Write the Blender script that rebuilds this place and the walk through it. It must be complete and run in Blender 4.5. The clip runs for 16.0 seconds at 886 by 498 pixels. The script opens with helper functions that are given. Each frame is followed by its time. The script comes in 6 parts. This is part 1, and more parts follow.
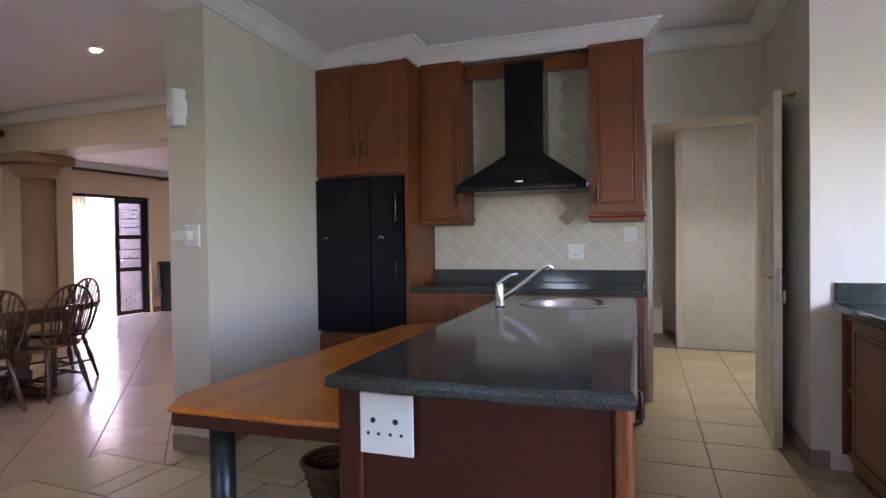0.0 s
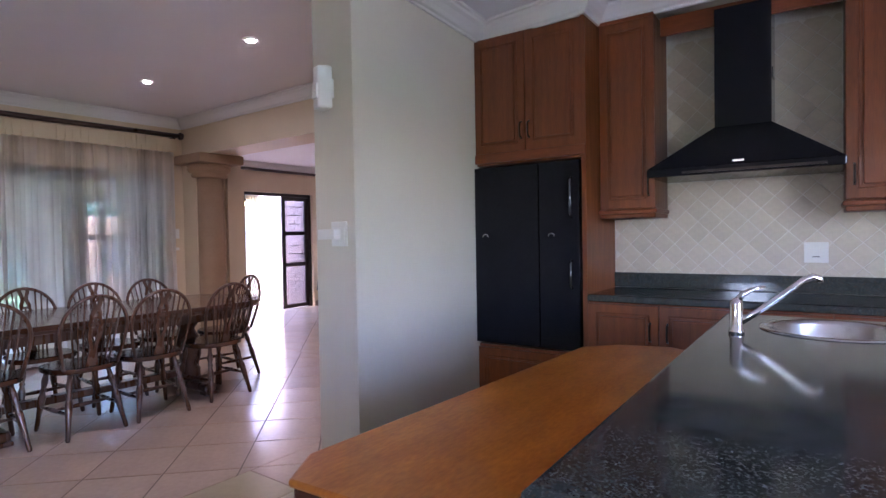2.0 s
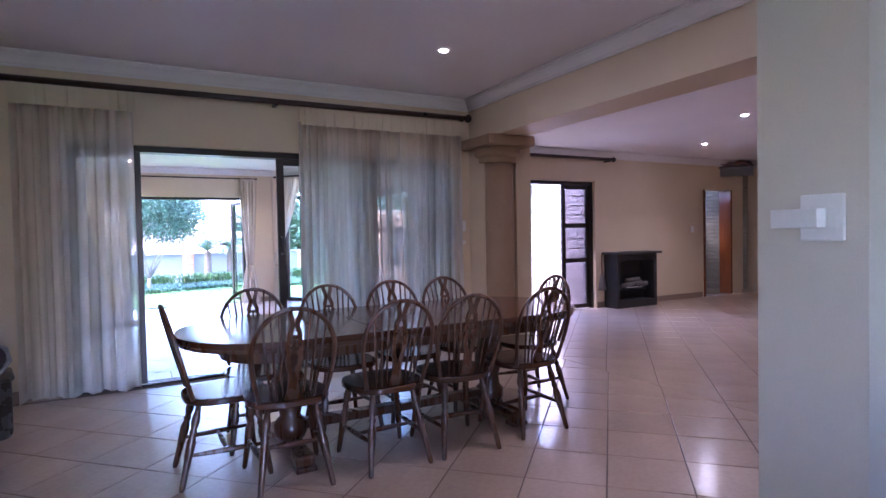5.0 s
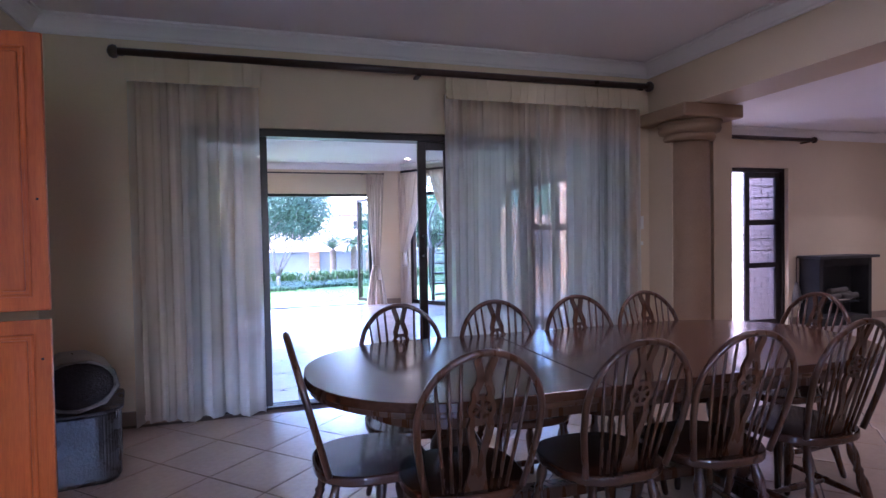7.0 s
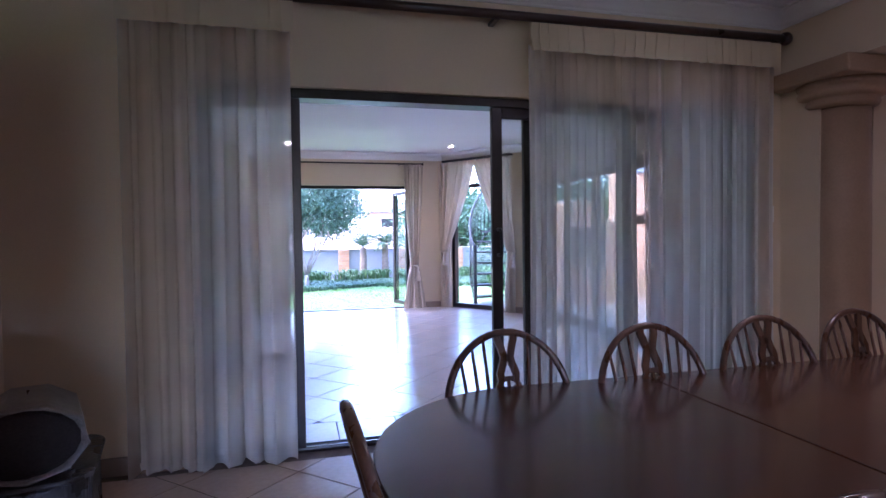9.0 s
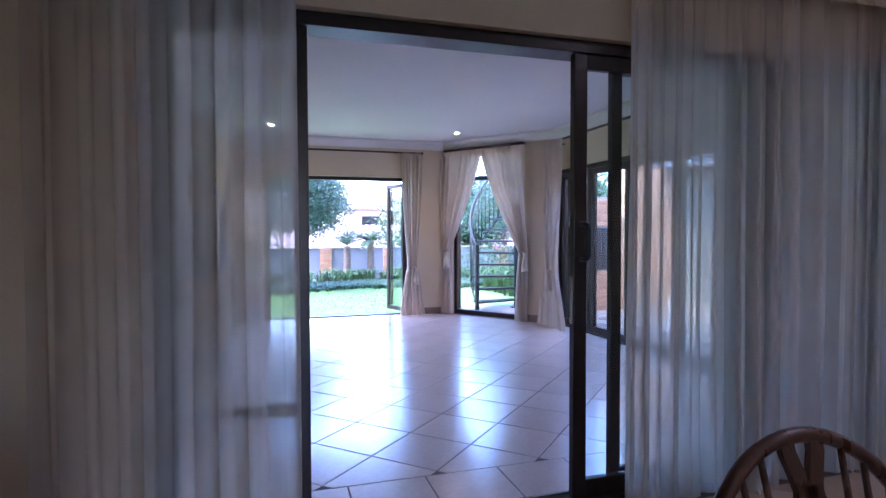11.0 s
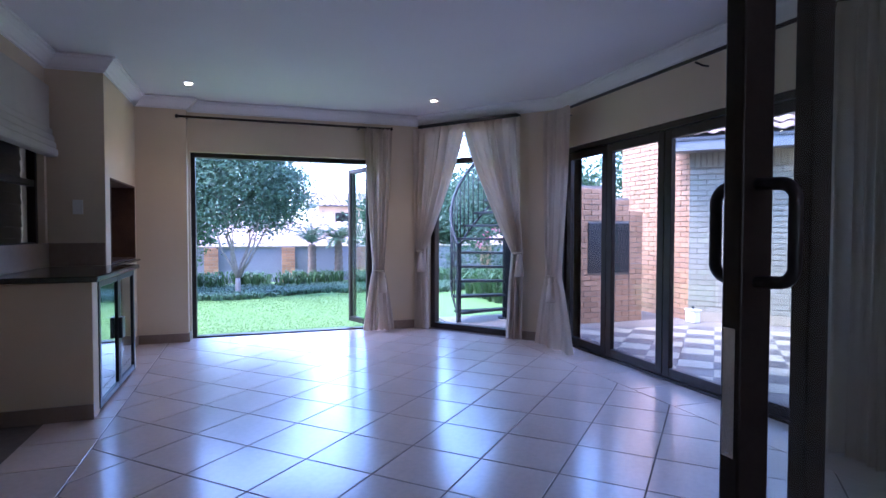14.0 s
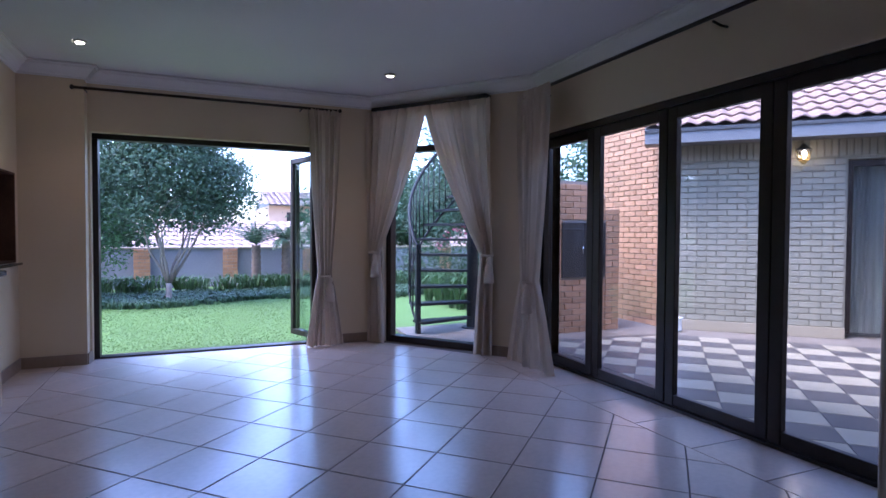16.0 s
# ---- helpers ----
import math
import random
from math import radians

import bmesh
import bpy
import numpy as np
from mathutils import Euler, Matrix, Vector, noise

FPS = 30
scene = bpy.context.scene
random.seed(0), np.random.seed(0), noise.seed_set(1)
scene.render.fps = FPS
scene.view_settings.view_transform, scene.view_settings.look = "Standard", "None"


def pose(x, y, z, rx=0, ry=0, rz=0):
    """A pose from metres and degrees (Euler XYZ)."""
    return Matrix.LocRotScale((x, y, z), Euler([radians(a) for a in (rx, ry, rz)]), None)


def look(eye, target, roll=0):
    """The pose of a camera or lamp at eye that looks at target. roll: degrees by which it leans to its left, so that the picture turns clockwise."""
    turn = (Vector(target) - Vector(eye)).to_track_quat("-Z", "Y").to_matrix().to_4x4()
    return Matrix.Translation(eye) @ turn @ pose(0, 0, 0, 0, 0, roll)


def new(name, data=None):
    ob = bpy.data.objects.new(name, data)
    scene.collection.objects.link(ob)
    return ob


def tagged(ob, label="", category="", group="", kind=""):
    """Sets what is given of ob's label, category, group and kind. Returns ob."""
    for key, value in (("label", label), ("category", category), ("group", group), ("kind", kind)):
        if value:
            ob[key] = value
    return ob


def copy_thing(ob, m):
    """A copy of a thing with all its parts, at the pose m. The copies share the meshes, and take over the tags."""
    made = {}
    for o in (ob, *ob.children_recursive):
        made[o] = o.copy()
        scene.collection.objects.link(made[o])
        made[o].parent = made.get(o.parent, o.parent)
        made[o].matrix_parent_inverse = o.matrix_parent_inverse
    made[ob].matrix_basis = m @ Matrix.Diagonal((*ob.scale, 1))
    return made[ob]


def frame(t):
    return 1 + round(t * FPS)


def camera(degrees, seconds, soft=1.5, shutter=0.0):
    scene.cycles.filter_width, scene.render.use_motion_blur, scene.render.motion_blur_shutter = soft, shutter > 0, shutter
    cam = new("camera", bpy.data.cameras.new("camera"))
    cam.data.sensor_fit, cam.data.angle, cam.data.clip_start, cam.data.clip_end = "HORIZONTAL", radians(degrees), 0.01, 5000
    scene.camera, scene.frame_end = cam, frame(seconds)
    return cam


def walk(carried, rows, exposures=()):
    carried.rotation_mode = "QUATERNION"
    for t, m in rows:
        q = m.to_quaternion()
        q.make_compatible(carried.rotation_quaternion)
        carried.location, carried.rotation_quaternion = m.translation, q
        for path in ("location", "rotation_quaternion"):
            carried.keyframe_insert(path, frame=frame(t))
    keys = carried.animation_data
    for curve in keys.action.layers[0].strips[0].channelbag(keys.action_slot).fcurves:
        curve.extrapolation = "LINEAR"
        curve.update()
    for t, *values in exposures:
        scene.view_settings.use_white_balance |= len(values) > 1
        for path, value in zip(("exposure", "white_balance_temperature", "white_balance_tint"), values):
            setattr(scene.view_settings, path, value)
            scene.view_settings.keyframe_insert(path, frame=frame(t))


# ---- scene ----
cam = camera(76.7, 16.0)
METRES, EYE, TILT, LEAN, TURN = 8.0, 1.28, 0.0, 0.0, 21.6
ROWS = [
    (0.0, 0.0, 0.0, 0.0, -0.01, -0.97, 0.8),
    (0.5, -0.0014, 0.0203, 0.0014, 2.88, -1.14, 0.85),
    (1.0, -0.0076, 0.0398, 0.0014, 7.04, -1.24, 0.92),
    (1.5, -0.0163, 0.0639, 0.0023, 10.93, -1.28, 0.93),
    (2.0, -0.0273, 0.0848, 0.0032, 15.11, -1.35, 1.01),
    (2.5, -0.0398, 0.1067, 0.0022, 19.28, -1.31, 0.99),
    (3.0, -0.0556, 0.1253, 0.001, 23.99, -1.27, 0.98),
    (3.5, -0.0794, 0.1417, 0.0001, 28.29, -1.33, 0.94),
    (4.0, -0.1062, 0.1574, 0.0017, 32.48, -1.4, 1.03),
    (6.5, -0.2648, 0.236, 0.0031, 49.04, -1.51, 1.01),
    (7.0, -0.3, 0.2491, 0.0039, 51.45, -1.48, 0.98),
    (7.5, -0.3342, 0.2591, 0.0035, 53.15, -1.55, 0.9),
    (8.0, -0.3648, 0.2685, 0.0021, 53.68, -1.44, 0.77),
    (8.5, -0.3958, 0.282, 0.0012, 53.92, -1.51, 0.7),
    (9.0, -0.4272, 0.2936, -0.0002, 53.96, -1.56, 0.73),
    (9.5, -0.4593, 0.3061, 0.0007, 53.81, -1.69, 0.71),
    (10.75, -0.5452, 0.3207, -0.0015, 52.0, -1.7, 0.3),
    (12.0, -0.6079, 0.3866, -0.0037, 50.15, -1.72, -0.13),
    (12.5, -0.6372, 0.4042, -0.0028, 49.87, -1.85, 0.02),
    (13.0, -0.6671, 0.4265, -0.0049, 49.74, -1.79, 0.04),
    (13.5, -0.6925, 0.4456, -0.006, 49.58, -1.82, -0.05),
    (14.0, -0.7163, 0.4659, -0.0072, 49.45, -1.8, -0.08),
    (14.5, -0.7410, 0.4842, -0.0079, 49.07, -1.8, -0.11),
    (15.0, -0.7599, 0.4979, -0.0089, 47.94, -1.74, -0.12),
    (15.5, -0.78, 0.5179, -0.0105, 46.17, -1.66, -0.24),
    (16.0, -0.8029, 0.5388, -0.0103, 45.03, -1.64, -0.26),
]
EXPOSURES = [(0.0, 5.35, 5850, 29), (2.0, 5.6, 5500, 34), (4.0, 5.4, 5150, 37), (6.5, 5.05, 5100, 38), (9.5, 4.6, 5150, 39), (12.0, 4.2, 5100, 36), (14.0, 3.65, 5000, 34), (15.0, 3.4, 5150, 35), (16.0, 2.9, 5250, 35)]
walk(cam, [(t, pose(0, 0, EYE, TILT, LEAN, TURN) @ pose(METRES * x, METRES * y, METRES * z, 90 + pitch, roll, yaw)) for t, x, y, z, yaw, pitch, roll in ROWS],
     exposures=EXPOSURES)


# ---- light and exposure ----
def make_world():
    w = bpy.data.worlds.new("sky")
    scene.world = w
    w.use_nodes = True
    nt = w.node_tree
    bg = nt.nodes["Background"]
    sky = nt.nodes.new("ShaderNodeTexSky")
    sky.sky_type = "NISHITA"
    sky.sun_disc = False
    sky.sun_elevation = radians(62)
    sky.sun_rotation = radians(176)
    sky.air_density = 1.0
    sky.dust_density = 1.2
    bg.inputs["Strength"].default_value = 0.15
    nt.links.new(sky.outputs["Color"], bg.inputs["Color"])


make_world()


def sun_lamp():
    d = bpy.data.lights.new("sun", "SUN")
    d.energy, d.angle, d.color = 1.05, radians(30), (1.0, 0.96, 0.90)
    ob = new("sun", d)
    ob.matrix_world = look((-13.2, -9.7, 22), (-14, 2, 0))


sun_lamp()


def sky_window(name, m, sx, sy, power):
    """Area lamp that stands in an opening for the sky's light."""
    d = bpy.data.lights.new(name, "AREA")
    d.shape, d.size, d.size_y, d.energy, d.color = "RECTANGLE", sx, sy, power, (0.94, 1.0, 0.82)
    ob = new(name, d)
    ob.matrix_world = m


def downlight_lamp(x, y, z, power, colour):
    d = bpy.data.lights.new("downlight_beam", "SPOT")
    d.energy, d.spot_size, d.spot_blend, d.shadow_soft_size, d.color = power, radians(115), 0.7, 0.04, colour
    ob = new("downlight_beam", d)
    ob.matrix_world = look((x, y, z - 0.035), (x, y, 0))


# ---- materials ----
def surf(name, a, b=None, rough=0.6, metal=0.0, scale=6.0, fine=80.0, bump=0.05, rand=0.0, stretch=(1, 1, 1), coat=0.0, spec=0.5, island=False, depth=0.002, coat_rough=0.12):
    """Two colours mixed at two scales, with fine relief."""
    m = bpy.data.materials.new(name)
    m.use_nodes = True
    nt = m.node_tree
    p = nt.nodes["Principled BSDF"]
    b = b or tuple(c * 0.82 for c in a)
    tc = nt.nodes.new("ShaderNodeTexCoord")
    mp = nt.nodes.new("ShaderNodeMapping")
    mp.inputs["Scale"].default_value = stretch
    nt.links.new(tc.outputs["Object"], mp.inputs["Vector"])
    n1 = nt.nodes.new("ShaderNodeTexNoise")
    n1.inputs["Scale"].default_value = scale
    n1.inputs["Detail"].default_value = 5
    n2 = nt.nodes.new("ShaderNodeTexNoise")
    n2.inputs["Scale"].default_value = fine
    n2.inputs["Detail"].default_value = 3
    for n in (n1, n2):
        nt.links.new(mp.outputs["Vector"], n.inputs["Vector"])
    mixf = nt.nodes.new("ShaderNodeMath")
    mixf.operation = "MULTIPLY_ADD"
    mixf.inputs[1].default_value = 0.45
    nt.links.new(n2.outputs["Fac"], mixf.inputs[0])
    sc = nt.nodes.new("ShaderNodeMath")
    sc.operation = "MULTIPLY"
    sc.inputs[1].default_value = 0.55
    nt.links.new(n1.outputs["Fac"], sc.inputs[0])
    nt.links.new(sc.outputs[0], mixf.inputs[2])
    rng = nt.nodes.new("ShaderNodeMapRange")
    rng.inputs["From Min"].default_value, rng.inputs["From Max"].default_value = 0.34, 0.66
    nt.links.new(mixf.outputs[0], rng.inputs["Value"])
    ramp = nt.nodes.new("ShaderNodeMix")
    ramp.data_type = "RGBA"
    ramp.inputs["A"].default_value, ramp.inputs["B"].default_value = (*a, 1), (*b, 1)
    nt.links.new(rng.outputs["Result"], ramp.inputs["Factor"])
    col = ramp.outputs["Result"]
    if rand:
        if island:
            src = nt.nodes.new("ShaderNodeNewGeometry").outputs["Random Per Island"]
        else:
            src = nt.nodes.new("ShaderNodeObjectInfo").outputs["Random"]
        r = nt.nodes.new("ShaderNodeMapRange")
        r.inputs["To Min"].default_value, r.inputs["To Max"].default_value = 1 - rand, 1 + rand
        nt.links.new(src, r.inputs["Value"])
        hsv = nt.nodes.new("ShaderNodeHueSaturation")
        nt.links.new(r.outputs["Result"], hsv.inputs["Value"])
        nt.links.new(col, hsv.inputs["Color"])
        col = hsv.outputs["Color"]
    nt.links.new(col, p.inputs["Base Color"])
    rr = nt.nodes.new("ShaderNodeMapRange")
    rr.inputs["To Min"].default_value, rr.inputs["To Max"].default_value = max(rough - 0.07, 0.02), min(rough + 0.07, 1)
    nt.links.new(n1.outputs["Fac"], rr.inputs["Value"])
    nt.links.new(rr.outputs["Result"], p.inputs["Roughness"])
    p.inputs["Metallic"].default_value = metal
    p.inputs["Coat Weight"].default_value = coat
    p.inputs["Coat Roughness"].default_value = coat_rough
    p.inputs["Specular IOR Level"].default_value = spec
    if bump:
        bp = nt.nodes.new("ShaderNodeBump")
        bp.inputs["Strength"].default_value = bump
        bp.inputs["Distance"].default_value = depth
        nt.links.new(mixf.outputs[0], bp.inputs["Height"])
        nt.links.new(bp.outputs["Normal"], p.inputs["Normal"])
    return m


def wood(name, a, b, rough=0.35, axis=2, coat=0.3, scale=3.0):
    """Streaked grain along one axis of the object."""
    st = [9.0, 9.0, 9.0]
    st[axis] = 0.7
    return surf(name, a, b, rough=rough, scale=scale, fine=scale * 7, bump=0.03, stretch=st, coat=coat, rand=0.08)


def glowing(name, colour, power):
    m = bpy.data.materials.new(name)
    m.use_nodes = True
    p = m.node_tree.nodes["Principled BSDF"]
    p.inputs["Base Color"].default_value = (0.9, 0.9, 0.85, 1)
    p.inputs["Emission Color"].default_value = (*colour, 1)
    p.inputs["Emission Strength"].default_value = power
    return m


def pane_glass(name, tint=(0.93, 0.97, 0.96), gloss=0.9):
    m = bpy.data.materials.new(name)
    m.use_nodes = True
    nt = m.node_tree
    nt.nodes.remove(nt.nodes["Principled BSDF"])
    out = nt.nodes["Material Output"]
    t = nt.nodes.new("ShaderNodeBsdfTransparent")
    t.inputs["Color"].default_value = (*tint, 1)
    g = nt.nodes.new("ShaderNodeBsdfGlossy")
    g.inputs["Roughness"].default_value = 0.01
    f = nt.nodes.new("ShaderNodeLayerWeight")
    f.inputs["Blend"].default_value = 0.5
    pw = nt.nodes.new("ShaderNodeMath")
    pw.operation = "POWER"
    pw.inputs[1].default_value = 4.5
    nt.links.new(f.outputs["Facing"], pw.inputs[0])
    ad = nt.nodes.new("ShaderNodeMath")
    ad.operation = "MULTIPLY_ADD"
    ad.inputs[1].default_value, ad.inputs[2].default_value = 0.75, 0.035
    nt.links.new(pw.outputs[0], ad.inputs[0])
    mx = nt.nodes.new("ShaderNodeMixShader")
    nt.links.new(ad.outputs[0], mx.inputs["Fac"])
    nt.links.new(t.outputs[0], mx.inputs[1])
    nt.links.new(g.outputs[0], mx.inputs[2])
    nt.links.new(mx.outputs[0], out.inputs["Surface"])
    return m


def cloth(name, colour, see=0.0, glow=0.5, weave=900.0, streak=0.0):
    """Woven cloth: diffuse and translucent, and see-through by the share given; streak: how unevenly it is gathered."""
    m = bpy.data.materials.new(name)
    m.use_nodes = True
    nt = m.node_tree
    nt.nodes.remove(nt.nodes["Principled BSDF"])
    out = nt.nodes["Material Output"]
    tc = nt.nodes.new("ShaderNodeTexCoord")
    n = nt.nodes.new("ShaderNodeTexNoise")
    n.inputs["Scale"].default_value = 5.0
    nt.links.new(tc.outputs["Object"], n.inputs["Vector"])
    mixc = nt.nodes.new("ShaderNodeMix")
    mixc.data_type = "RGBA"
    mixc.inputs["A"].default_value = (*colour, 1)
    mixc.inputs["B"].default_value = (*[c * 0.86 for c in colour], 1)
    nt.links.new(n.outputs["Fac"], mixc.inputs["Factor"])
    n2 = nt.nodes.new("ShaderNodeTexNoise")
    n2.inputs["Scale"].default_value = weave
    nt.links.new(tc.outputs["Object"], n2.inputs["Vector"])
    bp = nt.nodes.new("ShaderNodeBump")
    bp.inputs["Strength"].default_value, bp.inputs["Distance"].default_value = 0.25, 0.001
    nt.links.new(n2.outputs["Fac"], bp.inputs["Height"])
    d = nt.nodes.new("ShaderNodeBsdfDiffuse")
    tr = nt.nodes.new("ShaderNodeBsdfTranslucent")
    for s in (d, tr):
        nt.links.new(mixc.outputs["Result"], s.inputs["Color"])
        nt.links.new(bp.outputs["Normal"], s.inputs["Normal"])
    mx = nt.nodes.new("ShaderNodeMixShader")
    mx.inputs["Fac"].default_value = glow
    nt.links.new(d.outputs[0], mx.inputs[1])
    nt.links.new(tr.outputs[0], mx.inputs[2])
    last = mx
    if see:
        tp = nt.nodes.new("ShaderNodeBsdfTransparent")
        tp.inputs["Color"].default_value = (0.95, 0.95, 0.97, 1)
        last = nt.nodes.new("ShaderNodeMixShader")
        last.inputs["Fac"].default_value = see
        if streak:
            mp = nt.nodes.new("ShaderNodeMapping")
            mp.inputs["Scale"].default_value = (6.0, 0.0, 0.12)
            nt.links.new(tc.outputs["Object"], mp.inputs["Vector"])
            ns = nt.nodes.new("ShaderNodeTexNoise")
            ns.inputs["Scale"].default_value, ns.inputs["Detail"].default_value = 1.0, 2.5
            nt.links.new(mp.outputs["Vector"], ns.inputs["Vector"])
            rg2 = nt.nodes.new("ShaderNodeMapRange")
            rg2.inputs["From Min"].default_value, rg2.inputs["From Max"].default_value = 0.34, 0.66
            rg2.inputs["To Min"].default_value, rg2.inputs["To Max"].default_value = see - streak, see + streak
            nt.links.new(ns.outputs["Fac"], rg2.inputs["Value"])
            nt.links.new(rg2.outputs["Result"], last.inputs["Fac"])
        nt.links.new(mx.outputs[0], last.inputs[1])
        nt.links.new(tp.outputs[0], last.inputs[2])
    nt.links.new(last.outputs[0], out.inputs["Surface"])
    return m


def granite(name):
    """Polished dark stone: near-black ground with paler and rusty crystals."""
    m = surf(name, (0.020, 0.025, 0.023), (0.042, 0.048, 0.044), rough=0.10, scale=22, fine=150, bump=0.0, spec=0.38)
    nt = m.node_tree
    p = nt.nodes["Principled BSDF"]
    col = p.inputs["Base Color"].links[0].from_socket
    tc = nt.nodes.new("ShaderNodeTexCoord")
    for scale, edge, tone in ((260, 0.34, (0.070, 0.077, 0.070)), (170, 0.20, (0.056, 0.044, 0.030))):
        v = nt.nodes.new("ShaderNodeTexVoronoi")
        v.inputs["Scale"].default_value = scale
        nt.links.new(tc.outputs["Object"], v.inputs["Vector"])
        sep = nt.nodes.new("ShaderNodeSeparateColor")
        nt.links.new(v.outputs["Color"], sep.inputs["Color"])
        r = nt.nodes.new("ShaderNodeMapRange")
        r.inputs["From Min"].default_value, r.inputs["From Max"].default_value = 1 - edge, 1 - edge * 0.3
        nt.links.new(sep.outputs["Red"], r.inputs["Value"])
        mx = nt.nodes.new("ShaderNodeMix")
        mx.data_type = "RGBA"
        mx.inputs["B"].default_value = (*tone, 1)
        nt.links.new(r.outputs["Result"], mx.inputs["Factor"])
        nt.links.new(col, mx.inputs["A"])
        col = mx.outputs["Result"]
    nt.links.new(col, p.inputs["Base Color"])
    return m


M_WALL = surf("cream_wall_paint", (0.66, 0.535, 0.362), (0.605, 0.485, 0.325), rough=0.55, scale=1.6, fine=160, bump=0.10)
M_KWALL = surf("pale_kitchen_paint", (0.65, 0.605, 0.50), (0.60, 0.555, 0.455), rough=0.42, scale=1.4, fine=160, bump=0.08)
M_CEIL = surf("ceiling_paint", (0.82, 0.79, 0.79), (0.78, 0.75, 0.75), rough=0.7, scale=1.2, fine=120, bump=0.06)
# Same ceiling paint, made greyer for the dimmer light on the living room ceiling.
M_CEIL_SHADED = surf("shaded_ceiling_paint", (0.71, 0.68, 0.69), (0.67, 0.64, 0.65), rough=0.7, scale=1.2, fine=120, bump=0.06)
M_CORNICE = surf("cornice_paint", (0.78, 0.76, 0.73), (0.74, 0.72, 0.69), rough=0.55, scale=3, fine=120, bump=0.04)
# Lit and dimmer copies of one floor tile: living room paler, other rooms darker.
M_TILE_LIT = surf("lit_beige_ceramic_tile", (0.82, 0.66, 0.555), (0.68, 0.535, 0.44), rough=0.30, scale=2.6, fine=28, bump=0.05, rand=0.07, coat=1.0, coat_rough=0.17)
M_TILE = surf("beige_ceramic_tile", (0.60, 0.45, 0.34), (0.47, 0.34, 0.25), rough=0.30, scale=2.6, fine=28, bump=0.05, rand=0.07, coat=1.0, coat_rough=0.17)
M_KTILE = surf("sand_ceramic_tile", (0.52, 0.435, 0.265), (0.44, 0.365, 0.215), rough=0.30, scale=2.2, fine=18, bump=0.02, rand=0.07, coat=0.3)
M_GROUT = surf("floor_grout", (0.20, 0.155, 0.13), (0.145, 0.112, 0.094), rough=0.9, scale=20, fine=200, bump=0.2)
M_SKIRT = surf("skirting_tile", (0.30, 0.22, 0.16), (0.25, 0.18, 0.13), rough=0.35, scale=4, fine=30)
M_CHERRY = wood("reddish_cabinet_wood", (0.205, 0.054, 0.009), (0.118, 0.028, 0.005), rough=0.38, coat=0.12)
M_CHERRYX = wood("reddish_cabinet_wood_cross", (0.215, 0.053, 0.010), (0.13, 0.028, 0.006), axis=0, rough=0.38, coat=0.12)
M_ORANGE = wood("orange_varnished_wood", (0.62, 0.135, 0.018), (0.47, 0.085, 0.010))
M_TABLE = surf("honey_varnished_wood", (0.56, 0.19, 0.021), (0.35, 0.094, 0.010), rough=0.33, scale=2.6, fine=30, bump=0.0, stretch=(3.2, 1.0, 1.0), spec=0.28)
# Cabinet wood darkened for the island's shaded end; also the table's dark edge.
M_SHADE_EDGE_WOOD = surf("shaded_panel_and_dark_edge_wood", (0.060, 0.011, 0.004), (0.042, 0.008, 0.003), rough=0.4, scale=3, fine=22, bump=0.0, stretch=(1, 9, 9), spec=0.3)
M_DARKWOOD = wood("dark_stained_wood", (0.105, 0.042, 0.019), (0.06, 0.023, 0.011), rough=0.28, coat=0.5)
M_DARKTOP = wood("dark_polished_tabletop", (0.085, 0.031, 0.015), (0.055, 0.020, 0.010), rough=0.24, axis=1, coat=0.5, scale=1.8)
M_POLE = surf("dark_brown_pole_varnish", (0.045, 0.022, 0.016), (0.03, 0.015, 0.011), rough=0.3, scale=8, bump=0.03)
M_GRANITE = granite("dark_green_granite")
M_BLACKGLASS = surf("black_gloss_appliance", (0.008, 0.008, 0.011), (0.011, 0.011, 0.014), rough=0.05, bump=0, coat=0.0, spec=0.14)
M_BLACKMET = surf("black_powder_coat", (0.012, 0.012, 0.014), (0.02, 0.02, 0.022), rough=0.38, scale=20, bump=0.03)
M_BRONZE = surf("dark_bronze_aluminium", (0.028, 0.021, 0.018), (0.040, 0.030, 0.026), rough=0.35, metal=0.5, scale=12, bump=0.03)
M_CHROME = surf("chrome", (0.85, 0.85, 0.87), (0.78, 0.78, 0.8), rough=0.1, metal=1.0, bump=0)
M_STEEL = surf("brushed_steel", (0.66, 0.66, 0.67), (0.52, 0.52, 0.53), rough=0.25, metal=1.0, scale=10, fine=150, bump=0.03)
M_DSTEEL = surf("dark_steel", (0.16, 0.16, 0.175), (0.11, 0.11, 0.12), rough=0.2, metal=0.9, bump=0)
M_BRASS = surf("brass", (0.70, 0.50, 0.18), (0.55, 0.37, 0.12), rough=0.25, metal=1.0, bump=0)
M_WHITEPL = surf("white_plastic", (0.76, 0.75, 0.71), (0.72, 0.71, 0.67), rough=0.4, bump=0)
M_DOORPAINT = surf("cream_door_paint", (0.70, 0.65, 0.54), (0.66, 0.61, 0.50), rough=0.4, scale=4, bump=0.05)
M_SPLASH = surf("cream_wall_tile", (0.60, 0.53, 0.42), (0.52, 0.455, 0.355), rough=0.4, scale=7, fine=40, bump=0.12, rand=0.05)
M_SPLASHGROUT = surf("pale_grout", (0.72, 0.68, 0.60), rough=0.85, scale=20, bump=0.1)
M_SHEER = cloth("white_sheer_voile", (0.96, 0.93, 0.88), see=0.38, glow=0.93, streak=0.20)
M_BAND = cloth("cream_curtain_heading", (0.66, 0.56, 0.38), see=0.0, glow=0.15)
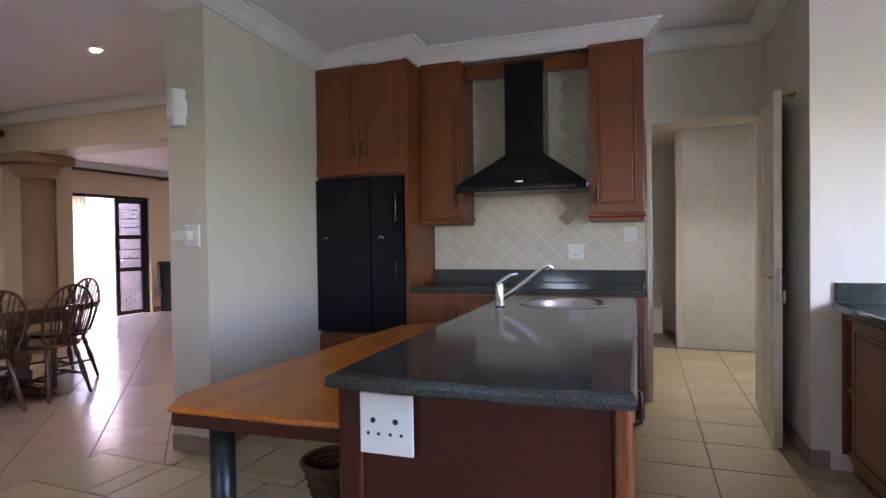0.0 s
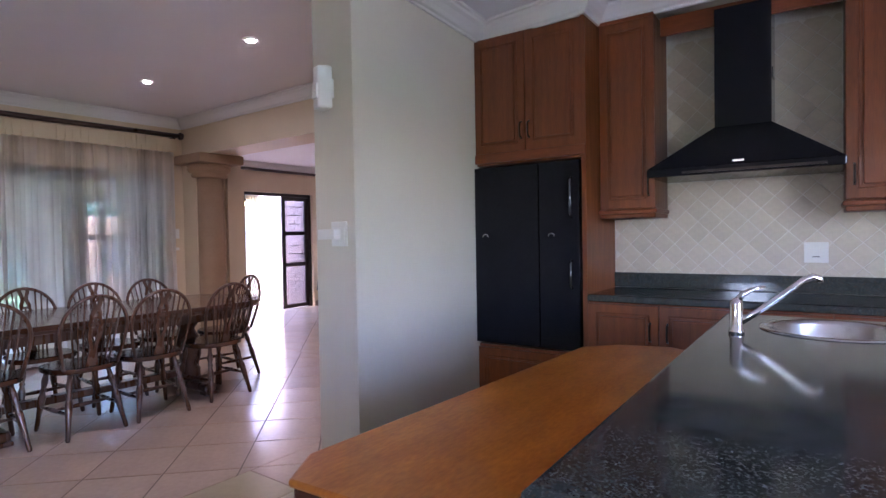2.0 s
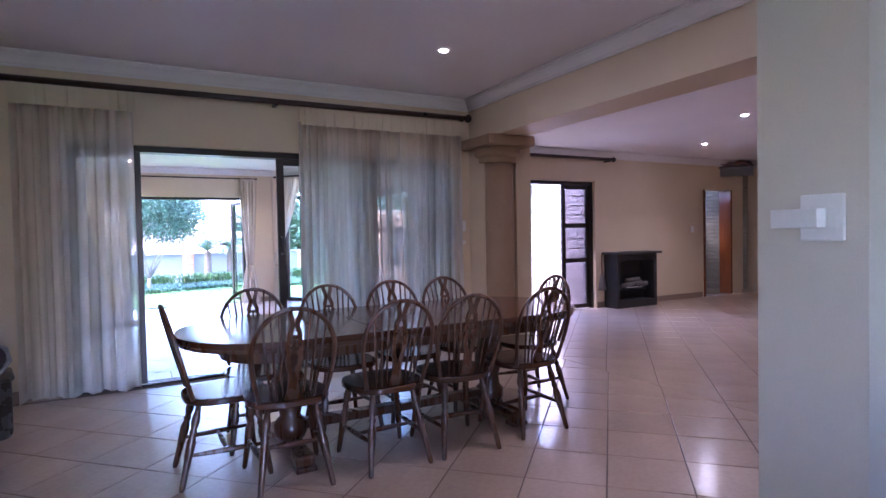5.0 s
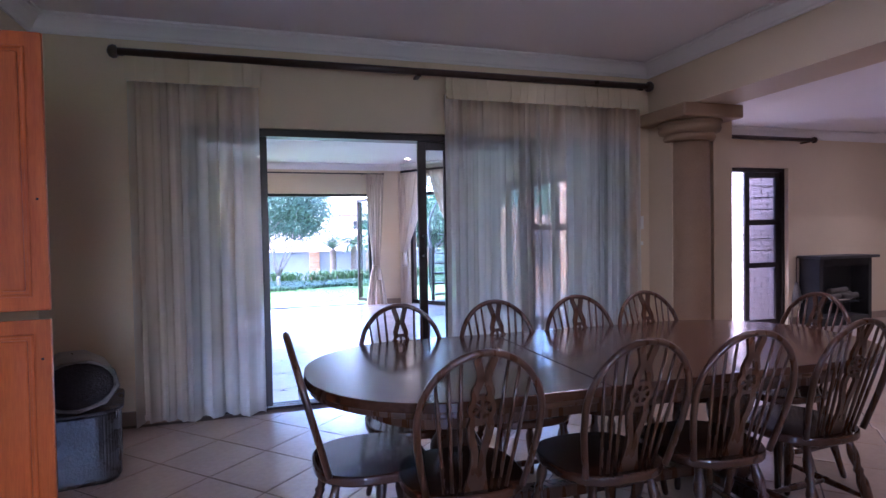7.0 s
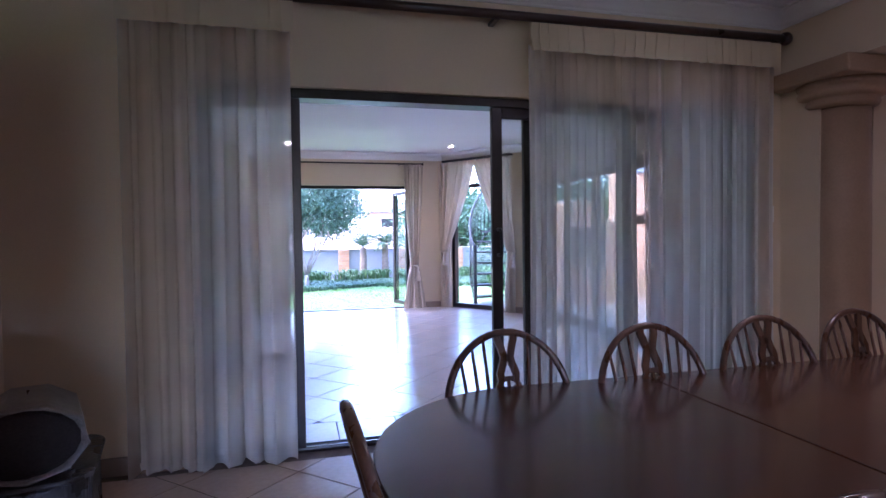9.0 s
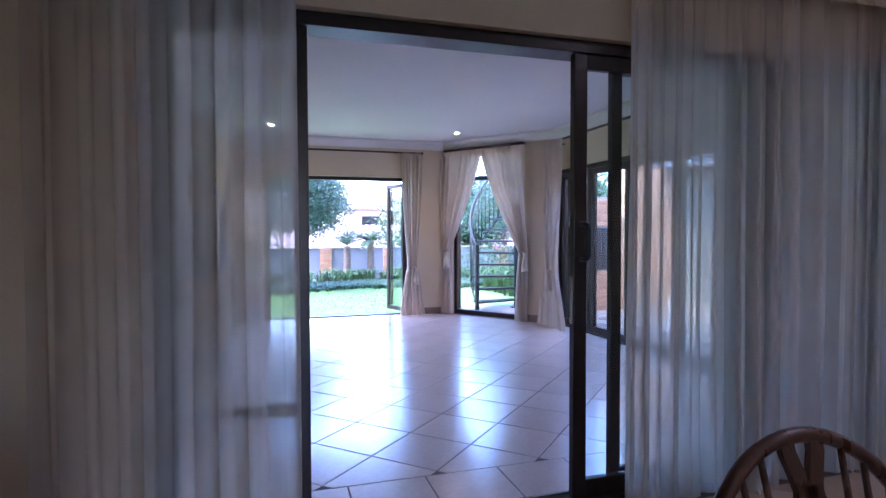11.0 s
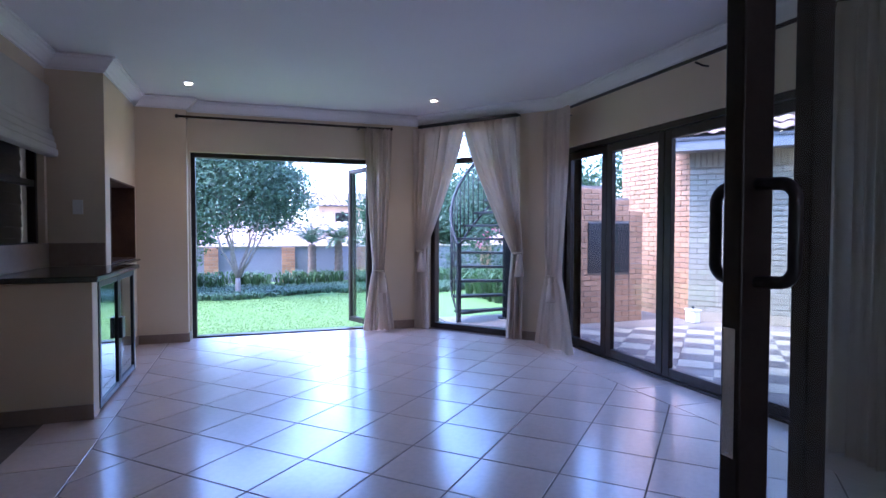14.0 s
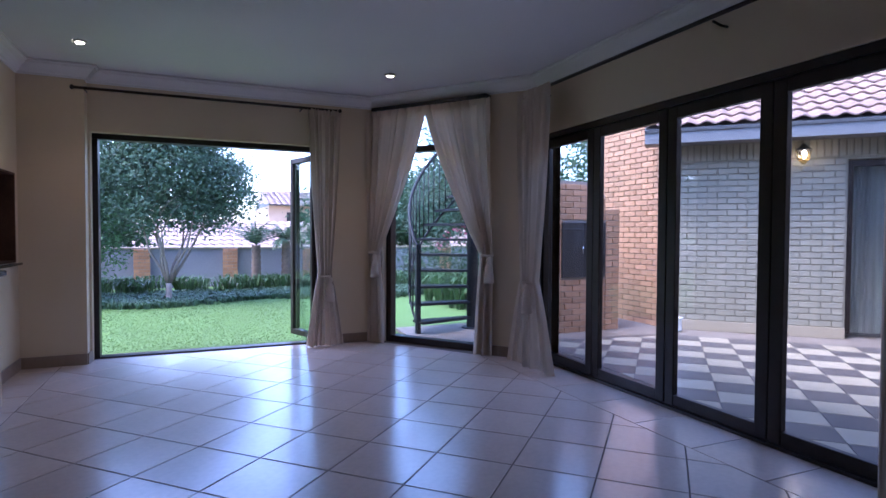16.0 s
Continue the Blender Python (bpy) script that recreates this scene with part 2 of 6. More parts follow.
M_CURTAIN = cloth("sand_curtain_cloth", (0.72, 0.61, 0.49), see=0.0, glow=0.30)
M_BLIND = cloth("cream_blind_cloth", (0.66, 0.62, 0.53), see=0.0, glow=0.3)
M_GLASS = pane_glass("window_glass")
M_TINTGLASS = pane_glass("violet_tinted_glass", (0.40, 0.40, 0.43))
M_HOLE = surf("black_recess", (0.01, 0.01, 0.01), rough=0.6, bump=0)
M_COLUMN = surf("sandstone_column_paint", (0.37, 0.245, 0.145), (0.30, 0.195, 0.112), rough=0.6, scale=4, fine=70, bump=0.2)
M_STILE = surf("pale_scullery_tile", (0.56, 0.56, 0.50), (0.46, 0.465, 0.41), rough=0.35, scale=5, fine=30, bump=0.06, rand=0.03)
M_LAMPGLOW = glowing("lit_lamp_face", (1.0, 0.93, 0.86), 20.0)
M_LAMPWARM = glowing("lit_warm_lamp_face", (1.0, 0.80, 0.50), 9.0)


# ---- building helpers ----
def box(x0, y0, z0, x1, y1, z1, bev=0.0, bm=None, seg=2):
    """A box in a bmesh, with its edges rounded by bev."""
    b = bmesh.new()
    bmesh.ops.create_cube(b, size=1)
    c = Vector(((x0 + x1) / 2, (y0 + y1) / 2, (z0 + z1) / 2))
    for v in b.verts:
        v.co = Vector((v.co.x * abs(x1 - x0), v.co.y * abs(y1 - y0), v.co.z * abs(z1 - z0))) + c
    if bev:
        bmesh.ops.bevel(b, geom=b.edges[:], offset=bev, segments=seg, profile=0.5, affect="EDGES")
    return merged(bm, b) if bm is not None else b


def merged(bm, other):
    me = bpy.data.meshes.new("tmp")
    other.to_mesh(me)
    other.free()
    bm.from_mesh(me)
    bpy.data.meshes.remove(me)
    return bm


def prism(points, z0, z1, bev=0.0):
    """A plan outline raised from z0 to z1."""
    b = bmesh.new()
    vs = [b.verts.new((x, y, z0)) for x, y in points]
    f = b.faces.new(vs)
    r = bmesh.ops.extrude_face_region(b, geom=[f])
    for v in r["geom"]:
        if isinstance(v, bmesh.types.BMVert):
            v.co.z = z1
    bmesh.ops.recalc_face_normals(b, faces=b.faces[:])
    if bev:
        bmesh.ops.bevel(b, geom=b.edges[:], offset=bev, segments=2, profile=0.5, affect="EDGES")
    return b


def turned(profile, seg=16, bm=None, at=(0, 0, 0)):
    """A lathe form from (radius, height) pairs."""
    b = bmesh.new()
    rings = []
    for r, z in profile:
        rings.append([b.verts.new((at[0] + r * math.cos(2 * math.pi * i / seg), at[1] + r * math.sin(2 * math.pi * i / seg), at[2] + z)) for i in range(seg)])
    for p, q in zip(rings, rings[1:]):
        for i in range(seg):
            b.faces.new((p[i], p[(i + 1) % seg], q[(i + 1) % seg], q[i]))
    b.faces.new(list(reversed(rings[0])))
    b.faces.new(rings[-1])
    for f in b.faces:
        f.smooth = len(f.verts) == 4
    return merged(bm, b) if bm is not None else b


def tube(points, radius, seg=8, bm=None):
    """A round bar along points; radius may be a list."""
    b = bmesh.new()
    pts = [Vector(p) for p in points]
    rad = radius if isinstance(radius, (list, tuple)) else [radius] * len(pts)
    rings = []
    side = None
    for i, p in enumerate(pts):
        d = (pts[min(i + 1, len(pts) - 1)] - pts[max(i - 1, 0)]).normalized()
        if side is None:
            side = d.orthogonal().normalized()
        side = (side - d * side.dot(d)).normalized()
        up = d.cross(side)
        rings.append([b.verts.new(p + rad[i] * (math.cos(2 * math.pi * k / seg) * side + math.sin(2 * math.pi * k / seg) * up)) for k in range(seg)])
    for p, q in zip(rings, rings[1:]):
        for i in range(seg):
            b.faces.new((p[i], p[(i + 1) % seg], q[(i + 1) % seg], q[i])).smooth = True
    b.faces.new(list(reversed(rings[0])))
    b.faces.new(rings[-1])
    return merged(bm, b) if bm is not None else b


def part(name, bm, material, parent=None, label="", m=None):
    """Links a bmesh as one mesh object under a thing or part."""
    me = bpy.data.meshes.new(name)
    bm.to_mesh(me)
    bm.free()
    me.materials.append(material)
    ob = new(name, me)
    if parent is not None:
        ob.parent = parent
    if m is not None:
        ob.matrix_local = m
    if label:
        ob["label"] = label
    return ob


def shared(name, me, parent, m):
    ob = new(name, me)
    ob.parent = parent
    ob.matrix_local = m
    return ob


def thing(name, label, category, m=None, group="", kind=""):
    ob = new(name)
    ob.empty_display_size = 0.1
    ob.matrix_world = m if m is not None else Matrix()
    return tagged(ob, label, category, group, kind)


def structure(name, bm, material, label="", category="wall"):
    return tagged(part(name, bm, material), label, category, kind="structure")


KM = pose(-0.15, 4.66, 0, 0, 0, 2.5)  # the kitchen's own axes: x along the hood wall, y into it


def kit(x, y, z=0, rz=0):
    return KM @ pose(x, y, z, 0, 0, rz)


# ---- structure ----
def wall_with(name, axis, c0, c1, a0, a1, z0, z1, holes, material, label, m=None):
    """A wall of thickness c0..c1 across axis, from a0 to a1, with holes (a0, a1, z0, z1)."""
    b = bmesh.new()
    cuts = sorted({a0, a1, *[h[0] for h in holes], *[h[1] for h in holes]})
    for p, q in zip(cuts, cuts[1:]):
        spans = [(z0, z1)]
        for h in holes:
            if h[0] <= p + 1e-6 and h[1] >= q - 1e-6:
                spans = [s for lo, hi in spans for s in ((lo, min(hi, h[2])), (max(lo, h[3]), hi)) if s[1] - s[0] > 1e-4]
        for lo, hi in spans:
            if axis == "x":
                box(c0, p, lo, c1, q, hi, bm=b)
            else:
                box(p, c0, lo, q, c1, hi, bm=b)
    bmesh.ops.remove_doubles(b, verts=b.verts[:], dist=1e-5)
    ob = structure(name, b, material, label)
    if m is not None:
        ob.matrix_world = m
    return ob


CEIL, LCEIL, GCEIL = 2.82, 2.66, 2.64  # dining and kitchen; living room; lounge
# wall between the dining room and the living room, with the sliding door
wall_with("wall_west_dining", "x", -7.58, -7.36, -0.75, 4.30, 0, 2.9, [(0.36, 4.10, -0.1, 2.13)], M_WALL, "cream painted wall with a wide sliding door")
wall_with("wall_south_dining", "y", -0.75, -0.55, -7.36, -4.60, 0, 2.9, [], M_WALL, "plain cream painted dining room wall")
wall_with("wall_south_return", "x", -4.80, -4.60, -2.40, -0.75, 0, 2.9, [], M_WALL, "plain cream painted return wall")
wall_with("wall_south_kitchen", "y", -2.60, -2.40, -4.80, 2.60, 0, 2.9, [(-1.7, -1.1, 1.5, 2.0)], M_KWALL, "pale painted kitchen wall with a window opening")
wall_with("wall_east_kitchen", "x", 2.40, 2.60, -2.40, 4.60, 0, 2.9, [(0.2, 1.9, 0.35, 2.15)], M_KWALL, "pale painted kitchen wall with a window opening")
# hood wall with the doorway to the scullery
wall_with("wall_north_kitchen", "y", 0.0, 0.16, -2.62, 2.75, 0, 2.9, [(0.06, 0.80, -0.1, 2.15)], M_KWALL, "pale painted kitchen wall behind the cooker hood", KM)
wall_with("wall_door_side", "x", 0.84, 1.02, -1.12, 0.0, 0, 2.9, [], M_KWALL, "short pale wall beside the open door", KM)
wall_with("wall_door_nib", "y", -1.12, -0.96, 1.02, 2.70, 0, 2.9, [], M_KWALL, "pale painted wall above the side counter", KM)
# the wall that ends in a pier between kitchen and dining room
structure("wall_pier", prism([(-2.845, 2.60), (-2.545, 2.60), (-2.70, 4.16), (-2.70, 4.70), (-2.845, 4.70)], 0, 2.9), M_KWALL, "pale painted wall end between kitchen and dining room")
wall_with("wall_lounge_east", "x", -2.845, -2.66, 4.70, 12.0, 0, 2.9, [], M_WALL, "plain cream painted lounge wall")
wall_with("wall_lounge_north", "y", 11.8, 12.0, -9.1, -2.85, 0, 2.9, [], M_WALL, "plain cream painted lounge wall")
wall_with("wall_lounge_west", "x", -9.10, -8.88, 4.70, 11.8, 0, 2.9, [(6.20, 7.68, -0.1, 2.13), (10.45, 11.30, -0.1, 2.06)], M_WALL, "cream painted lounge wall with a glazed door and fireplace")
wall_with("wall_lounge_return", "y", 4.70, 4.90, -8.88, -7.0, 0, 2.9, [], M_WALL, "plain cream painted return wall")
structure("beam", box(-7.36, 4.30, 2.36, -2.845, 4.70, 2.9), M_WALL, "deep cream painted beam between dining room and lounge", "beam")
# living room
wall_with("wall_west_living", "x", -13.85, -13.55, -0.10, 3.02, 0, 2.9, [(0.72, 2.88, -0.1, 2.11)], M_WALL, "cream painted wall with an open folding door")
bay = pose(-13.55, 3.38, 0, 0, 0, 37.02)
BAYL = math.hypot(1.22, 0.92)
wall_with("wall_bay_living", "y", 0.0, 0.25, 0, BAYL, 0, 2.9, [(0.14, BAYL - 0.16, -0.1, 2.52)], M_WALL, "angled cream bay wall with a tall window", bay)
structure("wall_bay_jamb", prism([(-13.80, 3.02), (-13.55, 3.02), (-13.55, 3.38), (-13.70, 3.58), (-13.80, 3.52)], 0, 2.9), M_WALL, "narrow cream wall between folding door and bay")
structure("wall_bay_pier", prism([(-12.33, 4.30), (-12.04, 4.55), (-12.04, 4.80), (-12.30, 4.80), (-12.48, 4.50)], 0, 2.9), M_WALL, "narrow cream wall between bay and glass doors")
wall_with("wall_north_living", "y", 4.55, 4.80, -12.05, -7.58, 0, 2.9, [(-12.04, -8.11, -0.1, 2.11)], M_WALL, "cream painted wall above wide glass doors")
wall_with("wall_south_living", "y", -0.42, -0.22, -13.85, -7.58, 0, 2.9, [(-12.05, -11.15, 1.08, 2.05)], M_WALL, "cream living room wall with a small window")
structure("wall_living_corner", box(-13.85, -0.22, 0, -13.42, 0.70, 2.9), M_WALL, "cream painted corner wall beside the folding door")
wall_with("chimney_breast", "y", -0.22, 0.20, -13.42, -12.10, 0, 2.9, [(-13.34, -12.27, 0.93, 1.69)], M_WALL, "cream painted chimney breast")


def ceilings():
    b = box(-7.36, -2.6, CEIL, 2.6, 4.7, CEIL + 0.12)
    structure("ceiling_dining", b, M_CEIL, "off-white painted ceiling with downlights", "ceiling")
    structure("ceiling_living", box(-13.85, -0.75, LCEIL, -7.58, 4.80, LCEIL + 0.12), M_CEIL_SHADED, "off-white painted ceiling with downlights", "ceiling")
    structure("ceiling_lounge", box(-9.1, 4.7, GCEIL, -2.7, 12.0, GCEIL + 0.12), M_CEIL, "off-white painted ceiling", "ceiling")
    structure("ceiling_scullery", box(-1.2, 4.85, 2.5, 3.0, 9.2, 2.6), M_CEIL, "white scullery ceiling", "ceiling")


ceilings()


def cornice(name, path, top, closed=False, size=0.115):
    """A moulded cornice along plan points; the room lies to the left of the path."""
    prof = [(0, -1.0), (0.14, -1.0), (0.16, -0.88), (0.30, -0.80), (0.42, -0.62), (0.62, -0.40), (0.80, -0.28), (0.84, -0.16), (1.0, -0.14), (1.0, 0.0)]
    pts = [Vector((x, y)) for x, y in path]
    n = len(pts)
    b = bmesh.new()
    rows = []
    for i, p in enumerate(pts):
        d0 = (p - pts[i - 1]).normalized() if (i or closed) else None
        d1 = (pts[(i + 1) % n] - p).normalized() if (i < n - 1 or closed) else None
        n0 = Vector((-d0.y, d0.x)) if d0 else None
        n1 = Vector((-d1.y, d1.x)) if d1 else None
        if n0 and n1:
            k = (n0 + n1)
            off = k / max(k.dot(n1), 0.15)
        else:
            off = n0 or n1
        rows.append([b.verts.new((p.x + off.x * u * size, p.y + off.y * u * size, top + w * size)) for u, w in prof])
    pairs = list(zip(rows, rows[1:])) + ([(rows[-1], rows[0])] if closed else [])
    for p, q in pairs:
        for j in range(len(prof) - 1):
            b.faces.new((p[j], q[j], q[j + 1], p[j + 1]))
    bmesh.ops.recalc_face_normals(b, faces=b.faces[:])
    return tagged(part(name, b, M_CORNICE), "white moulded plaster cornice", "cornice", kind="structure")


def kxy(x, y):
    v = KM @ Vector((x, y, 0))
    return (v.x, v.y)


cornice("trim_cornice_dining", [(-2.845, 4.30), (-7.36, 4.30), (-7.36, -0.55), (-4.60, -0.55)], CEIL - 0.002)
cornice("trim_cornice_kitchen", [kxy(2.5, -1.12), kxy(0.84, -1.12), kxy(0.84, 0.0), kxy(0.0, 0.0), kxy(0.0, -0.34), kxy(-1.74, -0.34), kxy(-1.74, -0.62), (-2.695, 4.06), (-2.545, 2.60), (-2.845, 2.60), (-2.845, 4.30)], CEIL - 0.002, size=0.125)
cornice("trim_cornice_living", [(-7.58, 4.55), (-12.04, 4.55), (-12.33, 4.30), (-13.55, 3.38), (-13.55, 0.70), (-13.42, 0.70), (-13.42, 0.20), (-12.10, 0.20), (-12.10, -0.22), (-7.58, -0.22)], LCEIL - 0.002)
cornice("trim_cornice_lounge", [(-2.85, 11.8), (-8.88, 11.8), (-8.88, 4.90), (-7.0, 4.90)], GCEIL - 0.002)


def skirting(name, path, h=0.10, t=0.012):
    pts = [Vector((x, y)) for x, y in path]
    b = bmesh.new()
    for p, q in zip(pts, pts[1:]):
        d = (q - p).normalized()
        nn = Vector((-d.y, d.x)) * t
        s = bmesh.new()
        vs = [s.verts.new((*c, z)) for z in (0.002, h) for c in (p - nn * 0.2, q - nn * 0.2, q + nn, p + nn)]
        for f in ((0, 1, 2, 3), (4, 5, 6, 7), (0, 1, 5, 4), (1, 2, 6, 5), (2, 3, 7, 6), (3, 0, 4, 7)):
            s.faces.new([vs[i] for i in f])
        bmesh.ops.recalc_face_normals(s, faces=s.faces[:])
        merged(b, s)
    return tagged(part(name, b, M_SKIRT), "brown tile skirting", "skirting", kind="structure")


skirting("baseboard_pier", [(-2.695, 4.06), (-2.545, 2.60), (-2.845, 2.60), (-2.845, 4.70)])
skirting("baseboard_dining", [(-7.36, 0.34), (-7.36, -0.55), (-4.60, -0.55)])
skirting("baseboard_kitchen_door", [kxy(0.93, -1.12), kxy(0.84, -1.12), kxy(0.84, -0.02)])
skirting("baseboard_living", [(-13.55, 0.71), (-13.42, 0.70), (-13.42, 0.20), (-12.10, 0.20)])
skirting("baseboard_bay", [(-12.06, 4.55), (-12.33, 4.30), (-12.40, 4.247)])
skirting("baseboard_bay", [(-13.47, 3.44), (-13.55, 3.38), (-13.55, 2.90)])
skirting("baseboard_lounge", [(-8.88, 10.40), (-8.88, 7.70)])


# ---- floors: tiles as pieces on a bed of grout ----
def clip_poly(poly, area):
    out = poly
    n = len(area)
    for i in range(n):
        a, b2 = area[i], area[(i + 1) % n]
        new_out = []
        side = lambda p: (b2[0] - a[0]) * (p[1] - a[1]) - (b2[1] - a[1]) * (p[0] - a[0])
        for j in range(len(out)):
            p, q = out[j], out[(j + 1) % len(out)]
            sp, sq = side(p), side(q)
            if sp >= 0:
                new_out.append(p)
            if sp * sq < 0:
                k = sp / (sp - sq)
                new_out.append((p[0] + k * (q[0] - p[0]), p[1] + k * (q[1] - p[1])))
        out = new_out
        if len(out) < 3:
            return []
    return out


def tile_mesh(name, poly, gap, depth, material):
    cx, cy = sum(p[0] for p in poly) / len(poly), sum(p[1] for p in poly) / len(poly)
    area = 0.5 * abs(sum(poly[i][0] * poly[(i + 1) % len(poly)][1] - poly[(i + 1) % len(poly)][0] * poly[i][1] for i in range(len(poly))))
    if area < 0.002:
        return None
    b = bmesh.new()
    rows = []
    for inset, z in ((gap / 2, -depth), (gap / 2, -0.0012), (gap / 2 + 0.002, 0.0)):
        row = []
        for x, y in poly:
            d = math.hypot(x - cx, y - cy)
            k = max(0.0, 1 - inset * 1.41 / max(d, 1e-6))
            row.append(b.verts.new(((x - cx) * k, (y - cy) * k, z)))
        rows.append(row)
    n = len(poly)
    for p, q in zip(rows, rows[1:]):
        for i in range(n):
            b.faces.new((p[i], p[(i + 1) % n], q[(i + 1) % n], q[i]))
    b.faces.new(rows[-1])
    me = bpy.data.meshes.new(name)
    b.to_mesh(me)
    b.free()
    me.materials.append(material)
    return me, (cx, cy)


def tiled(parent, area, size, angle, anchor, material, gap=0.008, depth=0.006, z=0.0, limit=300):
    """Square tiles laid over a convex plan area; whole tiles share one mesh."""
    ca, sa = math.cos(radians(angle)), math.sin(radians(angle))
    whole = None
    xs, ys = [p[0] for p in area], [p[1] for p in area]
    reach = int(math.hypot(max(xs) - min(xs), max(ys) - min(ys)) / size) + 2
    ux, uy = (min(xs) + max(xs)) / 2 - anchor[0], (min(ys) + max(ys)) / 2 - anchor[1]
    i0, j0 = round((ux * ca + uy * sa) / size), round((-ux * sa + uy * ca) / size)
    count = 0
    for i in range(i0 - reach, i0 + reach):
        for j in range(j0 - reach, j0 + reach):
            poly = [(anchor[0] + size * (u * ca - v * sa), anchor[1] + size * (u * sa + v * ca)) for u, v in ((i, j), (i + 1, j), (i + 1, j + 1), (i, j + 1))]
            cut = clip_poly(poly, area)
            if len(cut) < 3:
                continue
            if len(cut) == 4 and all(math.dist(p, q) < 1e-6 for p, q in zip(cut, poly)):
                if whole is None:
                    whole = tile_mesh("tile", poly, gap, depth, material)[0]
                me, c = whole, ((poly[0][0] + poly[2][0]) / 2, (poly[0][1] + poly[2][1]) / 2)
            else:
                r = tile_mesh("tile", cut, gap, depth, material)
                if r is None:
                    continue
                me, c = r
            shared("tile", me, parent, pose(c[0], c[1], z))
            count += 1
    return count


def floor_bed(name, points, label, z=-0.003):
    return structure(name, prism(points, z - 0.08, z), M_GROUT, label, "floor")


KTX = -3.22  # where the straight kitchen tiles begin


def floors():
    f = floor_bed("floor_dining", [(-7.56, -0.75), (-2.66, -0.75), (-2.66, 4.7), (-7.56, 4.7)], "beige ceramic tiles laid diagonally with dark grout")
    a = (-3.884, 2.980)
    tiled(f, [(-7.30, -0.55), (KTX, -0.55), (KTX, 4.7), (-7.30, 4.7)], 0.42, 45, a, M_TILE)
    tiled(f, [(KTX, 2.40), (-2.66, 2.40), (-2.66, 4.7), (KTX, 4.7)], 0.42, 45, a, M_TILE)
    k = floor_bed("floor_kitchen", [(-4.7, -2.5), (2.5, -2.5), (2.5, 9.2), (-2.655, 9.2), (-2.655, -0.755), (-4.7, -0.755)], "sand-coloured ceramic kitchen tiles")
    tiled(k, [(-2.652, 0.0), (1.5, 0.0), (1.5, 2.40), (-2.652, 2.40)], 0.415, 0, (KTX, 2.40), M_KTILE)
    tiled(f, [(KTX, -0.55), (-2.656, -0.55), (-2.656, 2.40), (KTX, 2.40)], 0.415, 0, (KTX, 2.40), M_KTILE)
    tiled(k, [(-2.652, 2.40), (1.5, 2.40), (1.5, 6.9), (-2.652, 6.9)], 0.415, 2.0, (0.22, 3.80), M_KTILE)
    tiled(k, [(-4.6, -2.4), (2.4, -2.4), (2.4, 0.0), (-4.6, 0.0)], 0.415, 0, (KTX, 2.40), M_KTILE)
    v = floor_bed("floor_living", [(-13.85, -0.75), (-7.565, -0.75), (-7.565, 4.80), (-12.3, 4.80), (-13.85, 3.5)], "glossy beige ceramic tiles laid diagonally")
    tiled(v, [(-13.6, 0.50), (-7.92, 0.50), (-7.92, 4.15), (-12.45, 4.15), (-13.6, 3.33)], 0.421, 45, (-10.045, 1.923), M_TILE_LIT)
    tiled(v, [(-7.92, -0.55), (-7.50, -0.55), (-7.50, 4.6), (-7.92, 4.6)], 0.40, 0, (-7.92, 1.15), M_TILE_LIT)
    tiled(v, [(-13.6, 0.10), (-7.92, 0.10), (-7.92, 0.50), (-13.6, 0.50)], 0.40, 0, (-10.45, 0.10), M_TILE_LIT)
    tiled(v, [(-12.5, 4.15), (-7.92, 4.15), (-7.92, 4.6), (-11.95, 4.6)], 0.45, 0, (-9.4, 4.15), M_TILE_LIT)
    g = floor_bed("floor_lounge", [(-9.1, 4.7), (-2.845, 4.7), (-2.845, 12), (-9.1, 12)], "pale beige ceramic lounge tiles")
    tiled(g, [(-8.9, 4.7), (-3.0, 4.7), (-3.0, 11.8), (-8.9, 11.8)], 0.43, 45, (-3.888, 2.955), M_TILE)


floors()


# ---- outdoors ground ----
M_LAWN = surf("lawn_grass", (0.10, 0.195, 0.042), (0.072, 0.142, 0.032), rough=0.9, scale=0.6, fine=90, bump=0.12, depth=0.01)
M_PAVE = surf("patio_paving", (0.21, 0.172, 0.145), (0.16, 0.13, 0.11), rough=0.5, scale=3, fine=50, bump=0.15)
structure("ground", prism([(-400, -400), (400, -400), (400, 400), (-400, 400)], -0.5, -0.10), M_LAWN, "green lawn that reaches far past the garden", "ground")
# Unseen ground outside the kitchen, added to bounce neutral light through its window.
structure("pavement_bounce", prism([(2.61, -8.0), (11.0, -8.0), (11.0, 10.0), (2.61, 10.0)], -0.2, -0.06), M_PAVE, "plain grey ground, unseen, added to bounce neutral light indoors", "pavement")
structure("pavement", prism([(-14.6, 4.0), (-13.0, 3.9), (-12.3, 4.82), (-9.10, 4.82), (-9.10, 12.5), (-8.0, 13), (-14.6, 7.6)], -0.2, -0.06), M_PAVE, "stone-grey patio paving", "pavement")


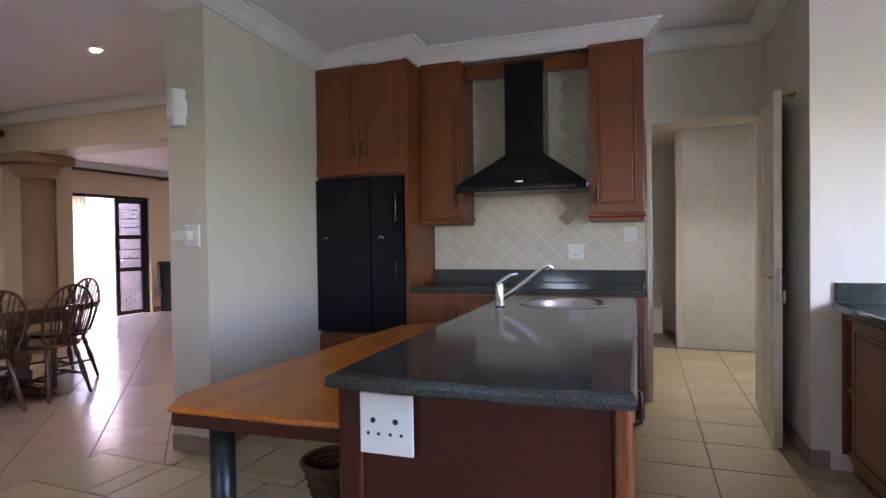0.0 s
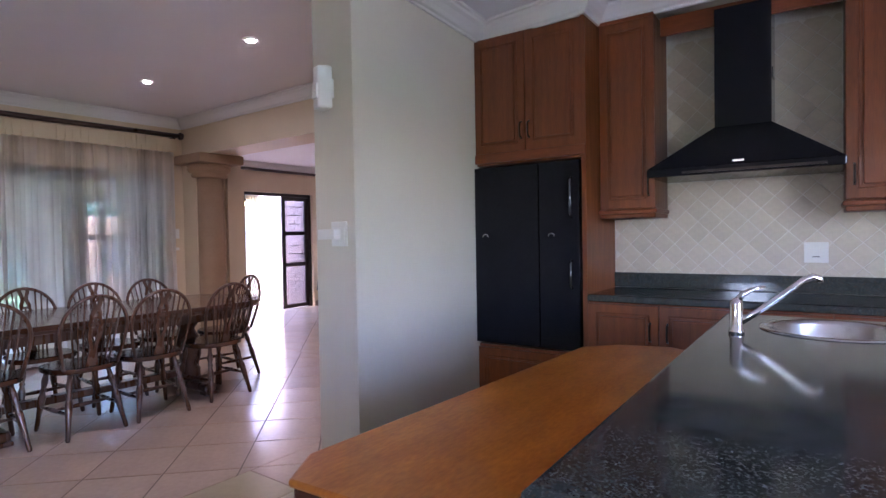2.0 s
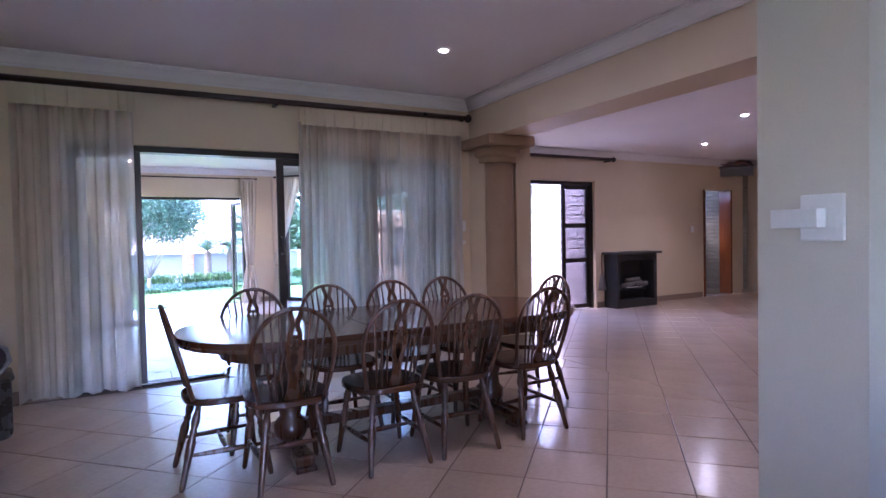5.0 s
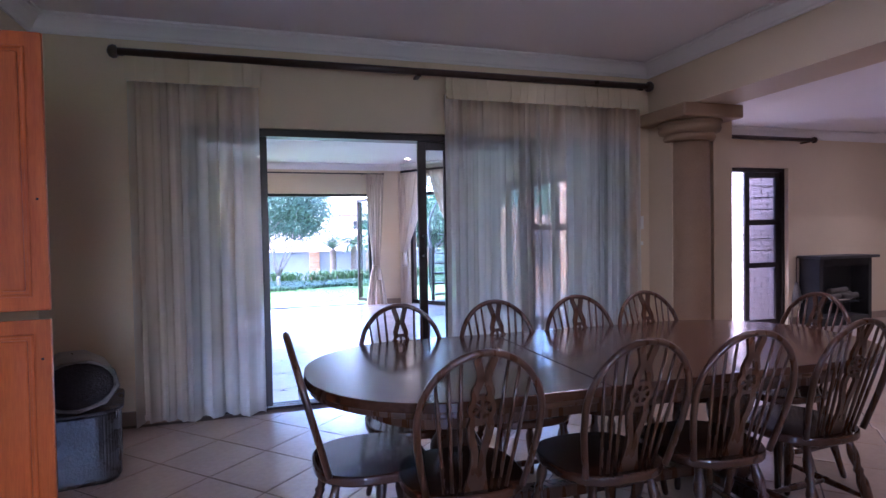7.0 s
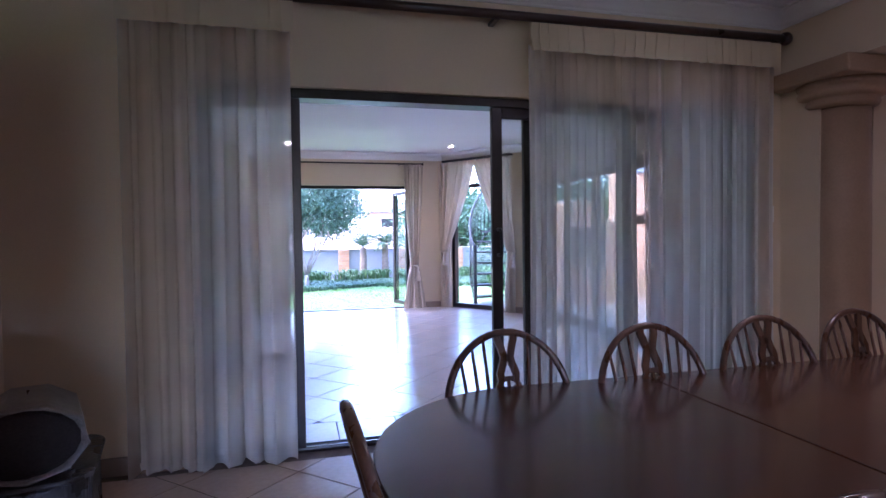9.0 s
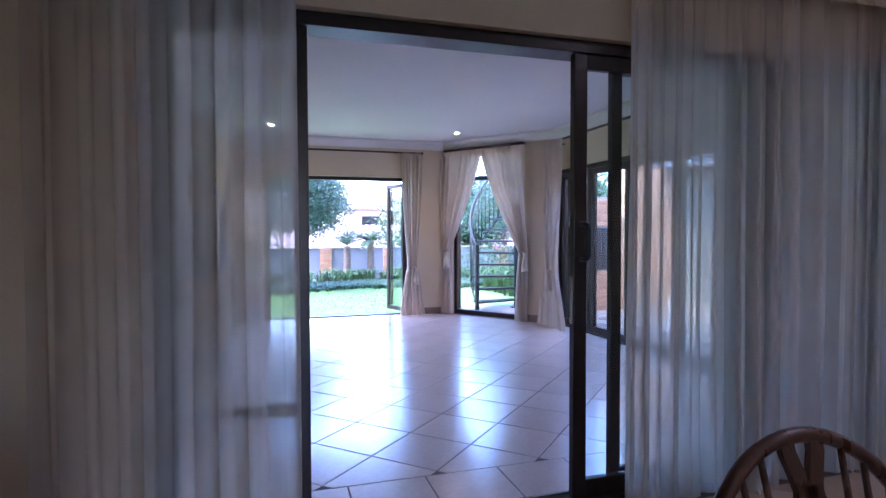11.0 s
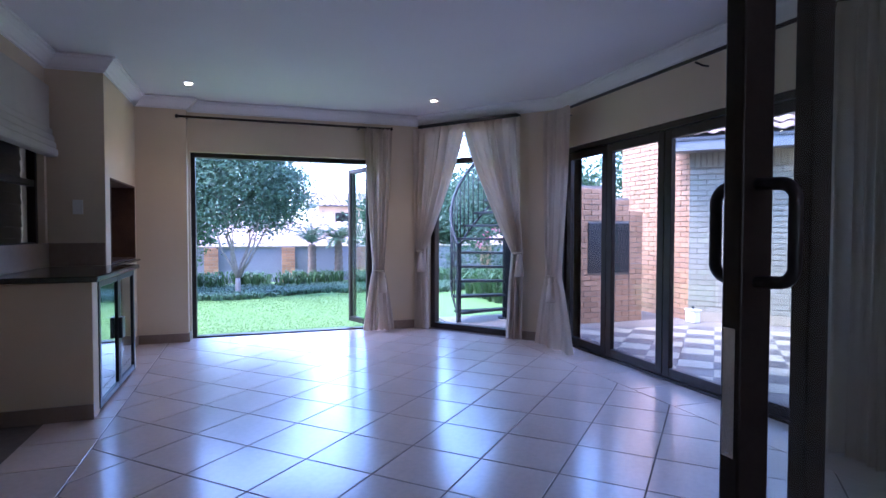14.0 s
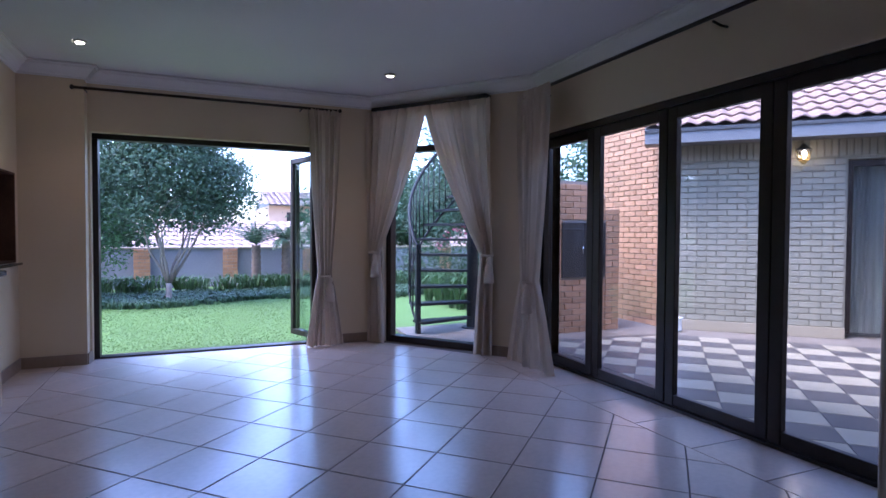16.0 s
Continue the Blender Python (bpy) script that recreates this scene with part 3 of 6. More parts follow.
# ---- kitchen ----
def raised_door(parent, x0, z0, x1, z1, y, handle=None, material=None, name="door"):
    """A raised-panel cabinet door whose face looks to -y."""
    mt = material or M_CHERRY
    d = part(name, box(x0 + 0.002, y - 0.02, z0 + 0.002, x1 - 0.002, y, z1 - 0.002, 0.003), mt, parent)
    f = 0.055
    b = bmesh.new()
    for a in ((x0 + f, z0 + f, x0 + f + 0.012, z1 - f), (x1 - f - 0.012, z0 + f, x1 - f, z1 - f), (x0 + f, z0 + f, x1 - f, z0 + f + 0.012), (x0 + f, z1 - f - 0.012, x1 - f, z1 - f)):
        box(a[0], y - 0.028, a[1], a[2], y - 0.019, a[3], 0.004, bm=b)
    part("moulding", b, mt, d)
    part("panel", box(x0 + f + 0.022, y - 0.027, z0 + f + 0.022, x1 - f - 0.022, y - 0.018, z1 - f - 0.022, 0.007), mt, d)
    if handle:
        hx, hz, horizontal = handle
        pts = [(hx, y - 0.02, hz - 0.055), (hx, y - 0.045, hz - 0.045), (hx, y - 0.05, hz), (hx, y - 0.045, hz + 0.045), (hx, y - 0.02, hz + 0.055)]
        if horizontal:
            pts = [(hx + (p[2] - hz), p[1], hz) for p in pts]
        part("handle", tube(pts, 0.006), M_BRONZE, d, "dark bronze bow handle")
    return d


# tall unit with the built-in fridge
tall = thing("tall_cabinet", "tall reddish wooden cabinet built round a black fridge", "cabinet", kit(-2.60, -0.60))
b = bmesh.new()
box(0, 0, 0, 0.03, 0.585, 2.70, bm=b)
box(0.83, 0, 0, 0.86, 0.585, 2.70, bm=b)
box(0.03, 0.02, 1.80, 0.83, 0.585, 2.70, bm=b)
box(0.03, 0.02, 0.0, 0.83, 0.585, 0.52, bm=b)
part("body", b, M_CHERRY, tall)
part("top_rail", box(0.0, -0.012, 1.815, 0.86, 0.02, 1.88, 0.004), M_CHERRYX, tall)
raised_door(tall, 0.03, 1.88, 0.435, 2.69, 0.02, (0.405, 2.02, False))
raised_door(tall, 0.435, 1.88, 0.84, 2.69, 0.02, (0.465, 2.02, False))
raised_door(tall, 0.03, 0.13, 0.84, 0.50, 0.02, (0.435, 0.34, True), name="drawer_front")

fridge = thing("fridge", "glossy black two-door built-in fridge", "fridge", kit(-2.565, -0.57, 0.53))
part("body", box(0, 0, 0, 0.79, 0.54, 1.26, 0.004), M_BLACKGLASS, fridge)
for i, (x0, x1) in enumerate(((0.005, 0.50), (0.505, 0.785))):
    dr = part("door", box(x0, -0.055, 0.01, x1, -0.002, 1.25, 0.006), M_BLACKGLASS, fridge)
    part("badge", tube([(x0 + 0.09 + 0.022 * math.cos(a / 6 * math.pi), -0.058, 0.76 + 0.02 * math.sin(a / 6 * math.pi)) for a in range(7)], 0.004, 6), M_STEEL, dr, "small curved chrome badge")
dr = part("handle_upper", tube([(0.735, -0.056, 0.88), (0.735, -0.085, 0.90), (0.735, -0.085, 1.12), (0.735, -0.056, 1.14)], 0.009), M_DSTEEL, fridge, "dark steel bar handle")
part("handle_lower", tube([(0.735, -0.056, 0.42), (0.735, -0.085, 0.44), (0.735, -0.085, 0.58), (0.735, -0.056, 0.60)], 0.009), M_DSTEEL, fridge, "dark steel bar handle")


def upper_cabinet(x, w, curve):
    c = thing("wall_cabinet", "reddish wooden wall cabinet with one raised-panel door", "cabinet", kit(x, -0.33, 1.40), group="kitchen wall cabinets")
    part("body", box(0, 0.0, 0.06, w, 0.325, 1.30, 0.002), M_CHERRY, c)
    bb = bmesh.new()
    box(-0.012, -0.034, 0.03, w + 0.012, 0.325, 0.058, 0.008, bm=bb)
    box(0.0, -0.018, 0.0, w, 0.325, 0.029, 0.006, bm=bb)
    part("light_pelmet", bb, M_CHERRYX, c)
    raised_door(c, 0.0, 0.065, w, 1.29, 0.0, (w - 0.04 if curve else 0.04, 0.20, False))
    part("crown_rail", box(-0.004, -0.03, 1.285, w + 0.004, 0.02, 1.315, 0.006), M_CHERRYX, c)
    return c


upper_cabinet(-1.735, 0.36, True)
upper_cabinet(-0.385, 0.385, False)
pel = thing("hood_pelmet", "reddish wooden pelmet board above the cooker hood", "pelmet", kit(-1.365, -0.23, 2.58))
part("board", box(0, 0, 0, 0.97, 0.022, 0.12, 0.003), M_CHERRYX, pel)
part("shelf", box(0, 0.024, 0.085, 0.97, 0.22, 0.105, 0.002), M_CHERRYX, pel)

hood = thing("cooker_hood", "black chimney cooker hood on the tiled wall", "cooker hood", kit(-0.885, 0.0, 1.64))
hb = bmesh.new()
lo = [(-0.50, -0.50, 0.05), (0.50, -0.50, 0.05), (0.50, -0.008, 0.05), (-0.50, -0.008, 0.05)]
hi = [(-0.155, -0.29, 0.30), (0.155, -0.29, 0.30), (0.155, -0.008, 0.30), (-0.155, -0.008, 0.30)]
lv, hv = [hb.verts.new(p) for p in lo], [hb.verts.new(p) for p in hi]
for i in range(4):
    hb.faces.new((lv[i], lv[(i + 1) % 4], hv[(i + 1) % 4], hv[i]))
hb.faces.new(lv[::-1])
hb.faces.new(hv)
part("canopy", hb, M_BLACKGLASS, hood)
part("chimney", box(-0.152, -0.287, 0.30, 0.152, -0.008, 1.02, 0.004), M_BLACKGLASS, hood)
part("rim", box(-0.505, -0.505, 0.0, 0.505, -0.008, 0.05, 0.008), M_BLACKGLASS, hood)
part("control_strip", box(-0.30, -0.510, 0.012, 0.42, -0.504, 0.026), M_BRONZE, hood, "dark control strip")
part("badge", box(-0.03, -0.4985, 0.062, 0.03, -0.489, 0.074), M_STEEL, hood)
part("side_vent", box(0.150, -0.20, 0.58, 0.156, -0.12, 0.64), M_STEEL, hood)


def splashback():
    s = structure("wall_tiling", box(-1.74, -0.008, 1.00, 0.0, -0.002, 2.70), M_SPLASHGROUT, "cream splashback tiles laid diagonally", "tiling")
    s.matrix_world = KM
    size, n = 0.105, 0
    whole = {}
    for (ax0, ax1, az0, az1) in ((-1.735, -0.005, 1.005, 1.64), (-1.37, -0.39, 1.64, 2.58)):
        area = [(ax0, az0), (ax1, az0), (ax1, az1), (ax0, az1)]
        h = size / math.sqrt(2)
        for i in range(-40, 40):
            for j in range(-40, 40):
                cx, cz = -0.885 + (i - j) * h, 1.0 + (i + j) * h
                if not (ax0 - h < cx < ax1 + h and az0 - h < cz < az1 + h):
                    continue
                cut = clip_poly([(cx, cz - h), (cx + h, cz), (cx, cz + h), (cx - h, cz)], area)
                if len(cut) < 3:
                    continue
                full = len(cut) == 4 and abs(cut[0][0] - cx) < 1e-6 and abs(cut[0][1] - (cz - h)) < 1e-6
                if full and "t" in whole:
                    me, c = whole["t"], (cx, cz)
                else:
                    r = tile_mesh("tile", cut, 0.005, 0.004, M_SPLASH)
                    if r is None:
                        continue
                    me, c = r
                    if full:
                        whole["t"] = me
                shared("tile", me, s, pose(c[0], -0.012, c[1], 90))


splashback()

# counter run under the hood
for i, (x0, x1) in enumerate(((-1.74, -1.30), (-1.30, -0.87), (-0.87, -0.44), (-0.44, -0.01))):
    c = thing("base_cabinet", "reddish wooden base cabinet with a raised-panel door", "cabinet", kit(x0, -0.585), group="kitchen base cabinets")
    w = x1 - x0
    part("body", box(0.001, 0.0, 0.10, w - 0.001, 0.57, 0.868, 0.001), M_CHERRY, c)
    part("plinth", box(0.001, 0.05, 0.0, w - 0.001, 0.07, 0.099), M_CHERRYX, c)
    raised_door(c, 0.0, 0.12, w, 0.86, 0.0, (w - 0.05 if i % 2 == 0 else 0.05, 0.70, False))
top = thing("worktop", "dark green granite worktop with an upstand", "worktop", kit(-1.74, -0.62, 0.87))
part("slab", box(0, 0, 0, 1.745, 0.60, 0.045, 0.014), M_GRANITE, top)
part("upstand", box(0, 0.585, 0.046, 1.745, 0.604, 0.150, 0.004), M_GRANITE, top)


def wall_plate(name, m, w, h, label, details=(), group=""):
    """A plastic cover plate that looks to -y, with small raised or dark details (x0, z0, x1, z1, proud, material)."""
    t = thing(name, label, "switch", m, group)
    part("plate", box(-w / 2, -0.012, -h / 2, w / 2, 0, h / 2, 0.004), M_WHITEPL, t)
    for n, (x0, z0, x1, z1, proud, mt) in details:
        part(n, box(x0, -0.012 - proud, z0, x1, -0.011, z1, min(0.002, proud * 0.4)), mt, t)
    return t


wall_plate("wall_switch", kit(-0.52, -0.017, 1.165), 0.125, 0.125, "white isolator switch on the cream tiles", [("rocker", (-0.012, -0.012, 0.012, 0.0, 0.006, M_WHITEPL)), ("mark", (-0.02, -0.028, 0.02, -0.024, 0.0006, M_BLACKMET))])
wall_plate("wall_socket", kit(-0.10, -0.017, 1.30), 0.10, 0.12, "white socket under the wall cabinet", [("cover", (-0.035, -0.045, 0.035, 0.045, 0.008, M_WHITEPL))])

# island
isl = thing("island_unit", "reddish wooden kitchen island unit", "island", kit(-0.475, -2.19))
ib = box(-0.39, -1.01, 0.09, 0.385, 1.01, 0.70, 0.004)
for a in ((-0.39, -1.01, 0.385, -0.98), (-0.39, 0.98, 0.385, 1.01), (-0.39, -0.98, -0.36, 0.98), (0.355, -0.98, 0.385, 0.98)):
    box(a[0], a[1], 0.70, a[2], a[3], 0.868, bm=ib)
part("body", ib, M_CHERRY, isl)
part("plinth", box(-0.36, -0.96, 0, 0.34, 0.97, 0.089), M_CHERRYX, isl)
# End panel and left post coloured darker to show the end in shade.
part("end_panel", box(-0.33, -1.024, 0.10, 0.36, -1.012, 0.862, 0.003), M_SHADE_EDGE_WOOD, isl, "reddish wooden end panel, coloured darker for shade")
part("corner_post", box(-0.405, -1.045, 0.02, -0.33, -0.99, 0.868, 0.012), M_SHADE_EDGE_WOOD, isl)
part("corner_post", box(0.365, -1.035, 0.02, 0.402, -0.98, 0.868, 0.006), M_CHERRY, isl)
for i in range(4):
    y0 = -0.96 + i * 0.49
    d = part("door", box(0.386, y0 + 0.003, 0.11, 0.405, y0 + 0.487, 0.86, 0.003), M_CHERRY, isl)
    part("handle", tube([(0.405, y0 + 0.42, 0.66), (0.43, y0 + 0.42, 0.67), (0.433, y0 + 0.42, 0.72), (0.43, y0 + 0.42, 0.77), (0.405, y0 + 0.42, 0.78)], 0.006), M_BRONZE, d, "dark bow handle")
itop = thing("island_worktop", "polished dark green granite island top with a round steel sink", "worktop", kit(-0.475, -2.19, 0.869))
SINK = (0.03, 0.75, 0.235)


def slab_with_hole(x0, y0, x1, y1, h, cx, cy, r):
    """A stone slab with rounded edges and a round hole."""
    angs = sorted({*[2 * math.pi * i / 56 for i in range(56)], *[math.atan2(y - cy, x - cx) % (2 * math.pi) for x in (x0, x1) for y in (y0, y1)]})

    def edge(a, ins):
        c, s2 = math.cos(a), math.sin(a)
        k = min(((x1 - ins - cx) / c if c > 1e-9 else 1e9), ((x0 + ins - cx) / c if c < -1e-9 else 1e9), ((y1 - ins - cy) / s2 if s2 > 1e-9 else 1e9), ((y0 + ins - cy) / s2 if s2 < -1e-9 else 1e9))
        return (cx + k * c, cy + k * s2)
    b = bmesh.new()
    loops = []
    for kind, ins, z in (("h", 0, 0), ("h", 0, h), ("e", 0.016, h), ("e", 0.008, h - 0.002), ("e", 0.002, h - 0.008), ("e", 0.0, h - 0.018), ("e", 0.002, 0.008), ("e", 0.010, 0.0)):
        loops.append([b.verts.new(((cx + r * math.cos(a), cy + r * math.sin(a)) if kind == "h" else edge(a, ins)) + (z,)) for a in angs])
    n = len(angs)
    for p, q in zip(loops, loops[1:] + loops[:1]):
        for i in range(n):
            b.faces.new((p[i], p[(i + 1) % n], q[(i + 1) % n], q[i]))
    bmesh.ops.recalc_face_normals(b, faces=b.faces[:])
    return b


part("slab", slab_with_hole(-0.40, -1.125, 0.42, 1.09, 0.042, SINK[0], SINK[1], SINK[2]), M_GRANITE, itop)
sink = thing("sink", "round stainless steel inset sink", "sink", kit(-0.475 + SINK[0], -2.19 + SINK[1], 0.911))
R0 = SINK[2]


def bowl(profile, seg=48):
    b = bmesh.new()
    rings = [[b.verts.new((r * math.cos(2 * math.pi * i / seg), r * math.sin(2 * math.pi * i / seg), z)) for i in range(seg)] for r, z in profile]
    for p, q in zip(rings, rings[1:]):
        for i in range(seg):
            b.faces.new((p[i], p[(i + 1) % seg], q[(i + 1) % seg], q[i])).smooth = True
    b.faces.new(rings[-1])
    return b


part("bowl", bowl([(R0 + 0.028, 0.0005), (R0 + 0.026, 0.005), (R0 + 0.010, 0.007), (R0 - 0.006, 0.003), (R0 - 0.014, -0.012), (R0 - 0.022, -0.12), (R0 - 0.05, -0.148), (0.10, -0.156), (0.04, -0.158)]), M_STEEL, sink)
part("drain", turned([(0.042, -0.157), (0.042, -0.154), (0.03, -0.153), (0.028, -0.156)], 24), M_CHROME, sink)
tap = thing("mixer_tap", "chrome single-lever mixer tap with a long swivel spout", "tap", kit(-0.475 - 0.285, -2.19 + 0.50, 0.911))
part("base", turned([(0.028, 0), (0.028, 0.012), (0.023, 0.02), (0.023, 0.11), (0.021, 0.125), (0.012, 0.135)], 20), M_CHROME, tap)
part("spout", tube([(0.0, 0.0, 0.035), (0.07, 0.03, 0.085), (0.15, 0.06, 0.150), (0.215, 0.09, 0.205), (0.245, 0.10, 0.218), (0.265, 0.11, 0.210), (0.266, 0.11, 0.195)], [0.014, 0.0125, 0.012, 0.012, 0.012, 0.0125, 0.013], 10), M_CHROME, tap)
part("lever", tube([(0.0, 0.0, 0.12), (0.02, 0.01, 0.150), (0.06, 0.028, 0.172), (0.095, 0.04, 0.178)], [0.016, 0.011, 0.008, 0.006], 10), M_CHROME, tap)

sock = wall_plate("double_socket", kit(-0.72, -3.205 - 0.03, 0.765), 0.162, 0.172, "large cream double socket plate on the island end", [("rocker", (-0.06, 0.045, -0.025, 0.06, 0.003, M_WHITEPL)), ("rocker", (0.03, 0.045, 0.065, 0.06, 0.003, M_WHITEPL))])
for px, pz, r in ((-0.039, 0.010, 0.008), (0.029, 0.010, 0.008), (-0.054, -0.027, 0.005), (-0.022, -0.027, 0.005), (0.014, -0.027, 0.005), (0.047, -0.027, 0.005)):
    part("pin_hole", turned([(r, 0), (r, 0.0015)], 12), M_HOLE, sock, "dark pin hole", pose(px, -0.0125, pz, 90))

bt = thing("breakfast_table", "honey-coloured varnished wooden breakfast table joined to the island", "table", kit(-0.48, -2.19))
part("tabletop", prism([(-0.40, -1.02), (-0.40, 0.86), (-0.62, 0.98), (-0.86, 0.92), (-1.00, 0.78), (-1.12, -0.90), (-1.04, -1.04), (-0.55, -1.03)], 0.722, 0.742, 0.008), M_TABLE, bt)
part("edge_band", prism([(-0.41, -1.012), (-0.41, 0.845), (-0.62, 0.968), (-0.855, 0.908), (-0.99, 0.772), (-1.108, -0.895), (-1.032, -1.030), (-0.55, -1.021)], 0.676, 0.7215, 0.006), M_SHADE_EDGE_WOOD, bt, "dark reddish edge band under the top")
part("leg", turned([(0.042, 0), (0.042, 0.675)], 20, at=(-0.92, -0.92, 0)), M_BLACKMET, bt, "round black metal leg")
part("leg", turned([(0.042, 0), (0.042, 0.675)], 20, at=(-0.80, 0.76, 0)), M_BLACKMET, bt, "round black metal leg")

# doorway to the scullery and the open door
df = thing("door_frame", "painted steel door frame of the scullery doorway", "door frame", kit(0, 0), kind="structure")
part("jamb", box(0.02, -0.02, 0, 0.062, 0.17, 2.15, 0.004), M_DOORPAINT, df)
part("jamb", box(0.798, -0.02, 0, 0.835, 0.17, 2.15, 0.004), M_DOORPAINT, df)
part("lintel", box(0.02, -0.02, 2.148, 0.835, 0.17, 2.19, 0.004), M_DOORPAINT, df)
od = thing("door_1", "open cream panelled door with brass lever handles", "door", kit(0.79, -0.09, 0.012, 86), kind="structure")
leaf = part("leaf", box(-0.80, -0.022, 0, 0.0, 0.022, 2.12, 0.003), M_DOORPAINT, od)
for z0, z1 in ((0.14, 0.62), (0.74, 0.96), (1.10, 1.98)):
    for x0, x1 in ((-0.70, -0.44), (-0.36, -0.10)):
        for s in (-1, 1):
            part("panel", box(x0, s * 0.0215 - 0.004, z0, x1, s * 0.0215 + 0.004, z1, 0.003), M_DOORPAINT, od)
part("lock_plate", box(-0.803, -0.012, 0.86, -0.7985, 0.012, 1.07), M_STEEL, od)
for s in (-1, 1):
    part("lever_handle", tube([(-0.74, s * 0.022, 1.01), (-0.74, s * 0.055, 1.01), (-0.73, s * 0.06, 1.01), (-0.64, s * 0.06, 1.01)], 0.008), M_BRASS, od, "brass lever handle")
part("key_tag", box(-0.765, -0.045, 0.86, -0.735, -0.030, 0.935, 0.004), M_WHITEPL, od, "white paper key tag")
stay = thing("door_hook", "small brass hook between the door and the wall", "hook", kit(0.838, -0.85, 2.10))
part("rod", tube([(0.0, 0.0, 0.015), (-0.06, 0.0, 0.0), (-0.11, 0.0, -0.004)], 0.007), M_BRASS, stay)
part("knob", turned([(0.012, 0), (0.016, 0.012), (0.012, 0.024)], 12), M_BRASS, stay, "", pose(-0.02, 0, -0.01))

# scullery beyond the doorway
wall_with("wall_scullery_west", "x", -1.00, -0.85, 0.16, 4.4, 0, 2.6, [], M_KWALL, "plain pale scullery wall", KM)
sb1 = structure("wall_scullery_back", box(0.186, 6.95, 0, 2.2, 7.10, 2.6), M_SPLASHGROUT, "pale tiled scullery wall", "wall")
sb2 = structure("wall_scullery_far", box(-1.3, 8.10, 0, 0.6, 8.25, 2.6), M_SPLASHGROUT, "pale tiled scullery wall", "wall")
structure("wall_scullery_east", box(1.42, 4.9, 0, 1.55, 6.95, 2.6), M_KWALL, "plain pale scullery wall", "wall")
for host, x0, x1, y in ((sb1, 0.186, 1.42, 6.95), (sb2, -0.85, 0.6, 8.10)):
    n = math.ceil((x1 - x0) / 0.33)
    for i in range(n):
        for k in range(6):
            w0, w1 = x0 + 0.33 * i, min(x0 + 0.33 * (i + 1), x1)
            me, c = tile_mesh("tile", [(w0, 0.44 * k), (w1, 0.44 * k), (w1, min(0.44 * (k + 1), 2.59)), (w0, min(0.44 * (k + 1), 2.59))], 0.004, 0.004, M_STILE)
            shared("tile", me, host, pose(c[0], y - 0.004, c[1], 90))
structure("wall_scullery_end", prism([(0.120, 6.98), (0.185, 6.95), (0.185, 8.09), (0.120, 8.09)], 0, 2.6), M_KWALL, "narrow pale scullery wall end", "wall")
wbx = thing("paper_box", "small white box against the scullery wall", "box", pose(-0.10, 7.98, 0.0))
part("carton", box(-0.07, -0.06, 0, 0.07, 0.06, 0.33, 0.006), M_WHITEPL, wbx)
part("flap", box(-0.07, -0.062, 0.331, 0.07, 0.0, 0.338), M_WHITEPL, wbx)

# side counter along the kitchen's other wall
sc = thing("side_cabinet", "reddish wooden base cabinet with an open end shelf", "cabinet", kit(0.98, -1.135, 0, -90))
part("body", box(0.20, 0.0, 0.10, 2.0, 0.56, 0.868, 0.003), M_CHERRY, sc)
part("plinth", box(0.02, 0.05, 0, 2.0, 0.50, 0.099), M_CHERRYX, sc)
for z in (0.10, 0.44, 0.82):
    part("shelf", box(0.022, 0.02, z, 0.198, 0.54, z + 0.018, 0.003), M_CHERRYX, sc)
part("shelf_back", box(0.022, 0.54, 0.10, 0.198, 0.556, 0.866), M_CHERRY, sc)
part("end_panel", box(0.0, 0.0, 0.10, 0.02, 0.56, 0.866, 0.003), M_CHERRY, sc)
for k in range(3):
    raised_door(sc, 0.21 + 0.59 * k, 0.12, 0.79 + 0.59 * k, 0.86, 0.0, (0.74 + 0.59 * k if k % 2 == 0 else 0.26 + 0.59 * k, 0.70, False))
sct = thing("side_worktop", "dark granite side worktop with a thick rounded edge", "worktop", kit(0.98, -1.135, 0.869, -90))
part("slab", box(-0.008, -0.045, 0, 2.02, 0.58, 0.045, 0.014), M_GRANITE, sct)
part("upstand", box(-0.010, -0.03, 0.046, 0.012, 0.58, 0.150, 0.003), M_GRANITE, sct)

# basket under the breakfast table
bk = thing("basket", "brown woven basket on the floor under the breakfast table", "basket", pose(-1.52, 2.36, 0.0))
M_WICKER = surf("brown_wicker", (0.15, 0.085, 0.045), (0.075, 0.04, 0.02), rough=0.8, scale=40, fine=160, bump=0.6, depth=0.004)
wk = bmesh.new()
for k in range(9):
    rk = 0.105 + 0.006 * k
    merged(wk, tube([((rk + (0.004 if (i + k) % 2 else -0.004)) * math.cos(math.pi * i / 12), (rk + (0.004 if (i + k) % 2 else -0.004)) * math.sin(math.pi * i / 12), 0.012 + 0.021 * k) for i in range(25)], 0.0115, 6))
part("weave", wk, M_WICKER, bk)
part("rim", tube([(0.162 * math.cos(math.pi * i / 12), 0.162 * math.sin(math.pi * i / 12), 0.198) for i in range(25)], 0.016, 8), M_WICKER, bk, "thick braided rim")
part("base", turned([(0.10, 0.0), (0.10, 0.012), (0.02, 0.013)], 20), M_WICKER, bk)

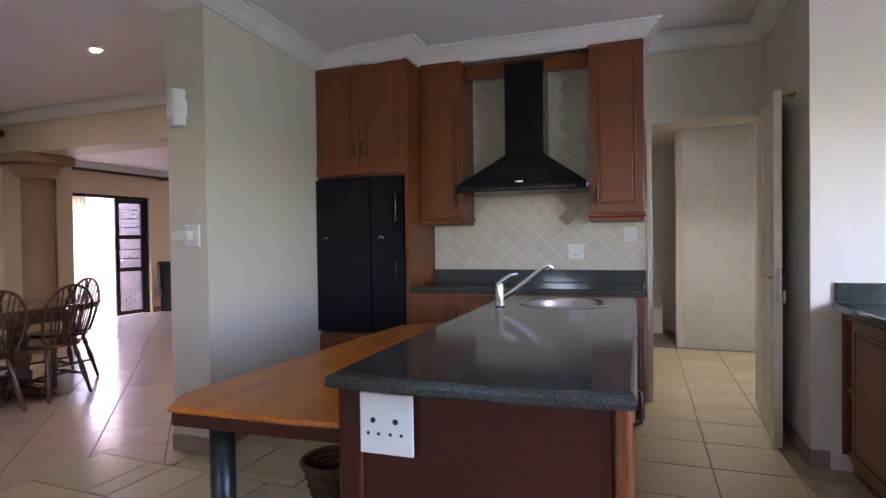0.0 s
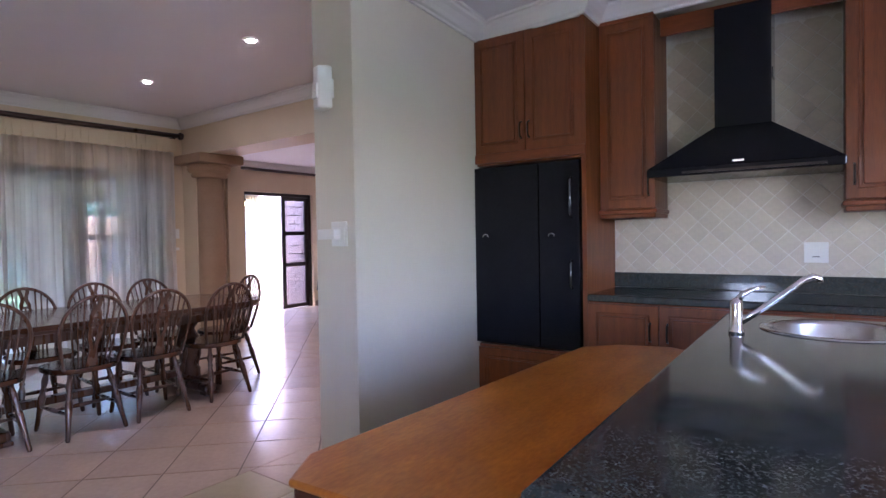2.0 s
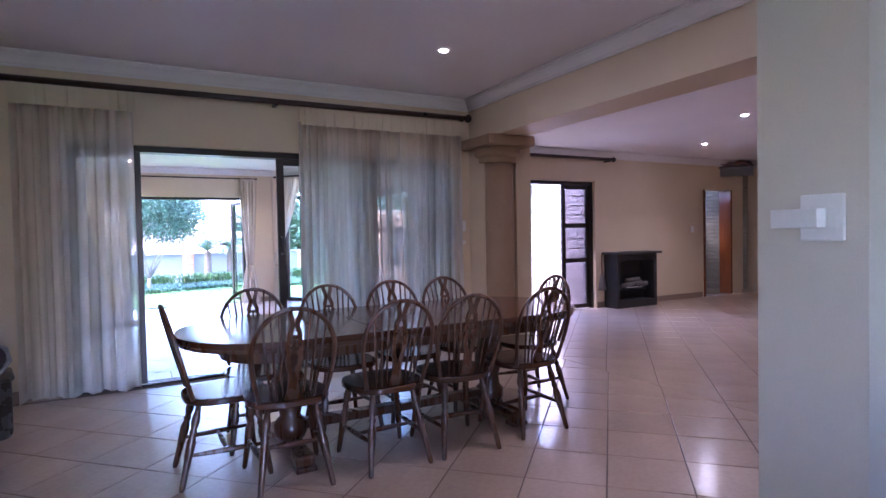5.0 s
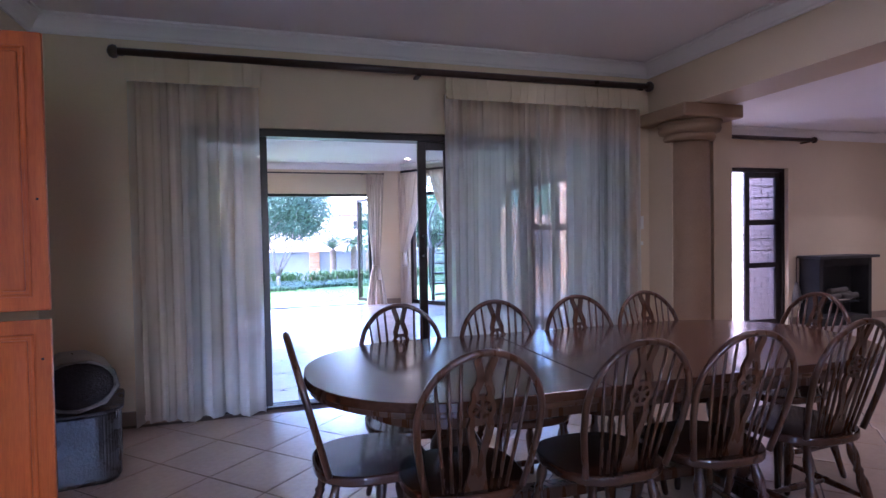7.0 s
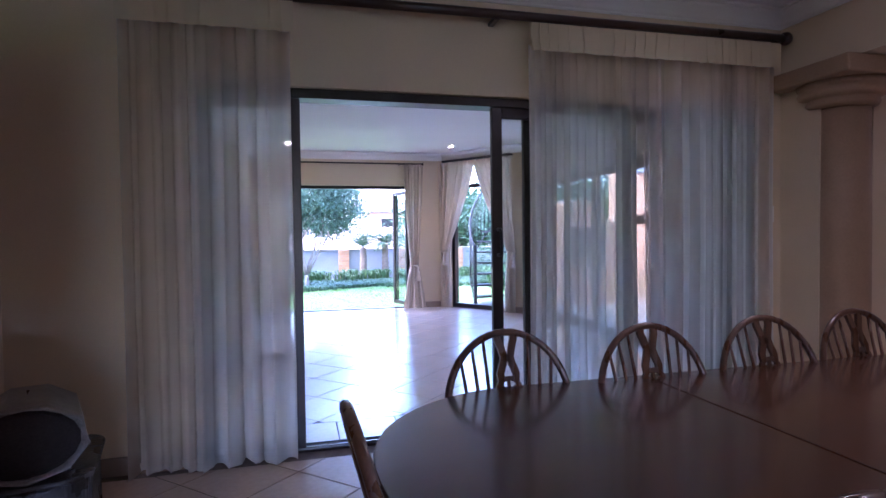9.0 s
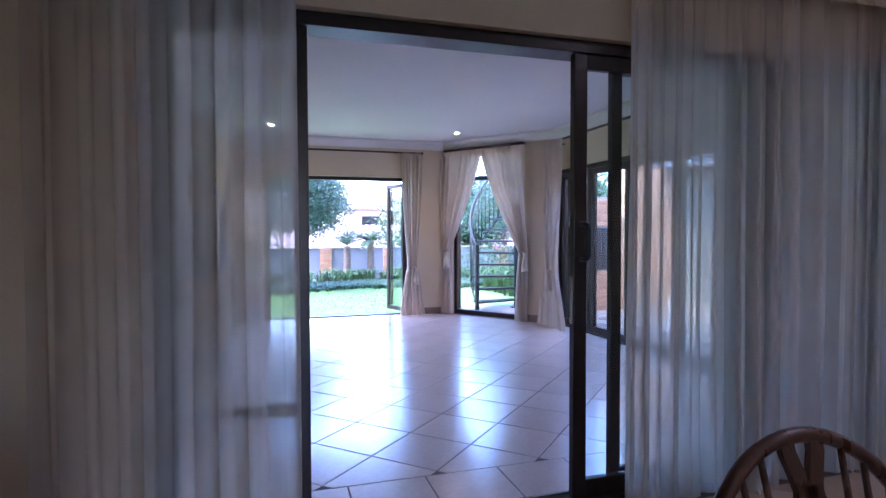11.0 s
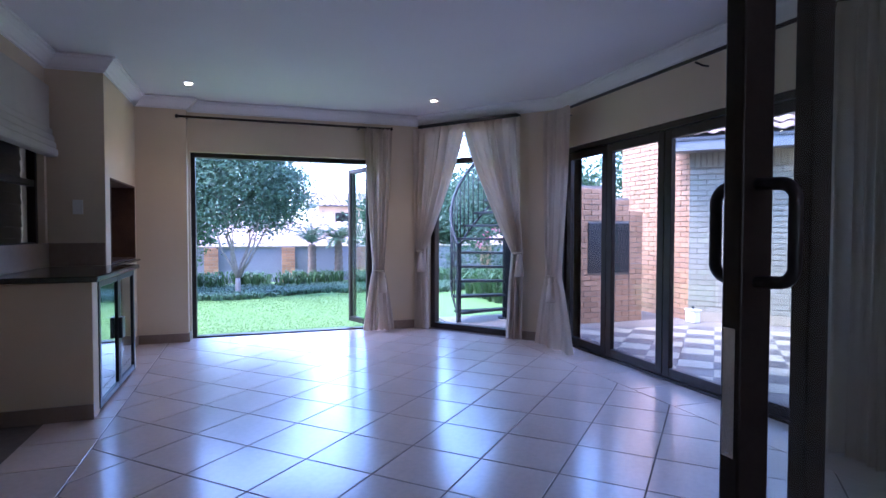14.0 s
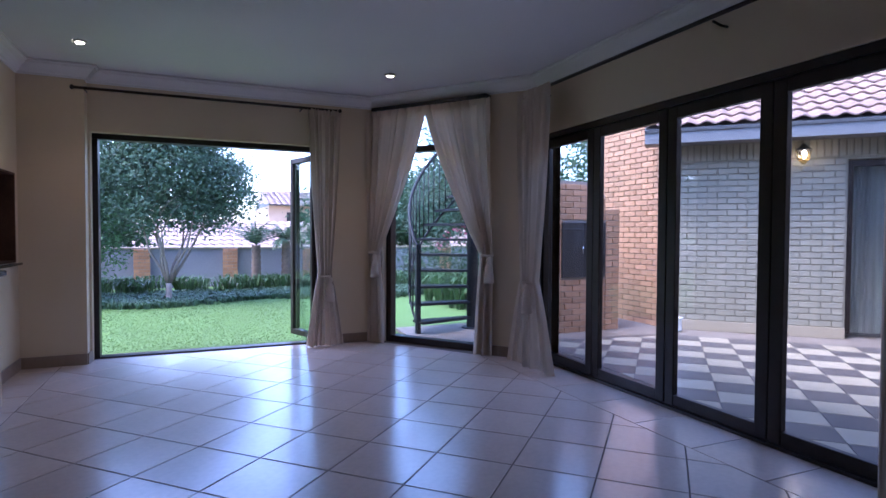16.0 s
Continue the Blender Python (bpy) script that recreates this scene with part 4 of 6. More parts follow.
# fittings on the pier
wall_plate("light_switch", pose(-2.655, 2.598, 1.325), 0.115, 0.13, "white light switch with a projecting cover", [("cover", (-0.115, -0.028, 0.012, 0.025, 0.045, M_WHITEPL)), ("rocker", (0.02, -0.03, 0.045, 0.03, 0.004, M_WHITEPL))])
sen = thing("alarm_sensor", "white plastic alarm sensor high on the pier", "sensor", pose(-2.715, 2.555, 2.09, 0, 0, -18))
sbm = prism([(-0.055, 0.03), (-0.055, -0.01), (-0.035, -0.045), (0.035, -0.045), (0.055, -0.01), (0.055, 0.03)], -0.11, 0.11, 0.012)
part("housing", sbm, M_WHITEPL, sen)
part("lens", box(-0.03, -0.052, -0.06, 0.03, -0.040, 0.02, 0.006), M_WHITEPL, sen, "milky sensor lens")
part("bracket", box(-0.03, 0.028, -0.05, 0.03, 0.048, 0.05, 0.003), M_WHITEPL, sen)
# tall cupboard whose doors stand open
oc = thing("tall_cupboard", "orange varnished wooden cupboard with both doors open", "cupboard", pose(-5.45, -0.40, 0, 0, 0, 0))
part("body", box(0.0, -0.145, 0.10, 0.75, 0.0, 2.10, 0.003), M_ORANGE, oc)
part("plinth", box(0.02, -0.14, 0, 0.75, -0.02, 0.099), M_BLACKMET, oc)
for z0, z1 in ((0.17, 1.02), (1.05, 2.09)):
    d = raised_door(oc, 0.0, z0, 0.56, z1, 0.0, material=M_ORANGE)
    d.matrix_local = pose(0.022, 0.004, 0, 0, 0, 90)
    part("screw_hole", turned([(0.005, 0), (0.005, 0.002)], 8), M_HOLE, d, "", pose(0.53, -0.021, z0 + (0.42 if z0 > 1 else 0.7), 90))


# ---- dining room ----
def pane(parent, x0, z0, x1, z1, y, name="pane", depth=0.006):
    g = part(name, box(x0, y - depth / 2, z0, x1, y + depth / 2, z1), M_GLASS, parent, "clear glass pane")
    g.visible_shadow = False
    return g


def framed(name, parent, x0, x1, z0, z1, y, w=0.05, d=0.04, rails=(), glass=True, material=None, bottom=None):
    """An aluminium leaf in the plane y: stiles, rails and panes."""
    mt = material or M_BRONZE
    bt2 = bottom or w
    b = bmesh.new()
    box(x0, y - d / 2, z0, x0 + w, y + d / 2, z1, 0.004, bm=b)
    box(x1 - w, y - d / 2, z0, x1, y + d / 2, z1, 0.004, bm=b)
    box(x0 + w, y - d / 2 + 0.002, z1 - w, x1 - w, y + d / 2 - 0.002, z1, 0.004, bm=b)
    box(x0 + w, y - d / 2 + 0.002, z0, x1 - w, y + d / 2 - 0.002, z0 + bt2, 0.004, bm=b)
    for r in rails:
        box(x0 + w, y - d / 2 + 0.002, r - w / 2, x1 - w, y + d / 2 - 0.002, r + w / 2, 0.004, bm=b)
    f = part(name, b, mt, parent)
    if glass:
        zs = [z0 + bt2, *sorted(rails), z1 - w]
        for p, q in zip(zs, zs[1:]):
            pane(f, x0 + w * 0.8, p, x1 - w * 0.8, q, y)
    return f


# sliding door: its plane lies along the wall between dining and living room (local x runs along world y)
SD = pose(-7.47, 0, 0, 0, 0, 90)
sd = thing("window_1", "dark bronze aluminium sliding door, half open", "sliding door", SD, kind="structure")
b = bmesh.new()
box(0.36, -0.07, 2.075, 4.10, 0.07, 2.13, 0.004, bm=b)
box(0.36, -0.07, 0.0, 0.41, 0.07, 2.075, 0.004, bm=b)
box(4.05, -0.07, 0.0, 4.10, 0.07, 2.075, 0.004, bm=b)
part("frame", b, M_BRONZE, sd)
part("track", box(0.41, -0.06, -0.002, 4.05, 0.06, 0.014, 0.003), M_BRONZE, sd)
part("track_rib", box(0.41, -0.035, 0.014, 3.97, -0.027, 0.024), M_STEEL, sd)
part("track_rib", box(0.41, 0.027, 0.014, 3.97, 0.035, 0.024), M_STEEL, sd)
framed("fixed_leaf", sd, 0.41, 0.945, 0.02, 2.075, -0.03, 0.055, 0.035, (0.56,))
framed("sliding_leaf", sd, 2.122, 3.10, 0.02, 2.075, -0.036, 0.068, 0.04, (), bottom=0.09)
framed("sliding_leaf", sd, 2.365, 3.20, 0.02, 2.075, 0.032, 0.055, 0.04, (), bottom=0.09)
framed("fixed_leaf", sd, 3.06, 4.05, 0.02, 2.075, 0.030, 0.06, 0.035, (1.36,))
for s, yy, reach in ((-1, -0.056, 0.070), (1, -0.016, 0.050)):
    hx = 2.156
    bend = [(1 - math.cos(radians(a)), math.sin(radians(a))) for a in (15, 30, 45, 60, 75)]
    lower = [(hx, yy + s * (reach - 0.03 + 0.03 * v), 1.140 + 0.03 * u) for u, v in bend]
    upper = [(hx, y2, 2.44 - z2) for _, y2, z2 in lower[::-1]]
    part("pull_handle", tube([(hx, yy, 1.138), *lower, *upper, (hx, yy, 1.302)], 0.0105, 10), M_BLACKMET, sd, "black D-shaped pull handle")
part("lock_plate", box(2.119, -0.049, 0.84, 2.1225, -0.024, 1.06), M_STEEL, sd, "steel lock plate")


def rod(name, x0, x1, m, r, z=0.0, brackets=(), label="dark wooden curtain pole with turned finials", material=None):
    t = thing(name, label, "curtain rail", m)
    mt = material or M_POLE
    part("pole", tube([(x0, 0, 0), ((x0 + x1) / 2, 0, 0), (x1, 0, 0)], r, 14), mt, t)
    for x, s in ((x0, -90), (x1, 90)):
        part("finial", turned([(r * 0.8, 0), (r * 1.5, r * 0.3), (r * 1.7, r), (r * 1.4, r * 1.8), (r * 0.5, r * 2.3)], 14), mt, t, "", pose(x, 0, 0, 0, s, 0))
    for x in brackets:
        b2 = tube([(x, 0, -r * 0.7), (x, -0.03, -r * 1.6), (x, -0.098, -r * 1.6)], r * 0.45, 8)
        part("bracket", b2, mt, t)
    return t


rod("curtain_rail", 0.0, 4.20, pose(-7.25, 0, 2.585, 0, -0.22, 90), 0.028, brackets=())
for yy in (0.06, 2.1, 4.14):
    br = thing("rail_bracket", "dark wooden curtain pole bracket", "bracket", pose(-7.36, yy, 2.585))
    part("arm", box(0, -0.018, -0.03, 0.125, 0.018, -0.008, 0.004), M_POLE, br)


def drape(x0, x1, z0, z1, pleats, amp, seed, step=0.012, rows=14, flare=0.0, gather=None, ragged=0.0, loose=0.38):
    """Hanging cloth with uneven pleats. gather: (height, x centre, share of width) draws it together."""
    rnd = random.Random(seed)
    n = max(40, int((x1 - x0) / step))
    ph = [rnd.uniform(-0.5, 0.5) for _ in range(8)]
    b = bmesh.new()
    grid = []
    for j in range(rows + 1):
        v = j / rows
        z = z1 + (z0 - z1) * v
        line = []
        for i in range(n + 1):
            u = i / n
            warp = u + 0.028 * math.sin(7 * u + ph[0] * 6) + 0.016 * math.sin(17 * u + ph[1] * 6) + 0.006 * v * math.sin(9 * u + 4 * v + ph[2] * 6)
            a = amp * (0.55 + 0.35 * math.sin(11 * u + ph[3] * 6) + 0.35 * v)
            y = a * math.sin(2 * math.pi * pleats * warp) + 0.3 * a * math.sin(2 * math.pi * pleats * 2.3 * warp + ph[4] * 6)
            x = x0 + (x1 - x0) * (u + 0.01 * math.sin(2 * math.pi * pleats * warp * 2 + 1))
            if flare:
                x += flare * v * (u - 0.5)
            if gather:
                gz, gx, share = gather
                if z > gz:
                    k = ((z1 - z) / (z1 - gz)) ** 1.25
                else:
                    k = 1 - loose * ((gz - z) / max(gz - z0, 1e-6)) ** 0.7
                w = 1 + (share - 1) * k
                x = x * (1 - k) + (gx + (x - (x0 + x1) / 2) * share) * k if w else x
            zz = z
            if j == rows and ragged:
                zz += ragged * (math.sin(13 * u + ph[5]) * 0.5 + math.sin(29 * u + ph[6]) * 0.5)
            line.append(b.verts.new((x, y, zz)))
        grid.append(line)
    for p, q in zip(grid, grid[1:]):
        for i in range(n):
            b.faces.new((p[i], q[i], q[i + 1], p[i + 1])).smooth = True
    return b


def sheer(y0, y1, pleats, seed):
    t = thing("sheer_curtain", "white sheer voile curtain with a cream pleated heading", "curtain", pose(-7.265, 0, 0, 0, 0, 90), group="sheer curtains of the sliding door")
    part("voile", drape(y0, y1, 0.035, 2.42, pleats, 0.040, seed, 0.008, 16, ragged=0.02), M_SHEER, t)
    hb2 = drape(y0 - 0.01, y1 + 0.01, 2.385, 2.552, pleats * 0.7, 0.005, seed + 1, 0.009, 4)
    hm = part("heading", hb2, M_BAND, t, "cream pleated heading band", pose(0, -0.048, 0))
    part("hem", drape(y0, y1, 0.03, 0.085, pleats, 0.0395, seed, 0.009, 2, ragged=0.02), M_SHEER, t, "doubled hem", pose(0, -0.004, 0))
    return t


sheer(0.06, 0.90, 8, 3)
sheer(2.31, 4.13, 17, 9)

col = thing("column", "sandstone-coloured round column with a stepped capital", "column", pose(-7.045, 4.48, 0), kind="structure")
part("shaft", turned([(0.180, 0.0), (0.180, 0.10), (0.170, 0.12), (0.170, 1.2), (0.163, 2.09)], 40), M_COLUMN, col)
part("capital", turned([(0.165, 2.075), (0.200, 2.085), (0.215, 2.11), (0.205, 2.135), (0.215, 2.14), (0.245, 2.155), (0.258, 2.185), (0.245, 2.21), (0.255, 2.215), (0.265, 2.245)], 40), M_COLUMN, col)
part("abacus", box(-0.30, -0.30, 2.245, 0.30, 0.30, 2.358, 0.016), M_COLUMN, col)
structure("wall_column_stub", box(-7.58, 4.302, 0, -7.05, 4.70, 2.36), M_WALL, "short cream wall behind the column", "wall")
wall_plate("light_switch", pose(-7.358, 4.195, 1.39, 0, 0, 90), 0.075, 0.12, "cream light switch beside the sheer curtain", [("rocker", (-0.012, -0.02, 0.012, 0.02, 0.004, M_WHITEPL))])
wall_plate("light_switch", pose(-7.358, 4.20, 1.20, 0, 0, 90), 0.055, 0.035, "small cream bell push below the switch", [("button", (-0.008, -0.006, 0.008, 0.006, 0.003, M_WHITEPL))])


dt = thing("dining_table", "long dark polished wooden dining table with rounded ends", "table", pose(-5.21, 2.415, 0))


def rounded_plan(rx, ry, r, n=10):
    out = []
    for cx, cy, a0 in ((rx - r, ry - r, 0), (-(rx - r), ry - r, 90), (-(rx - r), -(ry - r), 180), (rx - r, -(ry - r), 270)):
        for k in range(n + 1):
            a = radians(a0 + 90 * k / n)
            out.append((cx + r * math.cos(a), cy + r * math.sin(a)))
    return out


for cut in ([(-0.6, -1.4), (0.6, -1.4), (0.6, -0.3265), (-0.6, -0.3265)], [(-0.6, -0.3235), (0.6, -0.3235), (0.6, 1.4), (-0.6, 1.4)]):
    part("tabletop", prism(clip_poly(rounded_plan(0.56, 1.34, 0.53), cut), 0.738, 0.772, 0.004), M_DARKTOP, dt)
part("edge_moulding", prism(rounded_plan(0.548, 1.328, 0.52), 0.714, 0.7375, 0.006), M_DARKWOOD, dt)
part("apron", prism(rounded_plan(0.40, 1.12, 0.30), 0.63, 0.714, 0.004), M_DARKWOOD, dt)
for s in (-1, 1):
    yy = s * 0.72
    ped = part("pedestal", turned([(0.085, 0.09), (0.10, 0.12), (0.10, 0.18), (0.062, 0.22), (0.075, 0.30), (0.105, 0.38), (0.108, 0.43), (0.07, 0.50), (0.06, 0.53), (0.095, 0.58), (0.10, 0.63)], 24), M_DARKWOOD, dt, "turned pedestal", pose(0, yy, 0))
    fb = box(-0.36, yy - 0.055, 0.02, 0.36, yy + 0.055, 0.09, 0.02)
    part("foot", fb, M_DARKWOOD, dt)
    for q in (-1, 1):
        part("foot_pad", box(q * 0.33 - 0.05, yy - 0.06, 0.0, q * 0.33 + 0.05, yy + 0.06, 0.03, 0.008), M_DARKWOOD, dt)
part("stretcher", box(-0.045, -0.66, 0.13, 0.045, 0.66, 0.185, 0.01), M_DARKWOOD, dt)


def leg_profile(h):
    s = h / 0.43
    return [(0.011, 0.0), (0.015, 0.015 * s), (0.016, 0.10 * s), (0.023, 0.20 * s), (0.024, 0.235 * s), (0.015, 0.27 * s), (0.021, 0.285 * s), (0.014, 0.30 * s), (0.022, 0.335 * s), (0.021, 0.36 * s), (0.016, 0.385 * s), (0.015, h)]


def along(profile, p, q, seg=10):
    """A turned form stood between two points."""
    p, q = Vector(p), Vector(q)
    L = (q - p).length
    top_z = profile[-1][1]
    b2 = turned([(r, z / top_z * L) for r, z in profile], seg)
    b2.transform(Matrix.Translation(p) @ (q - p).to_track_quat("Z", "Y").to_matrix().to_4x4())
    return b2


def windsor_chair(m):
    """Wheel-back Windsor chair; it faces +y."""
    c = thing("dining_chair", "dark-stained wooden wheel-back Windsor chair", "chair", m, group="chairs round the dining table")
    plan = []
    for i in range(40):
        a = 2 * math.pi * i / 40
        x, y = 0.225 * math.cos(a), 0.205 * math.sin(a)
        x *= 1.0 + 0.08 * (y / 0.205) - 0.02
        k = 1.13 if y > 0 else 1.0
        plan.append((math.copysign(abs(x / 0.225) ** 0.72, x) * 0.225, math.copysign(abs(y / 0.205) ** 0.8, y) * 0.205 * k))
    seat = prism(plan, 0.425, 0.462, 0.009)
    part("seat", seat, M_DARKTOP, c)
    tops = {"fl": (-0.15, 0.15), "fr": (0.15, 0.15), "bl": (-0.12, -0.13), "br": (0.12, -0.13)}
    feet = {"fl": (-0.205, 0.215), "fr": (0.205, 0.215), "bl": (-0.185, -0.235), "br": (0.185, -0.235)}
    for k in tops:
        part("leg", along(leg_profile(0.43), (*feet[k], 0), (*tops[k], 0.43)), M_DARKWOOD, c)

    def on_leg(k, z):
        t2 = z / 0.43
        return tuple(feet[k][i] + (tops[k][i] - feet[k][i]) * t2 for i in (0, 1)) + (z,)
    st = [(0.008, 0), (0.010, 0.1), (0.016, 0.5), (0.010, 0.9), (0.008, 1.0)]
    part("stretcher", along(st, on_leg("fl", 0.17), on_leg("bl", 0.17)), M_DARKWOOD, c)
    part("stretcher", along(st, on_leg("fr", 0.17), on_leg("br", 0.17)), M_DARKWOOD, c)
    ml = [(on_leg("fl", 0.17)[i] + on_leg("bl", 0.17)[i]) / 2 for i in range(3)]
    mr = [(on_leg("fr", 0.17)[i] + on_leg("br", 0.17)[i]) / 2 for i in range(3)]
    part("cross_stretcher", along(st, ml, mr), M_DARKWOOD, c)
    lean = 0.26

    def back(x, h):
        return (x, -0.165 - lean * h, 0.46 + h)
    H, SPRING, RX = 0.485, 0.255, 0.210

    def bow_h(x):
        return SPRING + (H - SPRING) * (1 - (x / RX) ** 2) ** 0.5
    bow = [back(-0.168, 0.0), back(-0.188, 0.09), back(-0.204, 0.18)]
    bow += [back(-RX * math.cos(math.pi * i / 24), SPRING + (H - SPRING) * math.sin(math.pi * i / 24)) for i in range(25)]
    bow += [back(0.204, 0.18), back(0.188, 0.09), back(0.168, 0.0)]
    part("bow", tube(bow, 0.0125, 8), M_DARKWOOD, c, "steam-bent hoop back")
    for x in (-0.158, -0.118, -0.078, 0.078, 0.118, 0.158):
        h = bow_h(x)
        part("spindle", tube([back(x * 0.68, 0.0), back(x * 0.85, h * 0.5), back(x, h - 0.004)], [0.0065, 0.007, 0.0055], 6), M_DARKWOOD, c)
    sp = bmesh.new()
    wheel_h = 0.298

    nrm = Vector((0, 1, lean)).normalized() * 0.006

    def strip(pts, w):
        """A flat fretted band of half-width w in the plane of the back."""
        rows = []
        for i, p in enumerate(pts):
            a, e = pts[max(i - 1, 0)], pts[min(i + 1, len(pts) - 1)]
            d = math.hypot(e[0] - a[0], e[1] - a[1])
            ox, oh = -(e[1] - a[1]) / d * w, (e[0] - a[0]) / d * w
            l2, r2 = Vector(back(p[0] + ox, p[1] + oh)), Vector(back(p[0] - ox, p[1] - oh))
            rows.append([sp.verts.new(v) for v in (l2 - nrm, r2 - nrm, r2 + nrm, l2 + nrm)])
        for p, q in zip(rows, rows[1:]):
            for i in range(4):
                sp.faces.new((p[i], p[(i + 1) % 4], q[(i + 1) % 4], q[i]))
        sp.faces.new(rows[0][::-1])
        sp.faces.new(rows[-1])
    strip([(0.040 * math.cos(2 * math.pi * i / 18), wheel_h + 0.040 * math.sin(2 * math.pi * i / 18)) for i in range(19)], 0.0075)
    for i in range(6):
        a = math.pi * i / 3 + 0.5
        strip([(0, wheel_h), (0.038 * math.cos(a), wheel_h + 0.038 * math.sin(a))], 0.005)
    for s in (-1, 1):
        strip([(s * 0.024, wheel_h + 0.032), (s * 0.027, wheel_h + 0.055), (s * 0.015, wheel_h + 0.088), (s * 0.011, wheel_h + 0.108), (s * 0.018, wheel_h + 0.135), (s * 0.027, wheel_h + 0.162), (s * 0.028, H - 0.006)], 0.0125)
        strip([(s * 0.024, wheel_h - 0.032), (s * 0.034, wheel_h - 0.065), (s * 0.028, wheel_h - 0.105), (s * 0.015, wheel_h - 0.15), (s * 0.013, 0.10), (s * 0.020, 0.05), (s * 0.030, 0.0)], 0.0125)
    strip([(0, wheel_h + 0.092), (0, wheel_h + 0.116)], 0.012)
    strip([(0, 0.0), (0, 0.09)], 0.018)
    part("splat", sp, M_DARKWOOD, c, "pierced wheel splat")
    return c


CHAIRS = [(-5.52, 1.58, -92), (-5.48, 2.11, -89), (-5.50, 2.61, -91), (-5.53, 3.10, -88),
          (-4.86, 1.60, 88), (-4.83, 2.15, 92), (-4.82, 2.62, 87), (-4.86, 3.17, 93),
          (-5.13, 1.30, 2), (-5.33, 3.58, 178)]
first = windsor_chair(pose(*CHAIRS[0][:2], 0, 0, 0, CHAIRS[0][2]))
for x, y, a in CHAIRS[1:]:
    copy_thing(first, pose(x, y, 0, 0, 0, a))

# clear plastic storage tub with a dark bundle
tub = thing("storage_tub", "clear plastic tub with a dark wrapped bundle on top", "tub", pose(-6.55, -0.11, 0, 0, 0, 12))
M_CLEAR = surf("cloudy_clear_plastic", (0.045, 0.036, 0.030), (0.022, 0.018, 0.016), rough=0.28, scale=9, bump=0.25, coat=0.15, depth=0.02)
M_BUNDLE = surf("dark_folded_cloth", (0.022, 0.017, 0.017), (0.04, 0.03, 0.03), rough=0.9, scale=12, bump=0.5, depth=0.02)
M_PAPER = surf("grey_plastic_wrap", (0.24, 0.215, 0.19), (0.10, 0.095, 0.09), rough=0.35, scale=8, bump=0.2)
part("tub_body", prism(rounded_plan(0.25, 0.22, 0.10), 0.0, 0.40, 0.03), M_CLEAR, tub)
part("tub_rim", prism(rounded_plan(0.27, 0.24, 0.11), 0.385, 0.405, 0.008), M_CLEAR, tub)
part("wrap", turned([(0.15, -0.20), (0.185, -0.16), (0.190, 0.20), (0.196, 0.262), (0.190, 0.268), (0.180, 0.24)], 9), M_PAPER, tub, "torn grey plastic wrapping", pose(0, 0, 0.545, 0, 90, 8) @ Matrix.Diagonal((0.72, 1, 1, 1)))
part("cloth_roll", turned([(0.14, -0.14), (0.176, -0.1), (0.176, 0.215), (0.15, 0.235), (0.10, 0.242)], 18), M_BUNDLE, tub, "dark rolled cloth", pose(0.02, 0, 0.545, 0, 90, 8) @ Matrix.Diagonal((0.72, 1, 1, 1)))

# ---- lounge ----
ld = thing("window_2", "open dark aluminium glazed door with three panes", "glazed door", pose(-8.99, 0, 0, 0, 0, 90), kind="structure")
b = bmesh.new()
box(6.20, -0.05, 2.075, 7.68, 0.05, 2.13, bm=b)
box(6.20, -0.05, 0, 6.25, 0.05, 2.075, bm=b)
box(7.63, -0.05, 0, 7.68, 0.05, 2.075, bm=b)
part("frame", b, M_BRONZE, ld)
lf = framed("fixed_leaf", ld, 7.04, 7.63, 0.01, 2.075, 0.0, 0.07, 0.04, (0.82, 1.40))
for ch in lf.children:
    ch.data.materials[0] = M_TINTGLASS
for z in (1.02, 1.18, 1.58, 1.74, 1.90):
    part("burglar_bar", tube([(7.10, 0.03, z), (7.57, 0.03, z)], 0.006, 6), M_BLACKMET, ld)
rod("curtain_rail", 0.0, 2.85, pose(-8.76, 5.12, 2.50, 0, 0, 90), 0.026)
for yy in (5.2, 7.9):
    br = thing("rail_bracket", "dark wooden curtain pole bracket", "bracket", pose(-8.88, yy, 2.49))
    part("arm", box(0, -0.018, -0.03, 0.13, 0.018, -0.008, 0.004), M_DARKWOOD, br)
fp = thing("fireplace", "dark built-in fireplace with a slate mantel shelf", "fireplace", pose(-8.88, 8.42, 0, 0, 0, 90))
M_SOOT = surf("sooty_black_steel", (0.012, 0.011, 0.011), (0.03, 0.027, 0.025), rough=0.7, scale=9, bump=0.2)
M_SLATE = surf("dark_slate", (0.05, 0.045, 0.042), (0.035, 0.03, 0.03), rough=0.5, scale=8, bump=0.15)
for nm, a in (("side_panel", (-0.55, -0.30, 0, -0.49, 0, 0.90)), ("side_panel", (0.33, -0.30, 0, 0.39, 0, 0.90)), ("head_panel", (-0.489, -0.299, 0.80, 0.329, 0, 0.90)), ("hearth", (-0.489, -0.299, 0.0, 0.329, 0, 0.12)), ("fire_back", (-0.489, -0.05, 0.121, 0.329, -0.01, 0.799))):
    part(nm, box(*a, 0.003), M_SOOT, fp)
part("mantel_shelf", box(-0.60, -0.36, 0.902, 0.46, 0.0, 0.94, 0.006), M_SLATE, fp)
for i in range(7):
    part("grate_bar", tube([(-0.28 + i * 0.08, -0.26, 0.30), (-0.28 + i * 0.08, -0.10, 0.30)], 0.008, 6), M_BLACKMET, fp)
part("grate_front", tube([(-0.32, -0.26, 0.34), (0.26, -0.26, 0.34)], 0.012, 6), M_STEEL, fp)
M_LOG = surf("grey_log", (0.14, 0.12, 0.10), (0.07, 0.06, 0.05), rough=0.9, bump=0.4)
